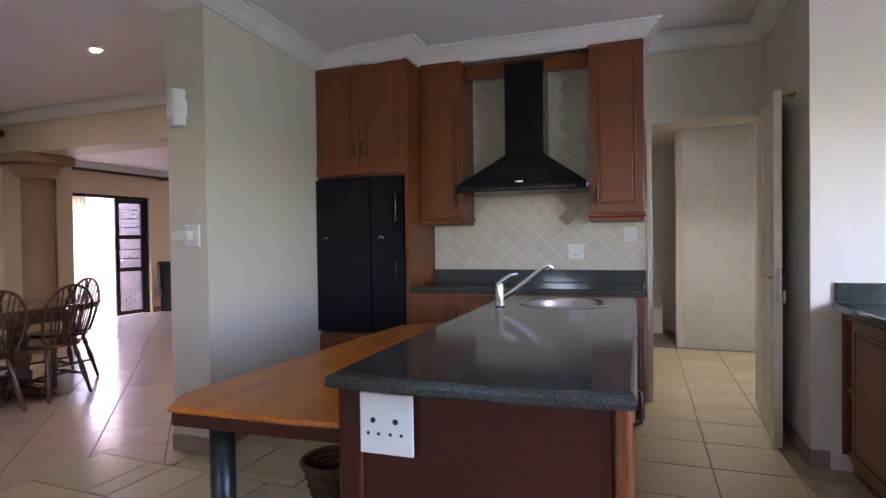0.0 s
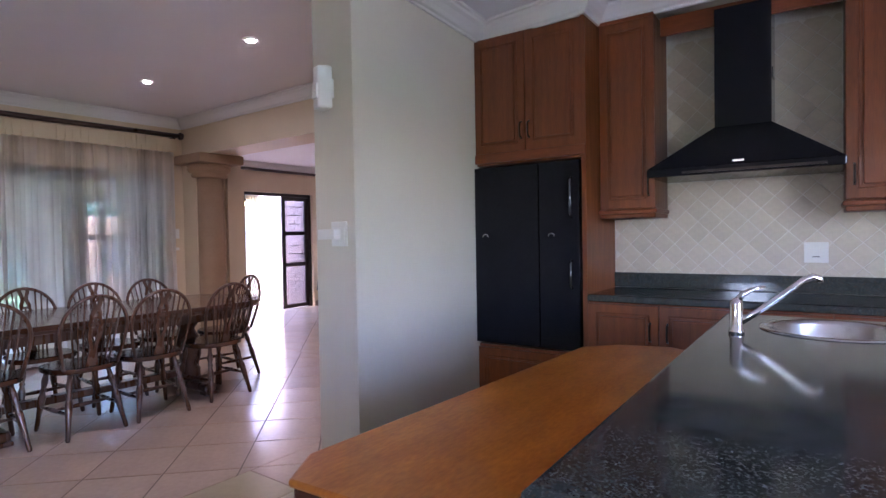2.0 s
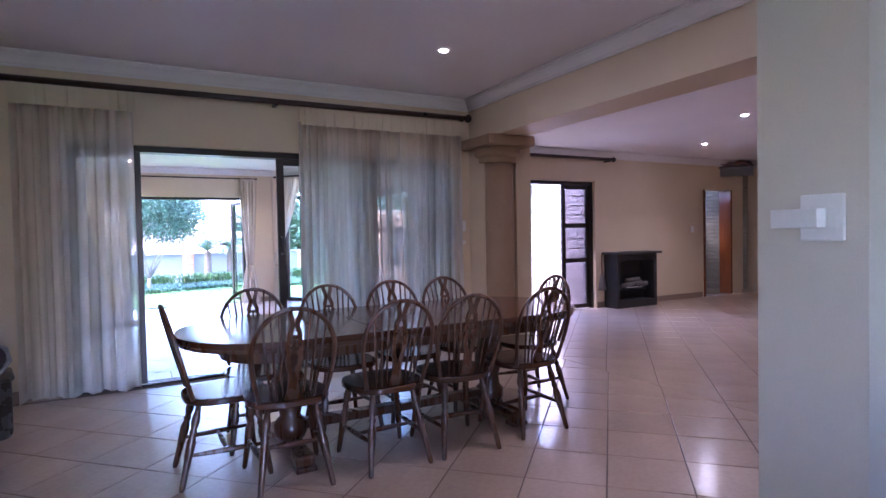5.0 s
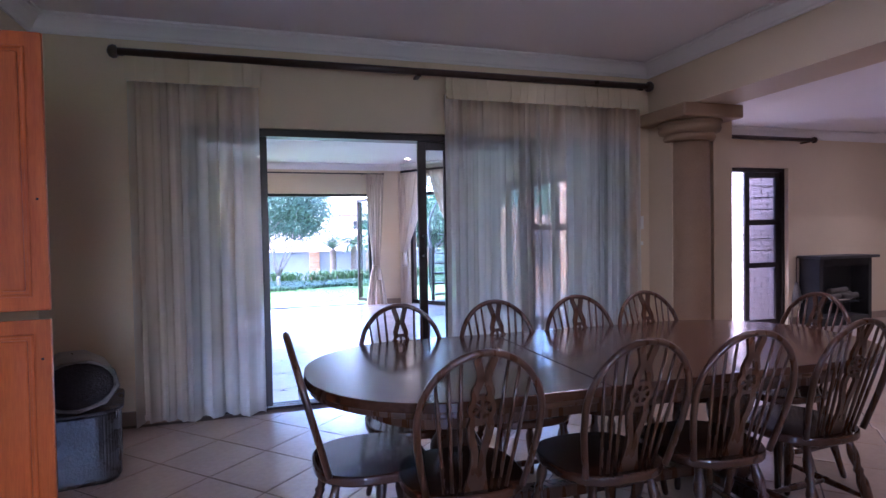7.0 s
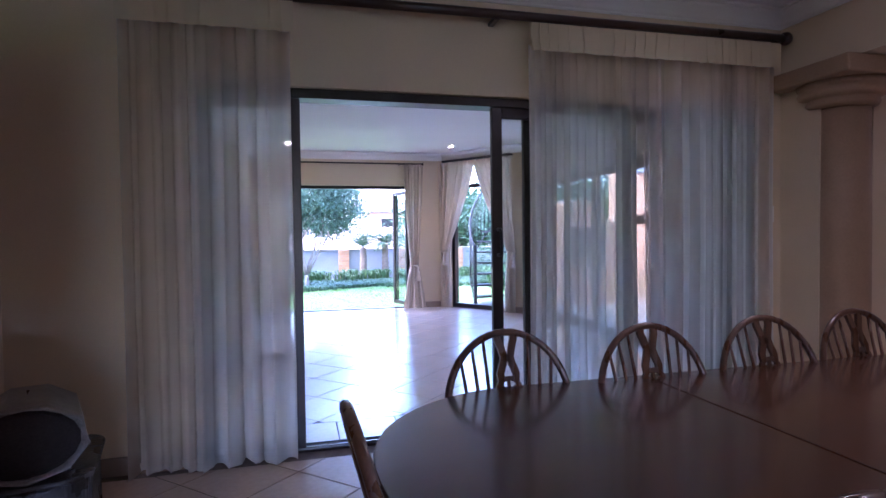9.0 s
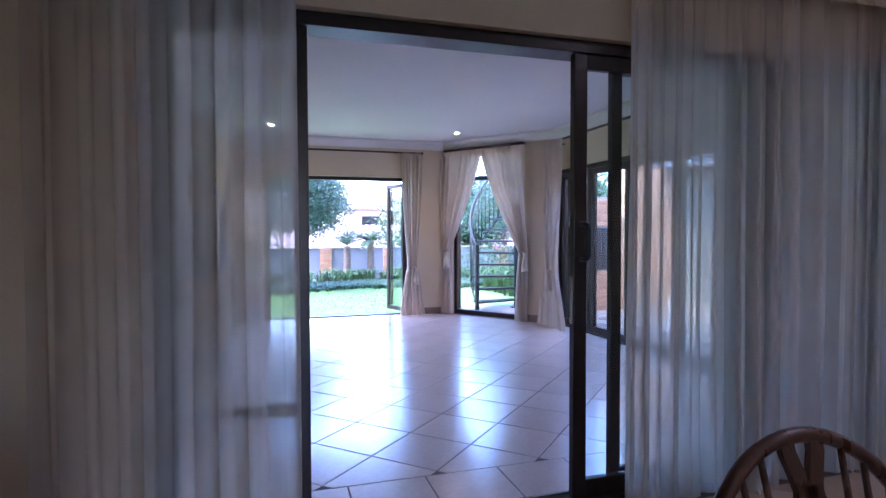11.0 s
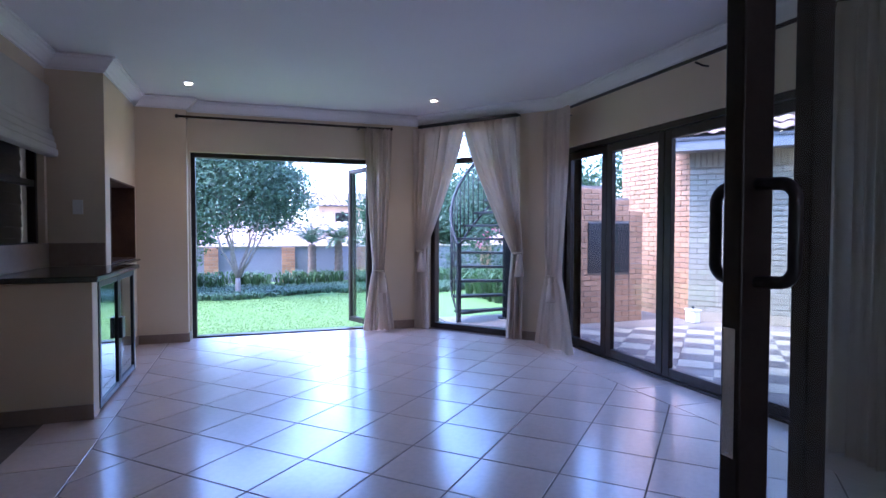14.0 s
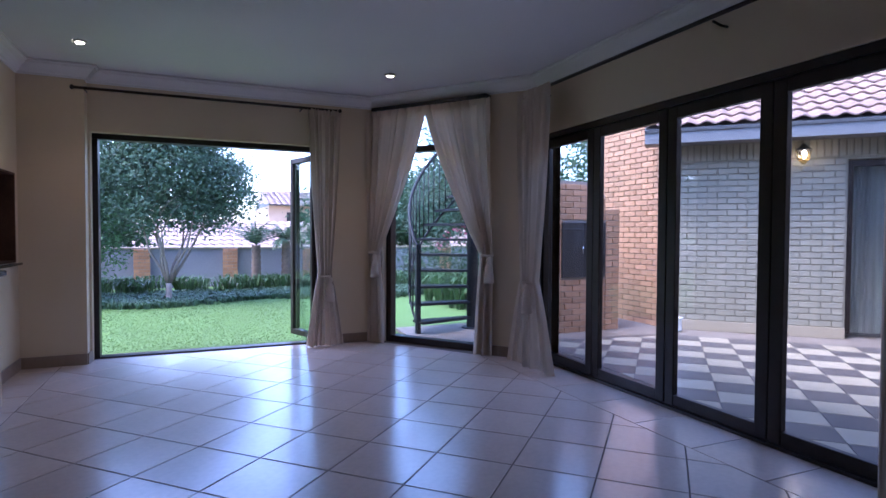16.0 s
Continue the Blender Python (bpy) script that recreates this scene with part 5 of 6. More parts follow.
for i, (x, z, L) in enumerate(((-0.18, 0.36, 0.3), (0.0, 0.38, 0.34), (0.14, 0.36, 0.3), (-0.05, 0.44, 0.3))):
    part("log", tube([(x - L / 2, -0.18 + 0.03 * (i % 2), z), (x + L / 2, -0.16, z + 0.02)], 0.04, 8), M_LOG, fp, "grey log")
br = thing("hearth_brush", "pale hearth brush hung on the lounge wall", "brush", pose(-8.86, 7.80, 0.30))
part("handle", tube([(0, 0, 0.28), (0, 0, 0.62)], 0.008, 8), M_DARKWOOD, br)
part("bristles", turned([(0.07, 0.0), (0.06, 0.10), (0.035, 0.22), (0.015, 0.28)], 14), M_PAPER, br, "pale bristles")
dw = thing("door_2", "white door standing open in the lounge doorway", "door", pose(-9.0, 10.45, 0), kind="structure")
part("jamb", box(-0.12, -0.002, 0, 0.135, 0.045, 2.06, 0.004), M_CHERRY, dw)
part("jamb", box(-0.12, 0.805, 0, 0.135, 0.852, 2.06, 0.004), M_CHERRY, dw)
part("leaf", box(-0.86, 0.10, 0.01, -0.12, 0.14, 2.02, 0.003), M_DOORPAINT, dw)
structure("wall_passage", box(-10.9, 9.8, -0.06, -10.75, 12.0, 2.6), M_WALL, "plain passage wall beyond the doorway", "wall")
wall_plate("light_switch", pose(-8.878, 10.12, 1.30, 0, 0, 90), 0.075, 0.12, "white light switch beside the doorway", [("rocker", (-0.012, -0.02, 0.012, 0.02, 0.004, M_WHITEPL))])

# ---- living room ----
fd = thing("window_3", "dark aluminium folding door, folded open to the garden", "folding door", pose(-13.70, 0, 0, 0, 0, 90), kind="structure")
b = bmesh.new()
box(0.72, -0.06, 2.06, 2.88, 0.06, 2.11, 0.003, bm=b)
box(0.72, -0.06, 0.0, 0.765, 0.06, 2.06, 0.003, bm=b)
box(2.835, -0.06, 0.0, 2.88, 0.06, 2.06, 0.003, bm=b)
part("frame", b, M_BRONZE, fd)
part("sill", box(0.765, -0.05, -0.01, 2.835, 0.06, 0.012, 0.003), M_BRONZE, fd)
for i, (ang, off) in enumerate(((68, 0.0), (80, 0.05))):
    hinge = pose(2.82 - off, 0.03, 0.0, 0, 0, 180 - ang)
    lb = bmesh.new()
    for a in ((0.0, 0.02, 0.05, 2.04), (0.50, 0.02, 0.55, 2.04), (0.05, 0.02, 0.50, 0.08), (0.05, 1.985, 0.50, 2.04)):
        box(a[0], -0.02, a[1], a[2], 0.02, a[3], 0.003, bm=lb)
    lf2 = part("folding_leaf", lb, M_BRONZE, fd, "", hinge)
    pane(lf2, 0.045, 0.07, 0.505, 1.99, 0.0)
    part("leaf_handle", tube([(0.525, -0.02, 1.0), (0.525, -0.05, 1.01), (0.525, -0.05, 1.11), (0.525, -0.02, 1.12)], 0.008, 8), M_BLACKMET, lf2)

bw = thing("window_4", "tall dark aluminium bay window behind parted curtains", "window", bay @ pose(0, 0.12, 0), kind="structure")
b = bmesh.new()
BX0, BX1 = 0.14, BAYL - 0.16
box(BX0, -0.05, 0.0, BX0 + 0.06, 0.05, 2.52, 0.003, bm=b)
box(BX1 - 0.06, -0.05, 0.0, BX1, 0.05, 2.52, 0.003, bm=b)
box(BX0 + 0.06, -0.05, 2.46, BX1 - 0.06, 0.05, 2.52, 0.003, bm=b)
box(BX0 + 0.06, -0.05, 0.0, BX1 - 0.06, 0.05, 0.07, 0.003, bm=b)
box(BX0 + 0.06, -0.05, 2.06, BX1 - 0.06, 0.05, 2.12, 0.003, bm=b)
fr4 = part("frame", b, M_BRONZE, bw)
pane(bw, BX0 + 0.05, 0.06, BX1 - 0.05, 2.07, 0.0)
pane(bw, BX0 + 0.05, 2.11, BX1 - 0.05, 2.47, 0.0)


def tassel(parent, m):
    t = part("tie_back", turned([(0.058, -0.012), (0.066, 0.0), (0.058, 0.012)], 16), M_CURTAIN, parent, "corded tie-back", m)
    b2 = turned([(0.012, 0.0), (0.030, -0.025), (0.020, -0.065), (0.033, -0.08), (0.046, -0.18), (0.052, -0.25)], 10)
    part("tassel", b2, M_CURTAIN, t, "corded tassel", pose(0.045, -0.05, -0.01))
    part("cord", tube([(0.02, -0.055, 0.0), (0.035, -0.058, -0.03), (0.045, -0.055, -0.012)], 0.006, 6), M_CURTAIN, t)


def lined_curtain(m, x0, x1, z1, pleats, seed, gather=None, flare=0.0, label="sand-coloured lined curtain drawn together by a tie-back", tie=None, z0=0.012, loose=0.38):
    t = thing("curtain", label, "curtain", m, group="living room curtains")
    part("cloth", drape(x0, x1, z0, z1, pleats, 0.05, seed, 0.008, 38, gather=gather, loose=loose, flare=flare), M_CURTAIN, t)
    part("heading_tape", drape(x0, x1, z1 - 0.05, z1 + 0.012, pleats * 1.5, 0.022, seed, 0.010, 2), M_CURTAIN, t, "pleated heading", pose(0, -0.006, 0))
    if tie:
        tassel(t, tie)
    return t


rod("curtain_rail", 0.0, 2.36, pose(-13.42, 0.62, 2.47, 0, 0, 90), 0.013, label="thin dark metal curtain rod", material=M_BRONZE)
lined_curtain(pose(-13.42, 0, 0, 0, 0, 90), 2.66, 3.00, 2.46, 6, 21, gather=(0.74, 2.83, 0.34), tie=pose(2.83, 0, 0.74), loose=1.0, flare=0.06)
for yy in (0.70, 2.6):
    br = thing("rail_bracket", "small dark metal curtain rod bracket", "bracket", pose(-13.55, yy, 2.47))
    part("arm", tube([(0, 0, -0.01), (0.08, 0, -0.012), (0.13, 0, -0.012)], 0.007, 6), M_BRONZE, br)
bc = bay @ pose(0, -0.07, 0)
bt3 = thing("curtain_track", "flat black curtain track above the bay window", "curtain rail", bay @ pose(0, -0.002, 2.50))
part("track", box(0.06, -0.10, 0.0, BAYL - 0.10, 0, 0.038, 0.006), M_BLACKMET, bt3)
lined_curtain(bc, -0.02, BAYL / 2 - 0.03, 2.49, 6, 31, gather=(0.98, 0.085, 0.20), tie=pose(0.085, 0, 0.98), label="sand-coloured curtain swept aside over the bay window", loose=0.10)
lined_curtain(bc, BAYL / 2 - 0.03, BAYL - 0.06, 2.49, 6, 32, gather=(0.98, BAYL - 0.09, 0.15), tie=pose(BAYL - 0.095, 0, 0.98), label="sand-coloured curtain swept aside over the bay window", loose=0.10)

st = thing("window_5", "wide dark bronze aluminium stacking glass doors", "glass door", pose(0, 4.615, 0), kind="structure")
b = bmesh.new()
box(-12.04, -0.05, 2.06, -8.11, 0.05, 2.11, 0.003, bm=b)
box(-12.04, -0.05, 0, -12.01, 0.05, 2.06, 0.003, bm=b)
box(-8.155, -0.05, 0, -8.11, 0.05, 2.06, 0.003, bm=b)
box(-12.01, -0.045, -0.005, -8.155, 0.045, 0.02, 0.003, bm=b)
part("frame", b, M_BRONZE, st)
XS = [-12.01, -11.29, -10.50, -9.725, -8.94, -8.155]
for x0, x1 in zip(XS, XS[1:]):
    framed("leaf", st, x0 + 0.003, x1 - 0.003, 0.022, 2.058, 0.0, 0.078, 0.045)
rod("curtain_rail", -11.92, -8.15, pose(0, 4.40, 2.47), 0.014, label="thin dark metal curtain rod", material=M_BRONZE)
for xx in (-11.85, -10.0, -8.3):
    br = thing("rail_bracket", "small dark metal curtain rod bracket", "bracket", pose(xx, 4.55, 2.47))
    part("arm", tube([(0, 0, -0.03), (0, -0.05, -0.03), (0, -0.12, -0.014)], 0.008, 6), M_BRONZE, br)
lined_curtain(pose(0, 4.33, 0), -12.00, -11.54, 2.455, 8, 41, gather=(0.76, -11.80, 0.34), tie=pose(-11.80, -0.02, 0.76), loose=1.0, flare=0.22)
lined_curtain(pose(0, 4.40, 0), -9.06, -8.55, 2.455, 8, 42, label="sand-coloured lined curtain hanging straight")

# bar counter with glazed doors
bar = thing("bar_counter", "cream plastered bar counter with black glazed doors", "counter", pose(-10.84, 0.385, 0))
b = bmesh.new()
box(-0.14, -0.60, 0.0, 0.0, 0.0, 0.89, 0.004, bm=b)
box(-1.40, -0.60, 0.0, -0.14, -0.56, 0.89, bm=b)
box(-1.405, -0.56, 0.0, -1.36, 0.0, 0.89, 0.004, bm=b)
part("body", b, M_WALL, bar)
part("plinth_tile", box(0.001, -0.60, 0.002, 0.012, 0.0, 0.10), M_SKIRT, bar)
part("granite_top", box(-1.405, -0.60, 0.892, 0.03, 0.04, 0.93, 0.008), M_GRANITE, bar, "dark granite top")
M_MIRRORGLASS = surf("dark_reflective_glass", (0.42, 0.50, 0.50), (0.38, 0.46, 0.46), rough=0.04, metal=1.0, bump=0)
for x0, x1 in ((-0.76, -0.15), (-1.35, -0.765)):
    f = framed("door", bar, x0, x1, 0.02, 0.885, -0.01, 0.045, 0.03, (), glass=False, material=M_BLACKMET)
    part("door_glass", box(x0 + 0.04, -0.016, 0.06, x1 - 0.04, -0.008, 0.845), M_MIRRORGLASS, f, "dark reflective door glass")
part("lock", box(-0.80, 0.006, 0.40, -0.70, 0.035, 0.56, 0.006), M_BLACKMET, bar, "black lock case")
part("inner_fill", box(-1.35, -0.555, 0.02, -0.15, -0.04, 0.88), M_SOOT, bar)
ups = thing("tile_upstand", "brown tile upstand behind the bar counter", "tiling", pose(-12.10, -0.218, 0.932))
part("tiles", box(0.002, 0.0, 0.0, 0.012, 0.415, 0.19, 0.002), M_SKIRT, ups)
part("tiles", box(0.013, 0.0, 0.0, 1.25, 0.012, 0.19, 0.002), M_SKIRT, ups)
nb = thing("braai_niche", "dark brown built-in fireplace niche in the chimney breast", "fireplace", pose(-12.24, 0.202, 0.93))
M_NICHE = surf("brown_niche_tile", (0.10, 0.052, 0.032), (0.065, 0.034, 0.022), rough=0.8, scale=7, bump=0.1, spec=0.2)
for nm, a in (("back_panel", (-1.096, -0.41, 0.004, -0.034, -0.39, 0.756)), ("side_panel", (-1.098, -0.389, 0.004, -1.08, 0.004, 0.756)), ("side_panel", (-0.05, -0.389, 0.004, -0.032, 0.004, 0.756)), ("head_panel", (-1.079, -0.389, 0.74, -0.051, 0.004, 0.757)), ("floor_panel", (-1.079, -0.389, 0.003, -0.051, 0.004, 0.02))):
    part(nm, box(*a, 0.002), M_NICHE, nb)
part("ledge", box(-1.12, 0.0, -0.02, 0.0, 0.045, -0.001, 0.004), M_GRANITE, nb)
wall_plate("light_switch", pose(-12.098, 0.0, 1.42, 0, 0, 90), 0.075, 0.12, "cream light switch on the chimney breast", [("rocker", (-0.012, -0.02, 0.012, 0.02, 0.004, M_WHITEPL))])
sw = thing("window_6", "small dark framed window above the bar counter", "window", pose(0, -0.30, 0), kind="structure")
# Slats added behind the glass; they stand in for the dark outside.
for k in range(11):
    part("blackout_slat", box(-0.445, -0.006, -0.05, 0.445, 0.006, 0.05, 0.003), M_BLACKMET, sw, "dark slat added to black out the window", pose(-11.60, -0.085, 1.125 + 0.088 * k, 9))
framed("frame", sw, -12.05, -11.15, 1.08, 2.05, 0.0, 0.05, 0.06, (1.60,))
rb = thing("roman_blind", "cream roman blind drawn up in soft folds", "blind", pose(-11.45, -0.18, 1.82))
bb = bmesh.new()
for i in range(4):
    box(-0.62, -0.035 - 0.0 + 0.0, 0.0 + i * 0.055, 0.62, 0.06 - i * 0.012, 0.07 + i * 0.055, 0.02, bm=bb)
part("folds", bb, M_BLIND, rb)
part("cloth", box(-0.62, -0.035, 0.235, 0.62, 0.0, 0.58, 0.008), M_BLIND, rb)


# ---- lamps ----
# Last entry is an unseen lamp, added to brighten the scullery.
DOWN = [(-5.85, 3.16, CEIL, 0.9, 0), (-4.15, 3.12, CEIL, 0.9, 0), (-12.65, 0.80, LCEIL, 1.2, 1), (-12.55, 3.26, LCEIL, 1.2, 1), (-7.54, 8.69, GCEIL, 2, 0), (-5.9, 7.2, GCEIL, 2, 0), (0.3, 5.75, 2.5, 2.4, 2)]
for x, y, z, power, warm in DOWN:
    lamp = thing("downlight", "small round recessed downlight, lit; the scullery one added", "downlight", pose(x, y, z - 0.016), group="ceiling downlights")
    part("ring", turned([(0.052, 0.0), (0.055, 0.006), (0.050, 0.014), (0.034, 0.015), (0.034, 0.004), (0.044, 0.0)], 24), M_WHITEPL, lamp)
    part("lamp_face", turned([(0.030, -0.002), (0.027, 0.006)], 20), M_LAMPWARM if warm == 1 else M_LAMPGLOW, lamp, "glowing lamp face")
    downlight_lamp(x, y, z, power, ((1.0, 0.90, 0.80), (1.0, 0.80, 0.55), (1.0, 0.98, 0.80))[warm])
sky_window("kitchen_window_light", look((2.45, 1.05, 1.25), (0, 1.05, 1.2)), 1.65, 1.75, 0.28)
sky_window("back_window_light", look((-1.4, -2.45, 1.75), (-1.4, 0, 1.7)), 0.58, 0.48, 0.09)


# ---- patio and garden ----
M_CREAMSLAB = surf("cream_paving_slab", (0.35, 0.295, 0.215), (0.29, 0.245, 0.175), rough=0.45, scale=5, fine=60, bump=0.1, rand=0.06)
M_DARKSLAB = surf("grey_brown_paving_slab", (0.105, 0.087, 0.082), (0.08, 0.067, 0.063), rough=0.4, scale=5, fine=60, bump=0.1, rand=0.06)
M_BRICK = surf("orange_face_brick", (0.44, 0.24, 0.135), (0.35, 0.18, 0.095), rough=0.85, scale=9, fine=70, bump=0.3, rand=0.16)
M_BRICKI = surf("orange_face_brick_far", (0.44, 0.24, 0.135), (0.35, 0.18, 0.095), rough=0.85, scale=9, fine=70, bump=0.3, rand=0.16, island=True)
M_PBRICK = surf("painted_pale_brick", (0.27, 0.25, 0.192), (0.228, 0.21, 0.162), rough=0.7, scale=7, fine=60, bump=0.25, rand=0.07)
M_PBRICKI = surf("painted_pale_brick_rest", (0.27, 0.25, 0.192), (0.228, 0.21, 0.162), rough=0.7, scale=7, fine=60, bump=0.25, rand=0.07, island=True)
M_MORTAR = surf("sandy_mortar", (0.30, 0.245, 0.20), (0.24, 0.195, 0.16), rough=0.95, scale=20, bump=0.2)
M_RAKED = surf("dark_raked_mortar", (0.10, 0.072, 0.055), (0.075, 0.054, 0.042), rough=0.95, scale=20, bump=0.2)
M_PMORTAR = surf("grey_painted_mortar", (0.205, 0.185, 0.14), (0.17, 0.155, 0.117), rough=0.95, scale=20, bump=0.2)
M_ROOF = surf("clay_roof_tile", (0.30, 0.19, 0.148), (0.20, 0.122, 0.095), rough=0.75, scale=7, fine=40, bump=0.25, rand=0.14)
M_ROOFI = surf("pale_clay_roof_tile", (0.38, 0.285, 0.24), (0.29, 0.21, 0.175), rough=0.8, scale=7, fine=40, bump=0.25, rand=0.12, island=True)
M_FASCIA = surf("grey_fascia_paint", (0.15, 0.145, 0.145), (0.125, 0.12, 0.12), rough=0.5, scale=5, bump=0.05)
M_GWALL = surf("grey_garden_wall_plaster", (0.235, 0.235, 0.26), (0.185, 0.185, 0.21), rough=0.9, scale=1.8, fine=30, bump=0.25)
M_BARK = surf("pale_grey_bark", (0.25, 0.21, 0.18), (0.16, 0.135, 0.115), rough=0.9, scale=14, fine=60, bump=0.4)
M_DBARK = surf("brown_bark", (0.20, 0.15, 0.11), (0.12, 0.09, 0.065), rough=0.95, scale=14, fine=60, bump=0.5)
M_STAIR = surf("black_painted_steel", (0.012, 0.014, 0.018), (0.02, 0.022, 0.027), rough=0.55, scale=18, bump=0.05, spec=0.25)


def leafy(name, a, b, rand=0.35):
    m = surf(name, a, b, rough=0.5, scale=4, fine=30, bump=0, rand=rand, island=True)
    nt = m.node_tree
    p = nt.nodes["Principled BSDF"]
    out = nt.nodes["Material Output"]
    tr = nt.nodes.new("ShaderNodeBsdfTranslucent")
    nt.links.new(p.inputs["Base Color"].links[0].from_socket, tr.inputs["Color"])
    mx = nt.nodes.new("ShaderNodeMixShader")
    mx.inputs["Fac"].default_value = 0.3
    nt.links.new(p.outputs[0], mx.inputs[1])
    nt.links.new(tr.outputs[0], mx.inputs[2])
    nt.links.new(mx.outputs[0], out.inputs["Surface"])
    return m


M_LEAF = leafy("grey_green_leaf", (0.10, 0.165, 0.105), (0.06, 0.11, 0.07))
M_LEAFD = leafy("deep_green_leaf", (0.045, 0.10, 0.04), (0.028, 0.065, 0.026))
M_FERN = leafy("fresh_green_leaf", (0.075, 0.165, 0.06), (0.045, 0.11, 0.04))
M_BLADE = leafy("strap_leaf", (0.06, 0.125, 0.04), (0.04, 0.085, 0.03))
M_COVER = leafy("blue_green_ground_cover", (0.085, 0.155, 0.085), (0.06, 0.115, 0.06))
M_PETAL = leafy("pink_flower", (0.45, 0.10, 0.16), (0.35, 0.07, 0.12))


def mesh_part(name, verts, faces, material, parent, label="", kind=""):
    me = bpy.data.meshes.new(name)
    me.from_pydata(verts, [], faces)
    me.materials.append(material)
    ob = new(name, me)
    ob.parent = parent
    if label:
        ob["label"] = label
    if kind:
        ob["kind"] = kind
    return ob


def leaves(blobs, count, size, seed, narrow=0.45):
    """Small folded leaves in clusters inside ellipsoids (x, y, z, rx, ry, rz)."""
    rnd = random.Random(seed)
    verts, faces = [], []
    tot = sum(b[3] * b[4] * b[5] for b in blobs)
    for bl in blobs:
        n = int(count * bl[3] * bl[4] * bl[5] / tot)
        sprays = max(6, n // 26)
        for _ in range(sprays):
            while True:
                d = Vector((rnd.uniform(-1, 1), rnd.uniform(-1, 1), rnd.uniform(-1, 1)))
                if 0.25 < d.length < 1:
                    break
            d *= (0.75 + 0.25 * rnd.random())
            c = Vector((bl[0] + d.x * bl[3], bl[1] + d.y * bl[4], bl[2] + d.z * bl[5]))
            for _ in range(n // sprays):
                p = c + Vector((rnd.gauss(0, 1), rnd.gauss(0, 1), rnd.gauss(0, 0.8))) * size * 1.7
                ax = Vector((rnd.gauss(0, 1), rnd.gauss(0, 1), rnd.gauss(-0.2, 0.7))).normalized()
                sd2 = ax.orthogonal().normalized()
                sd2 = Matrix.Rotation(rnd.uniform(0, 6.28), 3, ax) @ sd2
                L = size * rnd.uniform(0.6, 1.3)
                w = L * narrow
                up = ax.cross(sd2) * w * 0.25
                i = len(verts)
                verts += [tuple(p), tuple(p + ax * L * 0.5 + sd2 * w * 0.5 + up), tuple(p + ax * L), tuple(p + ax * L * 0.5 - sd2 * w * 0.5 + up)]
                faces += [(i, i + 1, i + 2), (i, i + 2, i + 3)]
    return verts, faces


def limbs(base, forks, seed, r0, trunk_h, lean=(0, 0), spread=0.8, height=2.0, twigs=3):
    rnd = random.Random(seed)
    b = bmesh.new()
    top = Vector((lean[0], lean[1], trunk_h))
    merged(b, tube([(0, 0, -0.15), tuple(top * 0.3 + Vector((0.02, 0, 0))), tuple(top * 0.7), tuple(top)], [r0 * 1.25, r0, r0 * 0.95, r0 * 0.9], 10))
    for i in range(forks):
        a = 2 * math.pi * i / forks + rnd.uniform(-0.3, 0.3)
        end = Vector((math.cos(a) * spread * rnd.uniform(0.6, 1.1), math.sin(a) * spread * rnd.uniform(0.6, 1.1), trunk_h + height * rnd.uniform(0.75, 1.05)))
        mid = top * 0.5 + end * 0.5 + Vector((rnd.uniform(-0.1, 0.1), rnd.uniform(-0.1, 0.1), -0.12))
        pts = [tuple(top * 0.95), tuple(top * 0.75 + end * 0.25 + Vector((0, 0, -0.08))), tuple(mid), tuple(end)]
        merged(b, tube(pts, [r0 * 0.6, r0 * 0.46, r0 * 0.34, r0 * 0.10], 7))
        for _ in range(twigs):
            k = rnd.uniform(0.35, 0.9)
            s = mid * (1 - k) + end * k
            e2 = s + Vector((rnd.uniform(-0.5, 0.5), rnd.uniform(-0.5, 0.5), rnd.uniform(0.2, 0.6)))
            merged(b, tube([tuple(s), tuple((s + e2) / 2 + Vector((0, 0, 0.05))), tuple(e2)], [r0 * 0.2, r0 * 0.14, r0 * 0.05], 5))
    return b


def tree(label, at, forks, seed, r0, trunk_h, blobs, count, size, leaf, bark, spread, height, narrow=0.45):
    t = thing("tree", label, "tree", pose(*at))
    part("trunk", limbs(at, forks, seed, r0, trunk_h, spread=spread, height=height), bark, t, "forked branching trunk")
    v, f = leaves(blobs, count, size, seed + 5, narrow)
    mesh_part("crown", v, f, leaf, t, "dense small-leaved crown")
    return t


tree("grey-green garden tree with a forked pale trunk", (-18.9, 1.10, -0.10), 9, 4, 0.055, 0.36,
     [(0.0, -0.2, 1.75, 0.9, 1.0, 0.4), (0, 0.7, 1.65, 0.7, 0.7, 0.35), (0, 0.1, 2.4, 1.1, 1.25, 0.75), (0, 0.9, 2.15, 0.8, 0.75, 0.7), (0, -0.8, 2.5, 0.8, 0.75, 0.75), (0.2, 0.1, 3.0, 0.9, 1.0, 0.6)], 44000, 0.072, M_LEAF, M_BARK, 0.85, 1.7)
tree("dark green feathery tree behind the garden tree", (-19.4, -1.2, -0.10), 6, 14, 0.11, 1.0,
     [(0.2, 0.75, 1.75, 0.7, 0.65, 0.6), (0.2, 0.7, 2.9, 0.7, 0.7, 0.6), (0, 0.0, 2.3, 1.3, 1.5, 0.9), (0, 0.3, 1.4, 1.0, 1.2, 0.7), (0.3, -1.4, 2.4, 1.2, 1.4, 1.0), (0, 0.1, 3.3, 1.3, 1.4, 0.8), (0.2, -1.5, 1.2, 1.0, 1.2, 0.7), (0.4, 1.0, 1.15, 0.6, 0.7, 0.55)], 38000, 0.11, M_FERN, M_DBARK, 1.0, 1.9, 0.3)
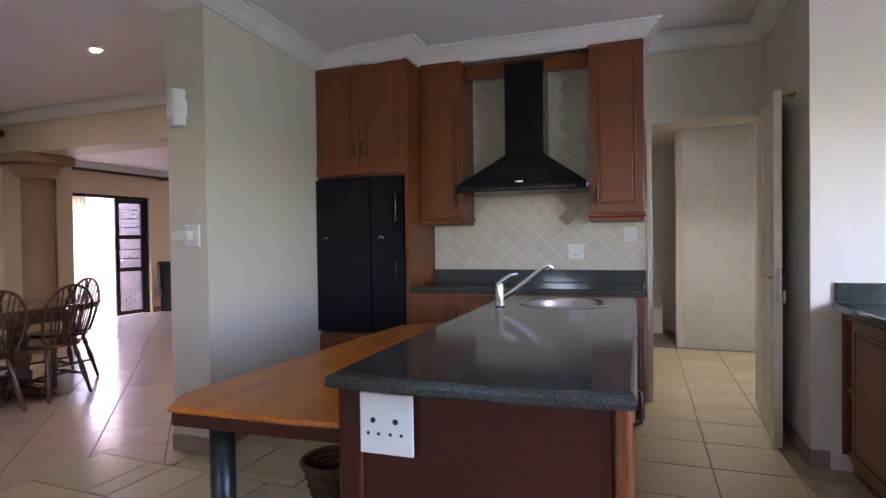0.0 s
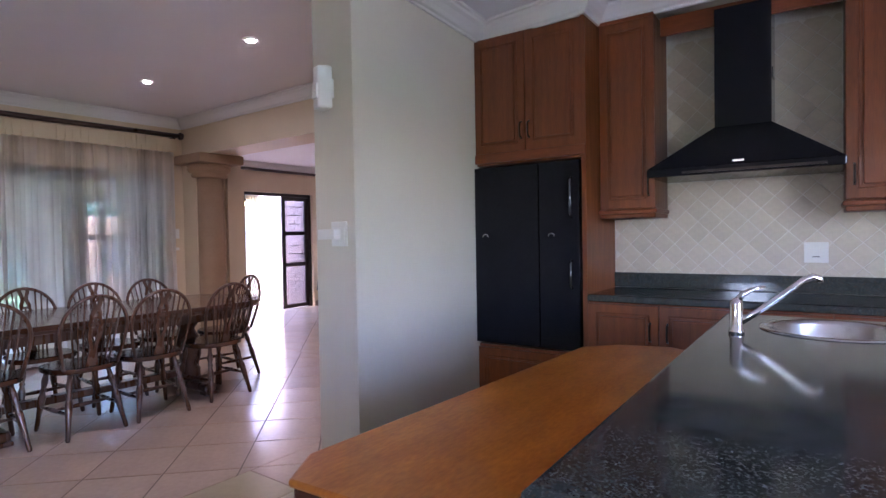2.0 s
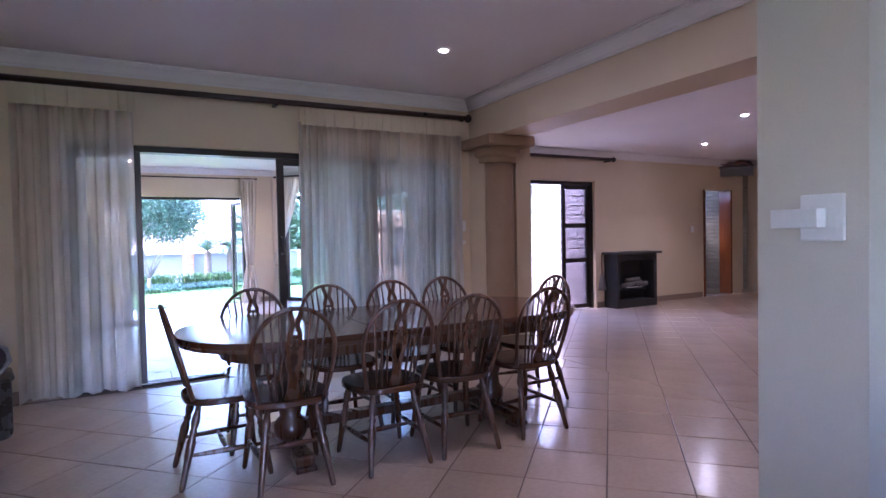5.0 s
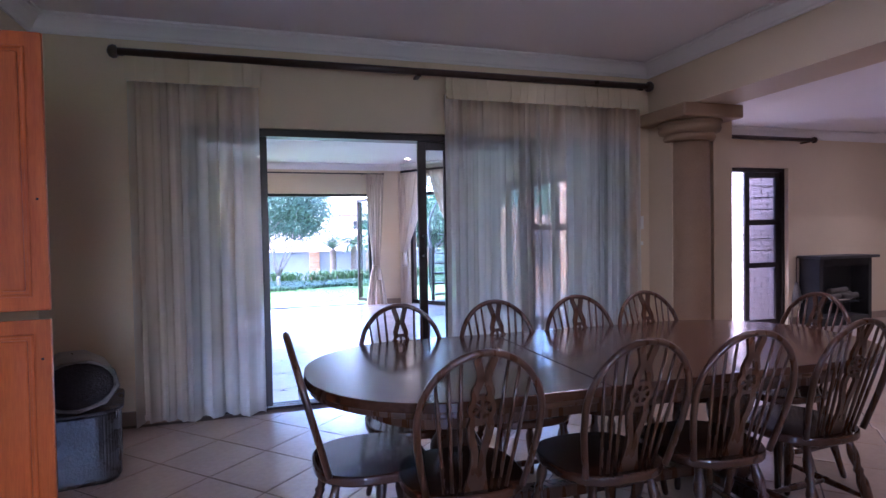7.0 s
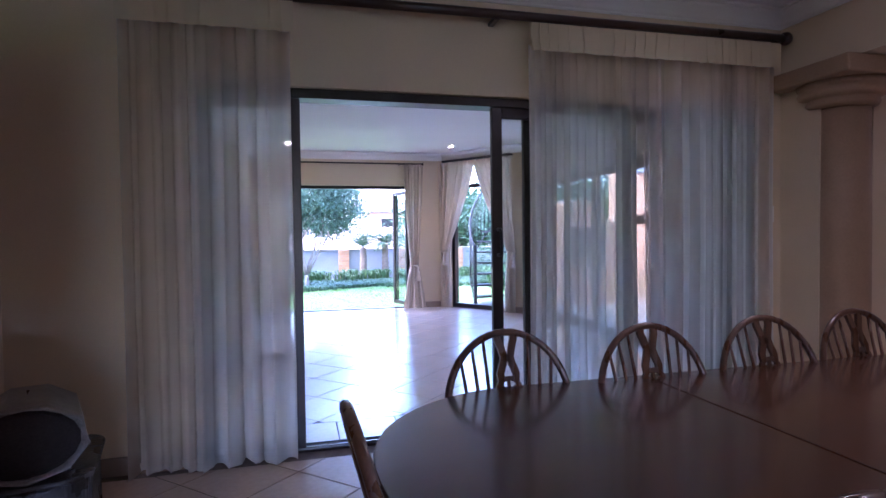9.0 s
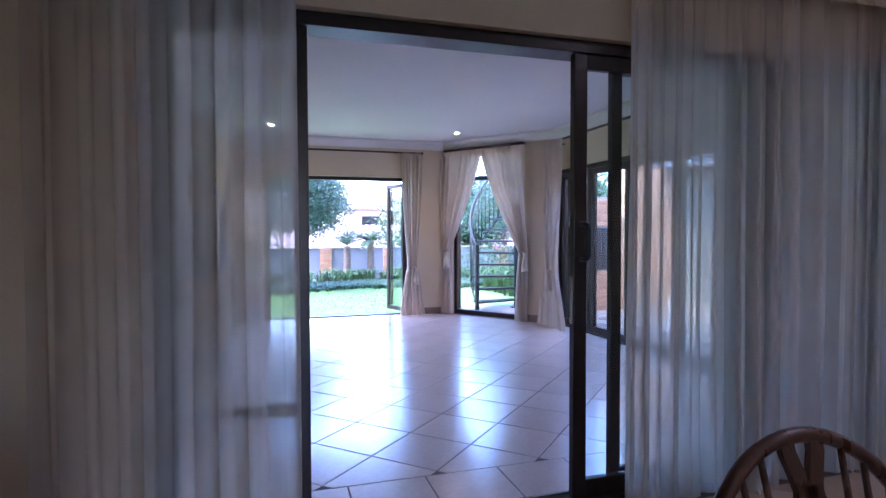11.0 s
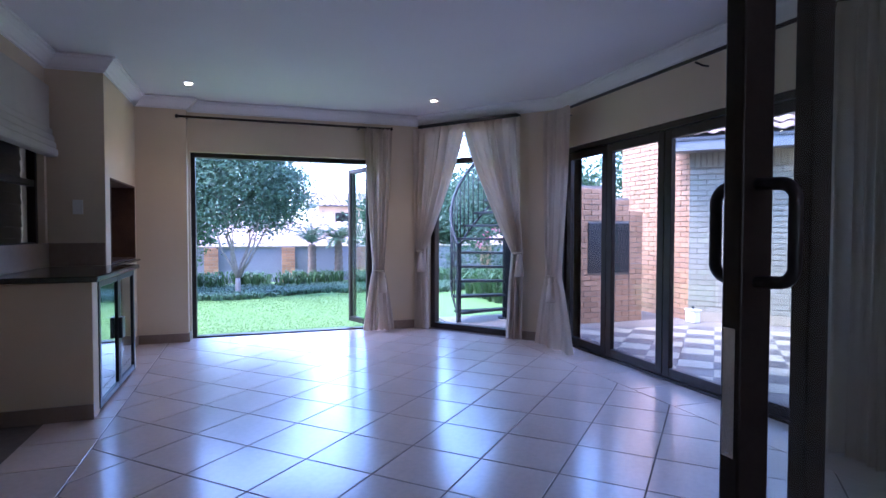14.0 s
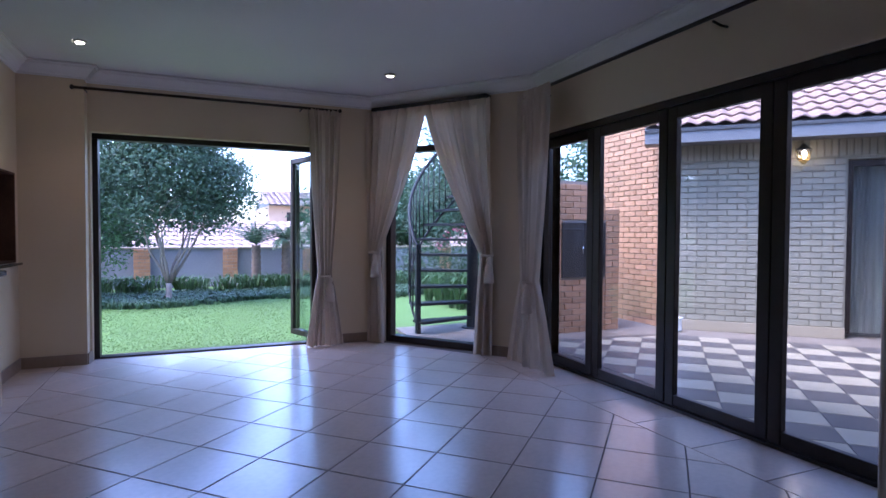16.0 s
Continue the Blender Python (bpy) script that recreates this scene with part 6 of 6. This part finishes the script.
tree("tall leafy tree beyond the spiral stair", (-19.0, 7.6, -0.10), 6, 24, 0.10, 1.1,
     [(0, 0, 2.6, 1.5, 1.7, 0.9), (0, -1.1, 1.9, 1.1, 1.0, 0.8), (0, 1.1, 2.0, 1.2, 1.2, 0.9), (0, 0, 3.5, 1.4, 1.5, 0.9)], 16000, 0.11, M_LEAF, M_DBARK, 1.0, 2.0, 0.35)
tree("leafy tree behind the brick barbecue", (-17.5, 10.4, -0.10), 6, 34, 0.12, 1.4,
     [(0, 0, 3.0, 1.6, 1.8, 1.1), (0, -1.2, 2.2, 1.2, 1.2, 0.9), (0, 1.0, 2.3, 1.3, 1.3, 1.0), (0, 0, 4.0, 1.5, 1.6, 1.0)], 14000, 0.12, M_LEAFD, M_DBARK, 1.0, 2.2, 0.35)
for i, (x, y, h) in enumerate(((-26.0, -5.0, 1.0), (-25.0, -1.8, 0.5), (-25.0, 6.8, 0.6), (-25.5, 9.5, 1.1), (-26.0, 13.0, 1.2), (-24.0, -8.5, 1.2))):
    tree("distant dark green tree beyond the garden wall", (x, y, -0.10), 5, 50 + i, 0.14, h,
         [(0, 0, h + 1.4, 1.9, 2.1, 1.2), (0, 1.2, h + 0.8, 1.3, 1.3, 0.9), (0, -1.3, h + 0.9, 1.3, 1.3, 0.9)], 9000, 0.20, M_LEAFD, M_DBARK, 1.1, 1.8, 0.4)


def palm(label, at, trunk_h, fronds, L, seed, droop, leaf_w=0.05, flat=False):
    rnd = random.Random(seed)
    t = thing("palm", label, "palm", pose(*at))
    prof = []
    for i in range(16):
        z = trunk_h * i / 15
        prof.append((0.085 + (0.018 if i % 2 else 0.0) + 0.02 * (1 - i / 15), z))
    prof[0] = (prof[0][0], -0.1)
    part("trunk", turned(prof, 12), M_DBARK, t, "rough fibrous trunk")
    verts, faces = [], []
    for k in range(fronds):
        a = 2 * math.pi * k / fronds + rnd.uniform(-0.2, 0.2)
        el = rnd.uniform(0.35, 1.15) if not flat else rnd.uniform(0.50, 1.25)
        d = Vector((math.cos(a), math.sin(a), 0))
        n = 12
        pts = []
        for i in range(n + 1):
            s = i / n * L * rnd.uniform(0.98, 1.0)
            pts.append(Vector((0, 0, trunk_h)) + d * s * math.cos(el) + Vector((0, 0, s * math.sin(el) - droop * (s / L) ** 2 * L)))
        side = Vector((-d.y, d.x, 0))
        for i in range(1, n):
            w = leaf_w * 6 * math.sin(math.pi * (i / n) ** 0.7) + 0.03
            for sg in (-1, 1):
                tip = pts[i] + side * sg * w + (pts[i + 1] - pts[i]) * 1.2 - Vector((0, 0, w * 0.35))
                up = Vector((0, 0, leaf_w * 0.18))
                j = len(verts)
                verts += [tuple(pts[i] - (pts[i + 1] - pts[i]) * 0.12), tuple(pts[i] + (pts[i + 1] - pts[i]) * 0.45), tuple(tip), tuple(pts[i] + up)]
                faces += [(j, j + 1, j + 2), (j, j + 2, j + 3)]
        for i in range(n):
            j = len(verts)
            wq = side * 0.012
            verts += [tuple(pts[i] - wq), tuple(pts[i] + wq), tuple(pts[i + 1] + wq * 0.7), tuple(pts[i + 1] - wq * 0.7)]
            faces.append((j, j + 1, j + 2, j + 3))
    mesh_part("fronds", verts, faces, M_LEAF if flat else M_LEAFD, t, "arching green fronds")
    return t


palm("tree fern with a spreading crown before the garden wall", (-21.0, 2.80, -0.10), 1.0, 20, 1.05, 3, 0.40, 0.026, True)
palm("young palm with drooping fronds before the garden wall", (-20.9, 3.45, -0.10), 1.10, 26, 1.05, 5, 0.55, 0.03)


def blades(region, count, h, w, seed):
    """Clumps of arching strap leaves; region: function from a random pair to a place."""
    rnd = random.Random(seed)
    verts, faces = [], []
    for _ in range(count):
        cx, cy = region(rnd.random(), rnd.random())
        hh = h * rnd.uniform(0.7, 1.15)
        for _ in range(11):
            a = rnd.uniform(0, 6.283)
            d = Vector((math.cos(a), math.sin(a), 0))
            s = Vector((-d.y, d.x, 0)) * w * rnd.uniform(0.7, 1.2)
            out = hh * rnd.uniform(0.35, 1.0)
            p0 = Vector((cx, cy, -0.10)) + d * 0.03
            p1 = p0 + d * out * 0.4 + Vector((0, 0, hh * 0.8))
            p2 = p0 + d * out + Vector((0, 0, hh * rnd.uniform(0.45, 1.0)))
            j = len(verts)
            verts += [tuple(p0 - s * 0.6), tuple(p0 + s * 0.6), tuple(p1 + s), tuple(p1 - s), tuple(p2)]
            faces += [(j, j + 1, j + 2, j + 3), (j + 3, j + 2, j + 4)]
    return verts, faces


def stuff(name, vf, material, label, category):
    me = bpy.data.meshes.new(name)
    me.from_pydata(vf[0], [], vf[1])
    me.materials.append(material)
    return tagged(new(name, me), label, category, kind="stuff")


stuff("strap_leaf_plants", blades(lambda u, v: (-21.0 + v * 0.9 + 0.15 * math.sin(u * 40), -4.0 + u * 12.0), 320, 0.40, 0.016, 7), M_BLADE, "band of dark green strap-leaved plants along the wall", "plants")
stuff("strap_leaf_plants", blades(lambda u, v: (-17.6 + v * 1.6, 5.6 + u * 2.6), 130, 0.65, 0.022, 8), M_BLADE, "large clumps of strap-leaved plants beyond the stair", "plants")
stuff("ground_cover", blades(lambda u, v: (-20.4 + v * (2.0 + 0.35 * math.sin(u * 17)), -4.0 + u * 10.5), 2600, 0.13, 0.012, 9), M_COVER, "low blue-green ground cover edging the lawn", "plants")
rg = random.Random(77)


def grass_blades(n):
    verts, faces = [], []
    for _ in range(n):
        x, y = rg.uniform(-18.6, -13.9), rg.uniform(-0.6, 4.0)
        a = rg.uniform(0, 6.283)
        h = rg.uniform(0.006, 0.015)
        dx, dy = math.cos(a) * 0.006, math.sin(a) * 0.006
        j = len(verts)
        verts += [(x - dx, y - dy, -0.101), (x + dx, y + dy, -0.101), (x + rg.uniform(-0.02, 0.02), y + rg.uniform(-0.02, 0.02), -0.10 + h)]
        faces.append((j, j + 1, j + 2))
    return verts, faces


M_GRASS = leafy("grass_blade", (0.105, 0.20, 0.047), (0.075, 0.148, 0.036), 0.15)
stuff("grass", grass_blades(60000), M_GRASS, "short green lawn grass", "grass")
fl = leaves([(-18.2, 6.6, 1.15, 0.5, 0.8, 0.25)], 90, 0.05, 91, 0.8)
stuff("flowering_shrub", fl, M_PETAL, "pink blossom among the garden shrubs", "shrub")
stuff("shrub", leaves([(-18.4, 6.4, 0.5, 0.7, 1.2, 0.6)], 2600, 0.07, 92), M_LEAFD, "green garden shrub beyond the spiral stair", "shrub")


# ---- brickwork ----
def brick_mesh(w, h, d, material):
    b = box(0, -d, 0, w, 0.02, h, 0.004, seg=1)
    me = bpy.data.meshes.new("brick")
    b.to_mesh(me)
    b.free()
    me.materials.append(material)
    return me


def brick_face(parent, m, length, height, material, rest, holes=(), limit=300, bw=0.222, bh=0.0755, joint=0.009, z0=0.0, from_left=True):
    """Bricks in running bond on a face that looks to -y; the first ones are pieces of their own."""
    memo, made, spare = {}, 0, []
    rows = int((height - z0) / bh)
    for r in range(rows):
        x = -(bw + joint) / 2 if r % 2 else 0.0
        while x < length:
            a, e = max(x, 0.0), min(x + bw, length)
            x += bw + joint
            if e - a < 0.03:
                continue
            z = z0 + r * bh
            runs = [(a, e)]
            for h0, h1, g0, g1 in holes:
                if g0 < z + bh / 2 < g1:
                    runs = [q for a2, e2 in runs for q in ((a2, min(e2, h0)), (max(a2, h1), e2)) if q[1] - q[0] > 0.03]
            if not runs:
                continue
            if len(runs) > 1:
                spare.append((runs[1][0], z, runs[1][1] - runs[1][0]))
            a, e = runs[0]
            if made < limit:
                k = round(e - a, 3)
                if k not in memo:
                    memo[k] = brick_mesh(e - a, bh - joint, 0.008, material)
                shared("brick", memo[k], parent, m @ pose(a, 0, z))
                made += 1
            else:
                spare.append((a, z, e - a))
    if spare:
        verts, faces = [], []
        for a, z, w in spare:
            j = len(verts)
            h = bh - joint
            verts += [(a, 0.002, z), (a + w, 0.002, z), (a + w, 0.002, z + h), (a, 0.002, z + h), (a + 0.004, -0.008, z + 0.004), (a + w - 0.004, -0.008, z + 0.004), (a + w - 0.004, -0.008, z + h - 0.004), (a + 0.004, -0.008, z + h - 0.004)]
            faces += [(j + 4, j + 5, j + 6, j + 7), (j, j + 1, j + 5, j + 4), (j + 1, j + 2, j + 6, j + 5), (j + 2, j + 3, j + 7, j + 6), (j + 3, j, j + 4, j + 7)]
        ob = mesh_part("bricks", verts, faces, rest, parent, "", "stuff")
        ob.matrix_local = m


bq = thing("barbecue", "orange face-brick garden barbecue with black steel doors", "barbecue", pose(-13.42, 5.62, -0.06))
b = bmesh.new()
box(-0.70, 0.012, 0, -0.006, 0.62, 1.92, bm=b)
box(-0.70, 0.62, 0, -0.006, 0.85, 1.76, bm=b)
box(-0.70, 0.85, 0, -0.006, 1.08, 1.58, bm=b)
part("core", b, M_MORTAR, bq)
fm = pose(0, 0, 0, 0, 0, 90)
brick_face(bq, fm, 0.62, 1.93, M_BRICK, M_BRICKI, holes=((0.18, 0.9, 0.70, 1.40),))
brick_face(bq, fm @ pose(0.632, 0, 0), 0.222, 1.77, M_BRICK, M_BRICKI, holes=((-0.4, 0.2, 0.70, 1.40),))
brick_face(bq, fm @ pose(0.866, 0, 0), 0.222, 1.59, M_BRICK, M_BRICKI)
brick_face(bq, pose(-0.70, 0.008, 0), 0.69, 1.93, M_BRICK, M_BRICKI)
for i in range(2):
    d2 = part("steel_door", box(0.002, 0.17 + i * 0.34, 0.70, 0.03, 0.505 + i * 0.34, 1.40, 0.006), M_BLACKMET, bq, "black steel door")
    part("door_handle", tube([(0.03, 0.47 + i * 0.075, 1.0), (0.055, 0.47 + i * 0.075, 1.01), (0.055, 0.47 + i * 0.075, 1.09), (0.03, 0.47 + i * 0.075, 1.10)], 0.007, 6), M_STEEL, d2)
part("hood_ridge", box(0.0, 0.15, 1.30, 0.04, 0.75, 1.32, 0.004), M_BLACKMET, bq)

wing = thing("brick_wing", "orange face-brick house wing beside the patio", "house", pose(-14.75, 7.35, -0.06))
part("core", box(0.0, 0.004, 0, 1.55, 2.2, 3.3), M_RAKED, wing)
brick_face(wing, Matrix(), 1.556, 3.3, M_BRICK, M_BRICKI)
part("coping", box(-0.02, -0.03, 3.301, 1.6, 2.2, 3.36, 0.01), M_FASCIA, wing)

DIAG = pose(-13.20, 7.345, -0.06, 0, 0, 45)
LEN = 6.2
hs = thing("garden_house", "pale painted brick house wing with a clay tile roof", "house", DIAG)
DOORS = (1.98, 2.92)
b = bmesh.new()
box(0.0, 0.004, 0, DOORS[0], 0.24, 2.45, bm=b)
box(DOORS[0], 0.004, 2.16, DOORS[1], 0.24, 2.45, bm=b)
box(DOORS[1], 0.004, 0, LEN, 0.24, 2.45, bm=b)
part("wall", b, M_PMORTAR, hs)
brick_face(hs, Matrix(), 3.6, 2.18, M_PBRICK, M_PBRICKI, holes=((DOORS[0] - 0.02, DOORS[1] + 0.02, -1, 2.16),), z0=0.14)
brick_face(hs, pose(3.61, 0, 0), LEN - 3.61, 2.18, M_PBRICK, M_PBRICKI, limit=0, z0=0.14)
sm = brick_mesh(0.0635, 0.215, 0.010, M_PBRICK)
x = 0.0
while x < LEN - 0.07:
    shared("soldier_brick", sm, hs, pose(x, 0, 2.20))
    x += 0.0755
part("plinth", box(0, -0.022, 0, DOORS[0], 0.003, 0.135, 0.006), M_CREAMSLAB, hs, "sandy plastered plinth")
part("plinth", box(DOORS[1], -0.022, 0, LEN, 0.003, 0.135, 0.006), M_CREAMSLAB, hs, "sandy plastered plinth")
part("fascia", box(-0.3, -0.50, 2.38, LEN, -0.47, 2.57, 0.006), M_FASCIA, hs, "grey painted fascia board")
part("soffit", box(-0.3, -0.468, 2.41, LEN, 0.0, 2.435), M_FASCIA, hs)
dr = part("door_frame", merged(box(DOORS[0], 0.06, 0.05, DOORS[0] + 0.07, 0.14, 2.155, 0.004), merged(box(DOORS[1] - 0.07, 0.06, 0.05, DOORS[1], 0.14, 2.155, 0.004), box(DOORS[0] + 0.07, 0.06, 2.08, DOORS[1] - 0.07, 0.14, 2.155, 0.004))), M_BRONZE, hs, "dark aluminium door frame")
pane(dr, DOORS[0] + 0.06, 0.06, DOORS[1] - 0.06, 2.09, 0.10)
part("door_curtain", drape(DOORS[0] + 0.05, DOORS[1] - 0.05, 0.06, 2.10, 11, 0.014, 88, 0.012, 4), M_SHEER, hs, "pale curtain inside the door", pose(0, 0.20, 0))
# Flat grey sheet in place of the unlit room behind the curtain.
part("unlit_room_sheet", box(DOORS[0], 0.30, 0.0, DOORS[1], 0.32, 2.2), M_FASCIA, hs)


def roof_tile():
    """One S-shaped clay tile, 0.20 wide and 0.40 long, laid on the plane z = 0 and rising to +y."""
    b = bmesh.new()
    n = 8
    rows = []
    for y, lift in ((0.0, 0.030), (0.40, 0.0)):
        for low in (0.0, -0.014):
            rows.append([b.verts.new((0.20 * i / n, y, lift + low + 0.034 * (0.5 - 0.5 * math.cos(2 * math.pi * i / n)) * (1 if i < n else 1))) for i in range(n + 1)])
    f0, f0b, f1, f1b = rows
    for i in range(n):
        b.faces.new((f0[i], f0[i + 1], f1[i + 1], f1[i])).smooth = True
        b.faces.new((f0[i + 1], f0[i], f0b[i], f0b[i + 1]))
    me = bpy.data.meshes.new("roof_tile")
    b.to_mesh(me)
    b.free()
    me.materials.append(M_ROOF)
    return me


rt = roof_tile()
rm = pose(0, -0.54, 2.565, 24)
part("roof_deck", box(-0.3, 0.0, -0.05, LEN, 3.2, -0.012), M_FASCIA, hs, "roof underlay", rm)
for i in range(int((LEN + 0.3) / 0.20)):
    for j in range(9):
        shared("roof_tile", rt, hs, rm @ pose(-0.3 + i * 0.20, j * 0.345, 0.0))
lt = thing("wall_lantern", "black wall lantern with a lit warm bulb", "wall lamp", DIAG @ pose(1.49, -0.005, 2.24))
part("back_plate", box(-0.04, -0.02, -0.06, 0.04, 0.0, 0.08, 0.006), M_BLACKMET, lt)
part("arm", tube([(0, -0.02, 0.05), (0, -0.08, 0.10), (0, -0.14, 0.08)], 0.010, 8), M_BLACKMET, lt)
part("roof_cap", turned([(0.085, 0.03), (0.088, 0.038), (0.035, 0.085), (0.012, 0.11)], 6), M_BLACKMET, lt, "", pose(0, -0.15, 0))
part("base_cup", turned([(0.012, -0.14), (0.03, -0.12), (0.05, -0.10), (0.05, -0.092)], 6), M_BRASS, lt, "brass base cup", pose(0, -0.15, 0))
for k in range(6):
    ca, sa = math.cos(math.pi * k / 3), math.sin(math.pi * k / 3)
    part("cage_bar", tube([(0.048 * ca, -0.15 + 0.048 * sa, -0.095), (0.078 * ca, -0.15 + 0.078 * sa, 0.032)], 0.006, 6), M_BRASS, lt)
part("bulb", turned([(0.012, -0.06), (0.026, -0.03), (0.028, 0.0), (0.014, 0.03)], 14), M_LAMPWARM, lt, "glowing warm bulb", pose(0.0, -0.15, -0.01))
wb = thing("garden_spotlight", "small white floor light on the patio", "lamp", pose(-13.0, 7.25, -0.06))
part("box", box(-0.09, -0.06, 0, 0.09, 0.06, 0.17, 0.02), M_WHITEPL, wb)
part("lid", box(-0.10, -0.07, 0.171, 0.10, 0.07, 0.19, 0.008), M_WHITEPL, wb)
part("stem", tube([(0.0, 0.0, 0.19), (0.0, 0.0, 0.24)], 0.02, 8), M_BLACKMET, wb)

# checkered patio slabs
pat = structure("patio_slabs", prism([(-13.1, 5.10), (-9.2, 4.90), (-9.2, 9.9), (-9.9, 9.9), (-12.9, 6.9)], -0.062, -0.052), M_DARKSLAB, "checkered cream and grey-brown patio slabs", "patio")
CS = 0.315
c45 = math.cos(radians(45))
area = [(-13.0, 5.15), (-9.25, 4.95), (-9.25, 9.75), (-9.95, 9.75), (-12.75, 6.95)]
wholes = {}
for i in range(-6, 22):
    for j in range(-16, 16):
        sq = [(-12.75 + CS * (u * c45 - v * c45), 6.95 + CS * (u * c45 + v * c45)) for u, v in ((i, j), (i + 1, j), (i + 1, j + 1), (i, j + 1))]
        cut = clip_poly(sq, area)
        if len(cut) < 3:
            continue
        mt = M_CREAMSLAB if (i + j) % 2 == 0 else M_DARKSLAB
        r = tile_mesh("slab", cut, 0.008, 0.004, mt)
        if r:
            shared("slab", r[0], pat, pose(r[1][0], r[1][1], -0.046))

# ---- spiral stair ----
ss = thing("spiral_stair", "black steel spiral stair with thin balusters", "stair", pose(-14.22, 4.95, -0.06))
part("centre_pole", turned([(0.075, 0), (0.075, 3.2)], 16), M_STAIR, ss)
part("base_plate", turned([(0.14, 0), (0.14, 0.015)], 20), M_STAIR, ss)
R, RISE, STEP, A0 = 0.84, 0.205, -13.5, -80.0
rail = []
for k in range(14):
    z = 0.16 + k * RISE
    a = radians(A0 + STEP * k)
    d = Vector((math.cos(a), math.sin(a), 0))
    s = Vector((-d.y, d.x, 0))
    pts = [d * 0.05 + s * 0.05, d * 0.05 - s * 0.05, d * R - s * 0.13, d * R + s * 0.13]
    part("tread", prism([(p.x, p.y) for p in pts], z - 0.035, z, 0.003), M_STAIR, ss)
    for q in (0.25, 0.75):
        a2 = radians(A0 + STEP * (k - 0.5 + q))
        p = Vector((math.cos(a2) * R, math.sin(a2) * R, 0))
        zz = z + RISE * (q - 0.5)
        if k > 0 or q > 0.5:
            part("baluster", tube([(p.x, p.y, zz - 0.06), (p.x, p.y, zz + 0.90)], 0.009, 6), M_STAIR, ss)
        rail.append((p.x, p.y, zz + 0.91))
part("handrail", tube(rail, 0.021, 8), M_STAIR, ss)
part("stringer", tube([(x2, y2, z2 - 0.97) for x2, y2, z2 in rail], 0.016, 6), M_STAIR, ss)
a = radians(A0)
part("newel", box(math.cos(a) * R - 0.03, math.sin(a) * R - 0.03, 0, math.cos(a) * R + 0.03, math.sin(a) * R + 0.03, 1.12, 0.004), M_STAIR, ss, "square newel post")

# ---- garden wall and neighbours ----
gw = thing("garden_wall", "low grey plastered garden wall with orange brick piers", "garden wall", pose(-21.85, 0, -0.10), kind="structure")
part("panel", box(-0.15, -12, 0, 0, 14, 0.90), M_GWALL, gw)
part("coping", box(-0.18, -12, 0.901, 0.03, 14, 0.945, 0.008), M_CREAMSLAB, gw, "pale coping")
for k in range(-5, 7):
    yy = 0.42 + 1.86 * k
    pr = part("pier", box(-0.20, yy - 0.165, 0, 0.075, yy + 0.165, 0.93), M_MORTAR, gw, "orange brick pier")
    if -3 <= k <= 4:
        brick_face(pr, pose(0.084, yy - 0.165, 0, 0, 0, 90), 0.33, 0.93, M_BRICK, M_BRICKI, limit=60)


def neighbour(at, wx, wy, wh, rise, label):
    h = thing("neighbour_house", label, "house", pose(*at))
    part("wall", box(-wx / 2, -wy / 2, -0.2, wx / 2, wy / 2, wh), surf("pale_orange_plaster", (0.56, 0.38, 0.26), (0.48, 0.32, 0.22), rough=0.9, scale=2, bump=0.1), h)
    for k in range(int(wy // 2.6)):
        y0 = -wy / 2 + 0.9 + k * 2.6
        w = part("window", box(wx / 2 + 0.002, y0, wh - 1.3, wx / 2 + 0.03, y0 + 1.0, wh - 0.35, 0.004), M_BRONZE, h)
        pane(w, 0, 0, 0.9, 0.85, 0.0).matrix_local = pose(wx / 2 + 0.035, y0 + 0.05, wh - 1.25, 0, 0, 90)
    verts, faces = [], []
    over = 0.5
    ex, ey = wx / 2 + over, wy / 2 + over
    ny, nx = int(2 * ey / 0.30), 12
    for sgn in (1, -1):
        for j in range(nx):
            for i in range(ny):
                y0 = -ey + i * 0.30
                b0 = len(verts)
                for q in range(5):
                    for t2 in (0, 1):
                        u = (j + t2) / nx
                        verts.append((sgn * ex * (1 - u), y0 + 0.30 * q / 4, wh + rise * u + (0.03 if t2 == 0 else 0.0) + 0.05 * math.sin(math.pi * q / 4)))
                for q in range(4):
                    faces.append((b0 + 2 * q, b0 + 2 * q + 2, b0 + 2 * q + 3, b0 + 2 * q + 1))
    mesh_part("roof", verts, faces, M_ROOFI, h, "pale clay tile roof")
    part("gable", prism([(-ex, 0.0), (ex, 0.0), (0, rise)], -wy / 2, wy / 2 - 0.05), M_GWALL, h, "", pose(0, 0, wh - 0.01, 90) @ pose(0, 0, 0))
    return h


neighbour((-31.0, 6.2, -2.15), 9.0, 15.0, 2.0, 1.75, "neighbouring house with a low clay tile roof")
neighbour((-42.0, 9.9, -2.6), 8.0, 10.0, 5.2, 1.0, "neighbouring two-storey house with a tiled roof")

ow = thing("brick_wall", "pale pink face-brick outside wall of the house", "wall", pose(-10.6, 7.70, -0.06))
part("core", box(0.0, 0.004, 0, 1.49, 0.22, 2.6), M_MORTAR, ow)
M_PINKBRICK = surf("pale_pink_face_brick", (0.43, 0.34, 0.295), (0.35, 0.275, 0.235), rough=0.85, scale=9, fine=70, bump=0.3, rand=0.12)
brick_face(ow, Matrix(), 1.49, 2.6, M_PINKBRICK, M_PINKBRICK)
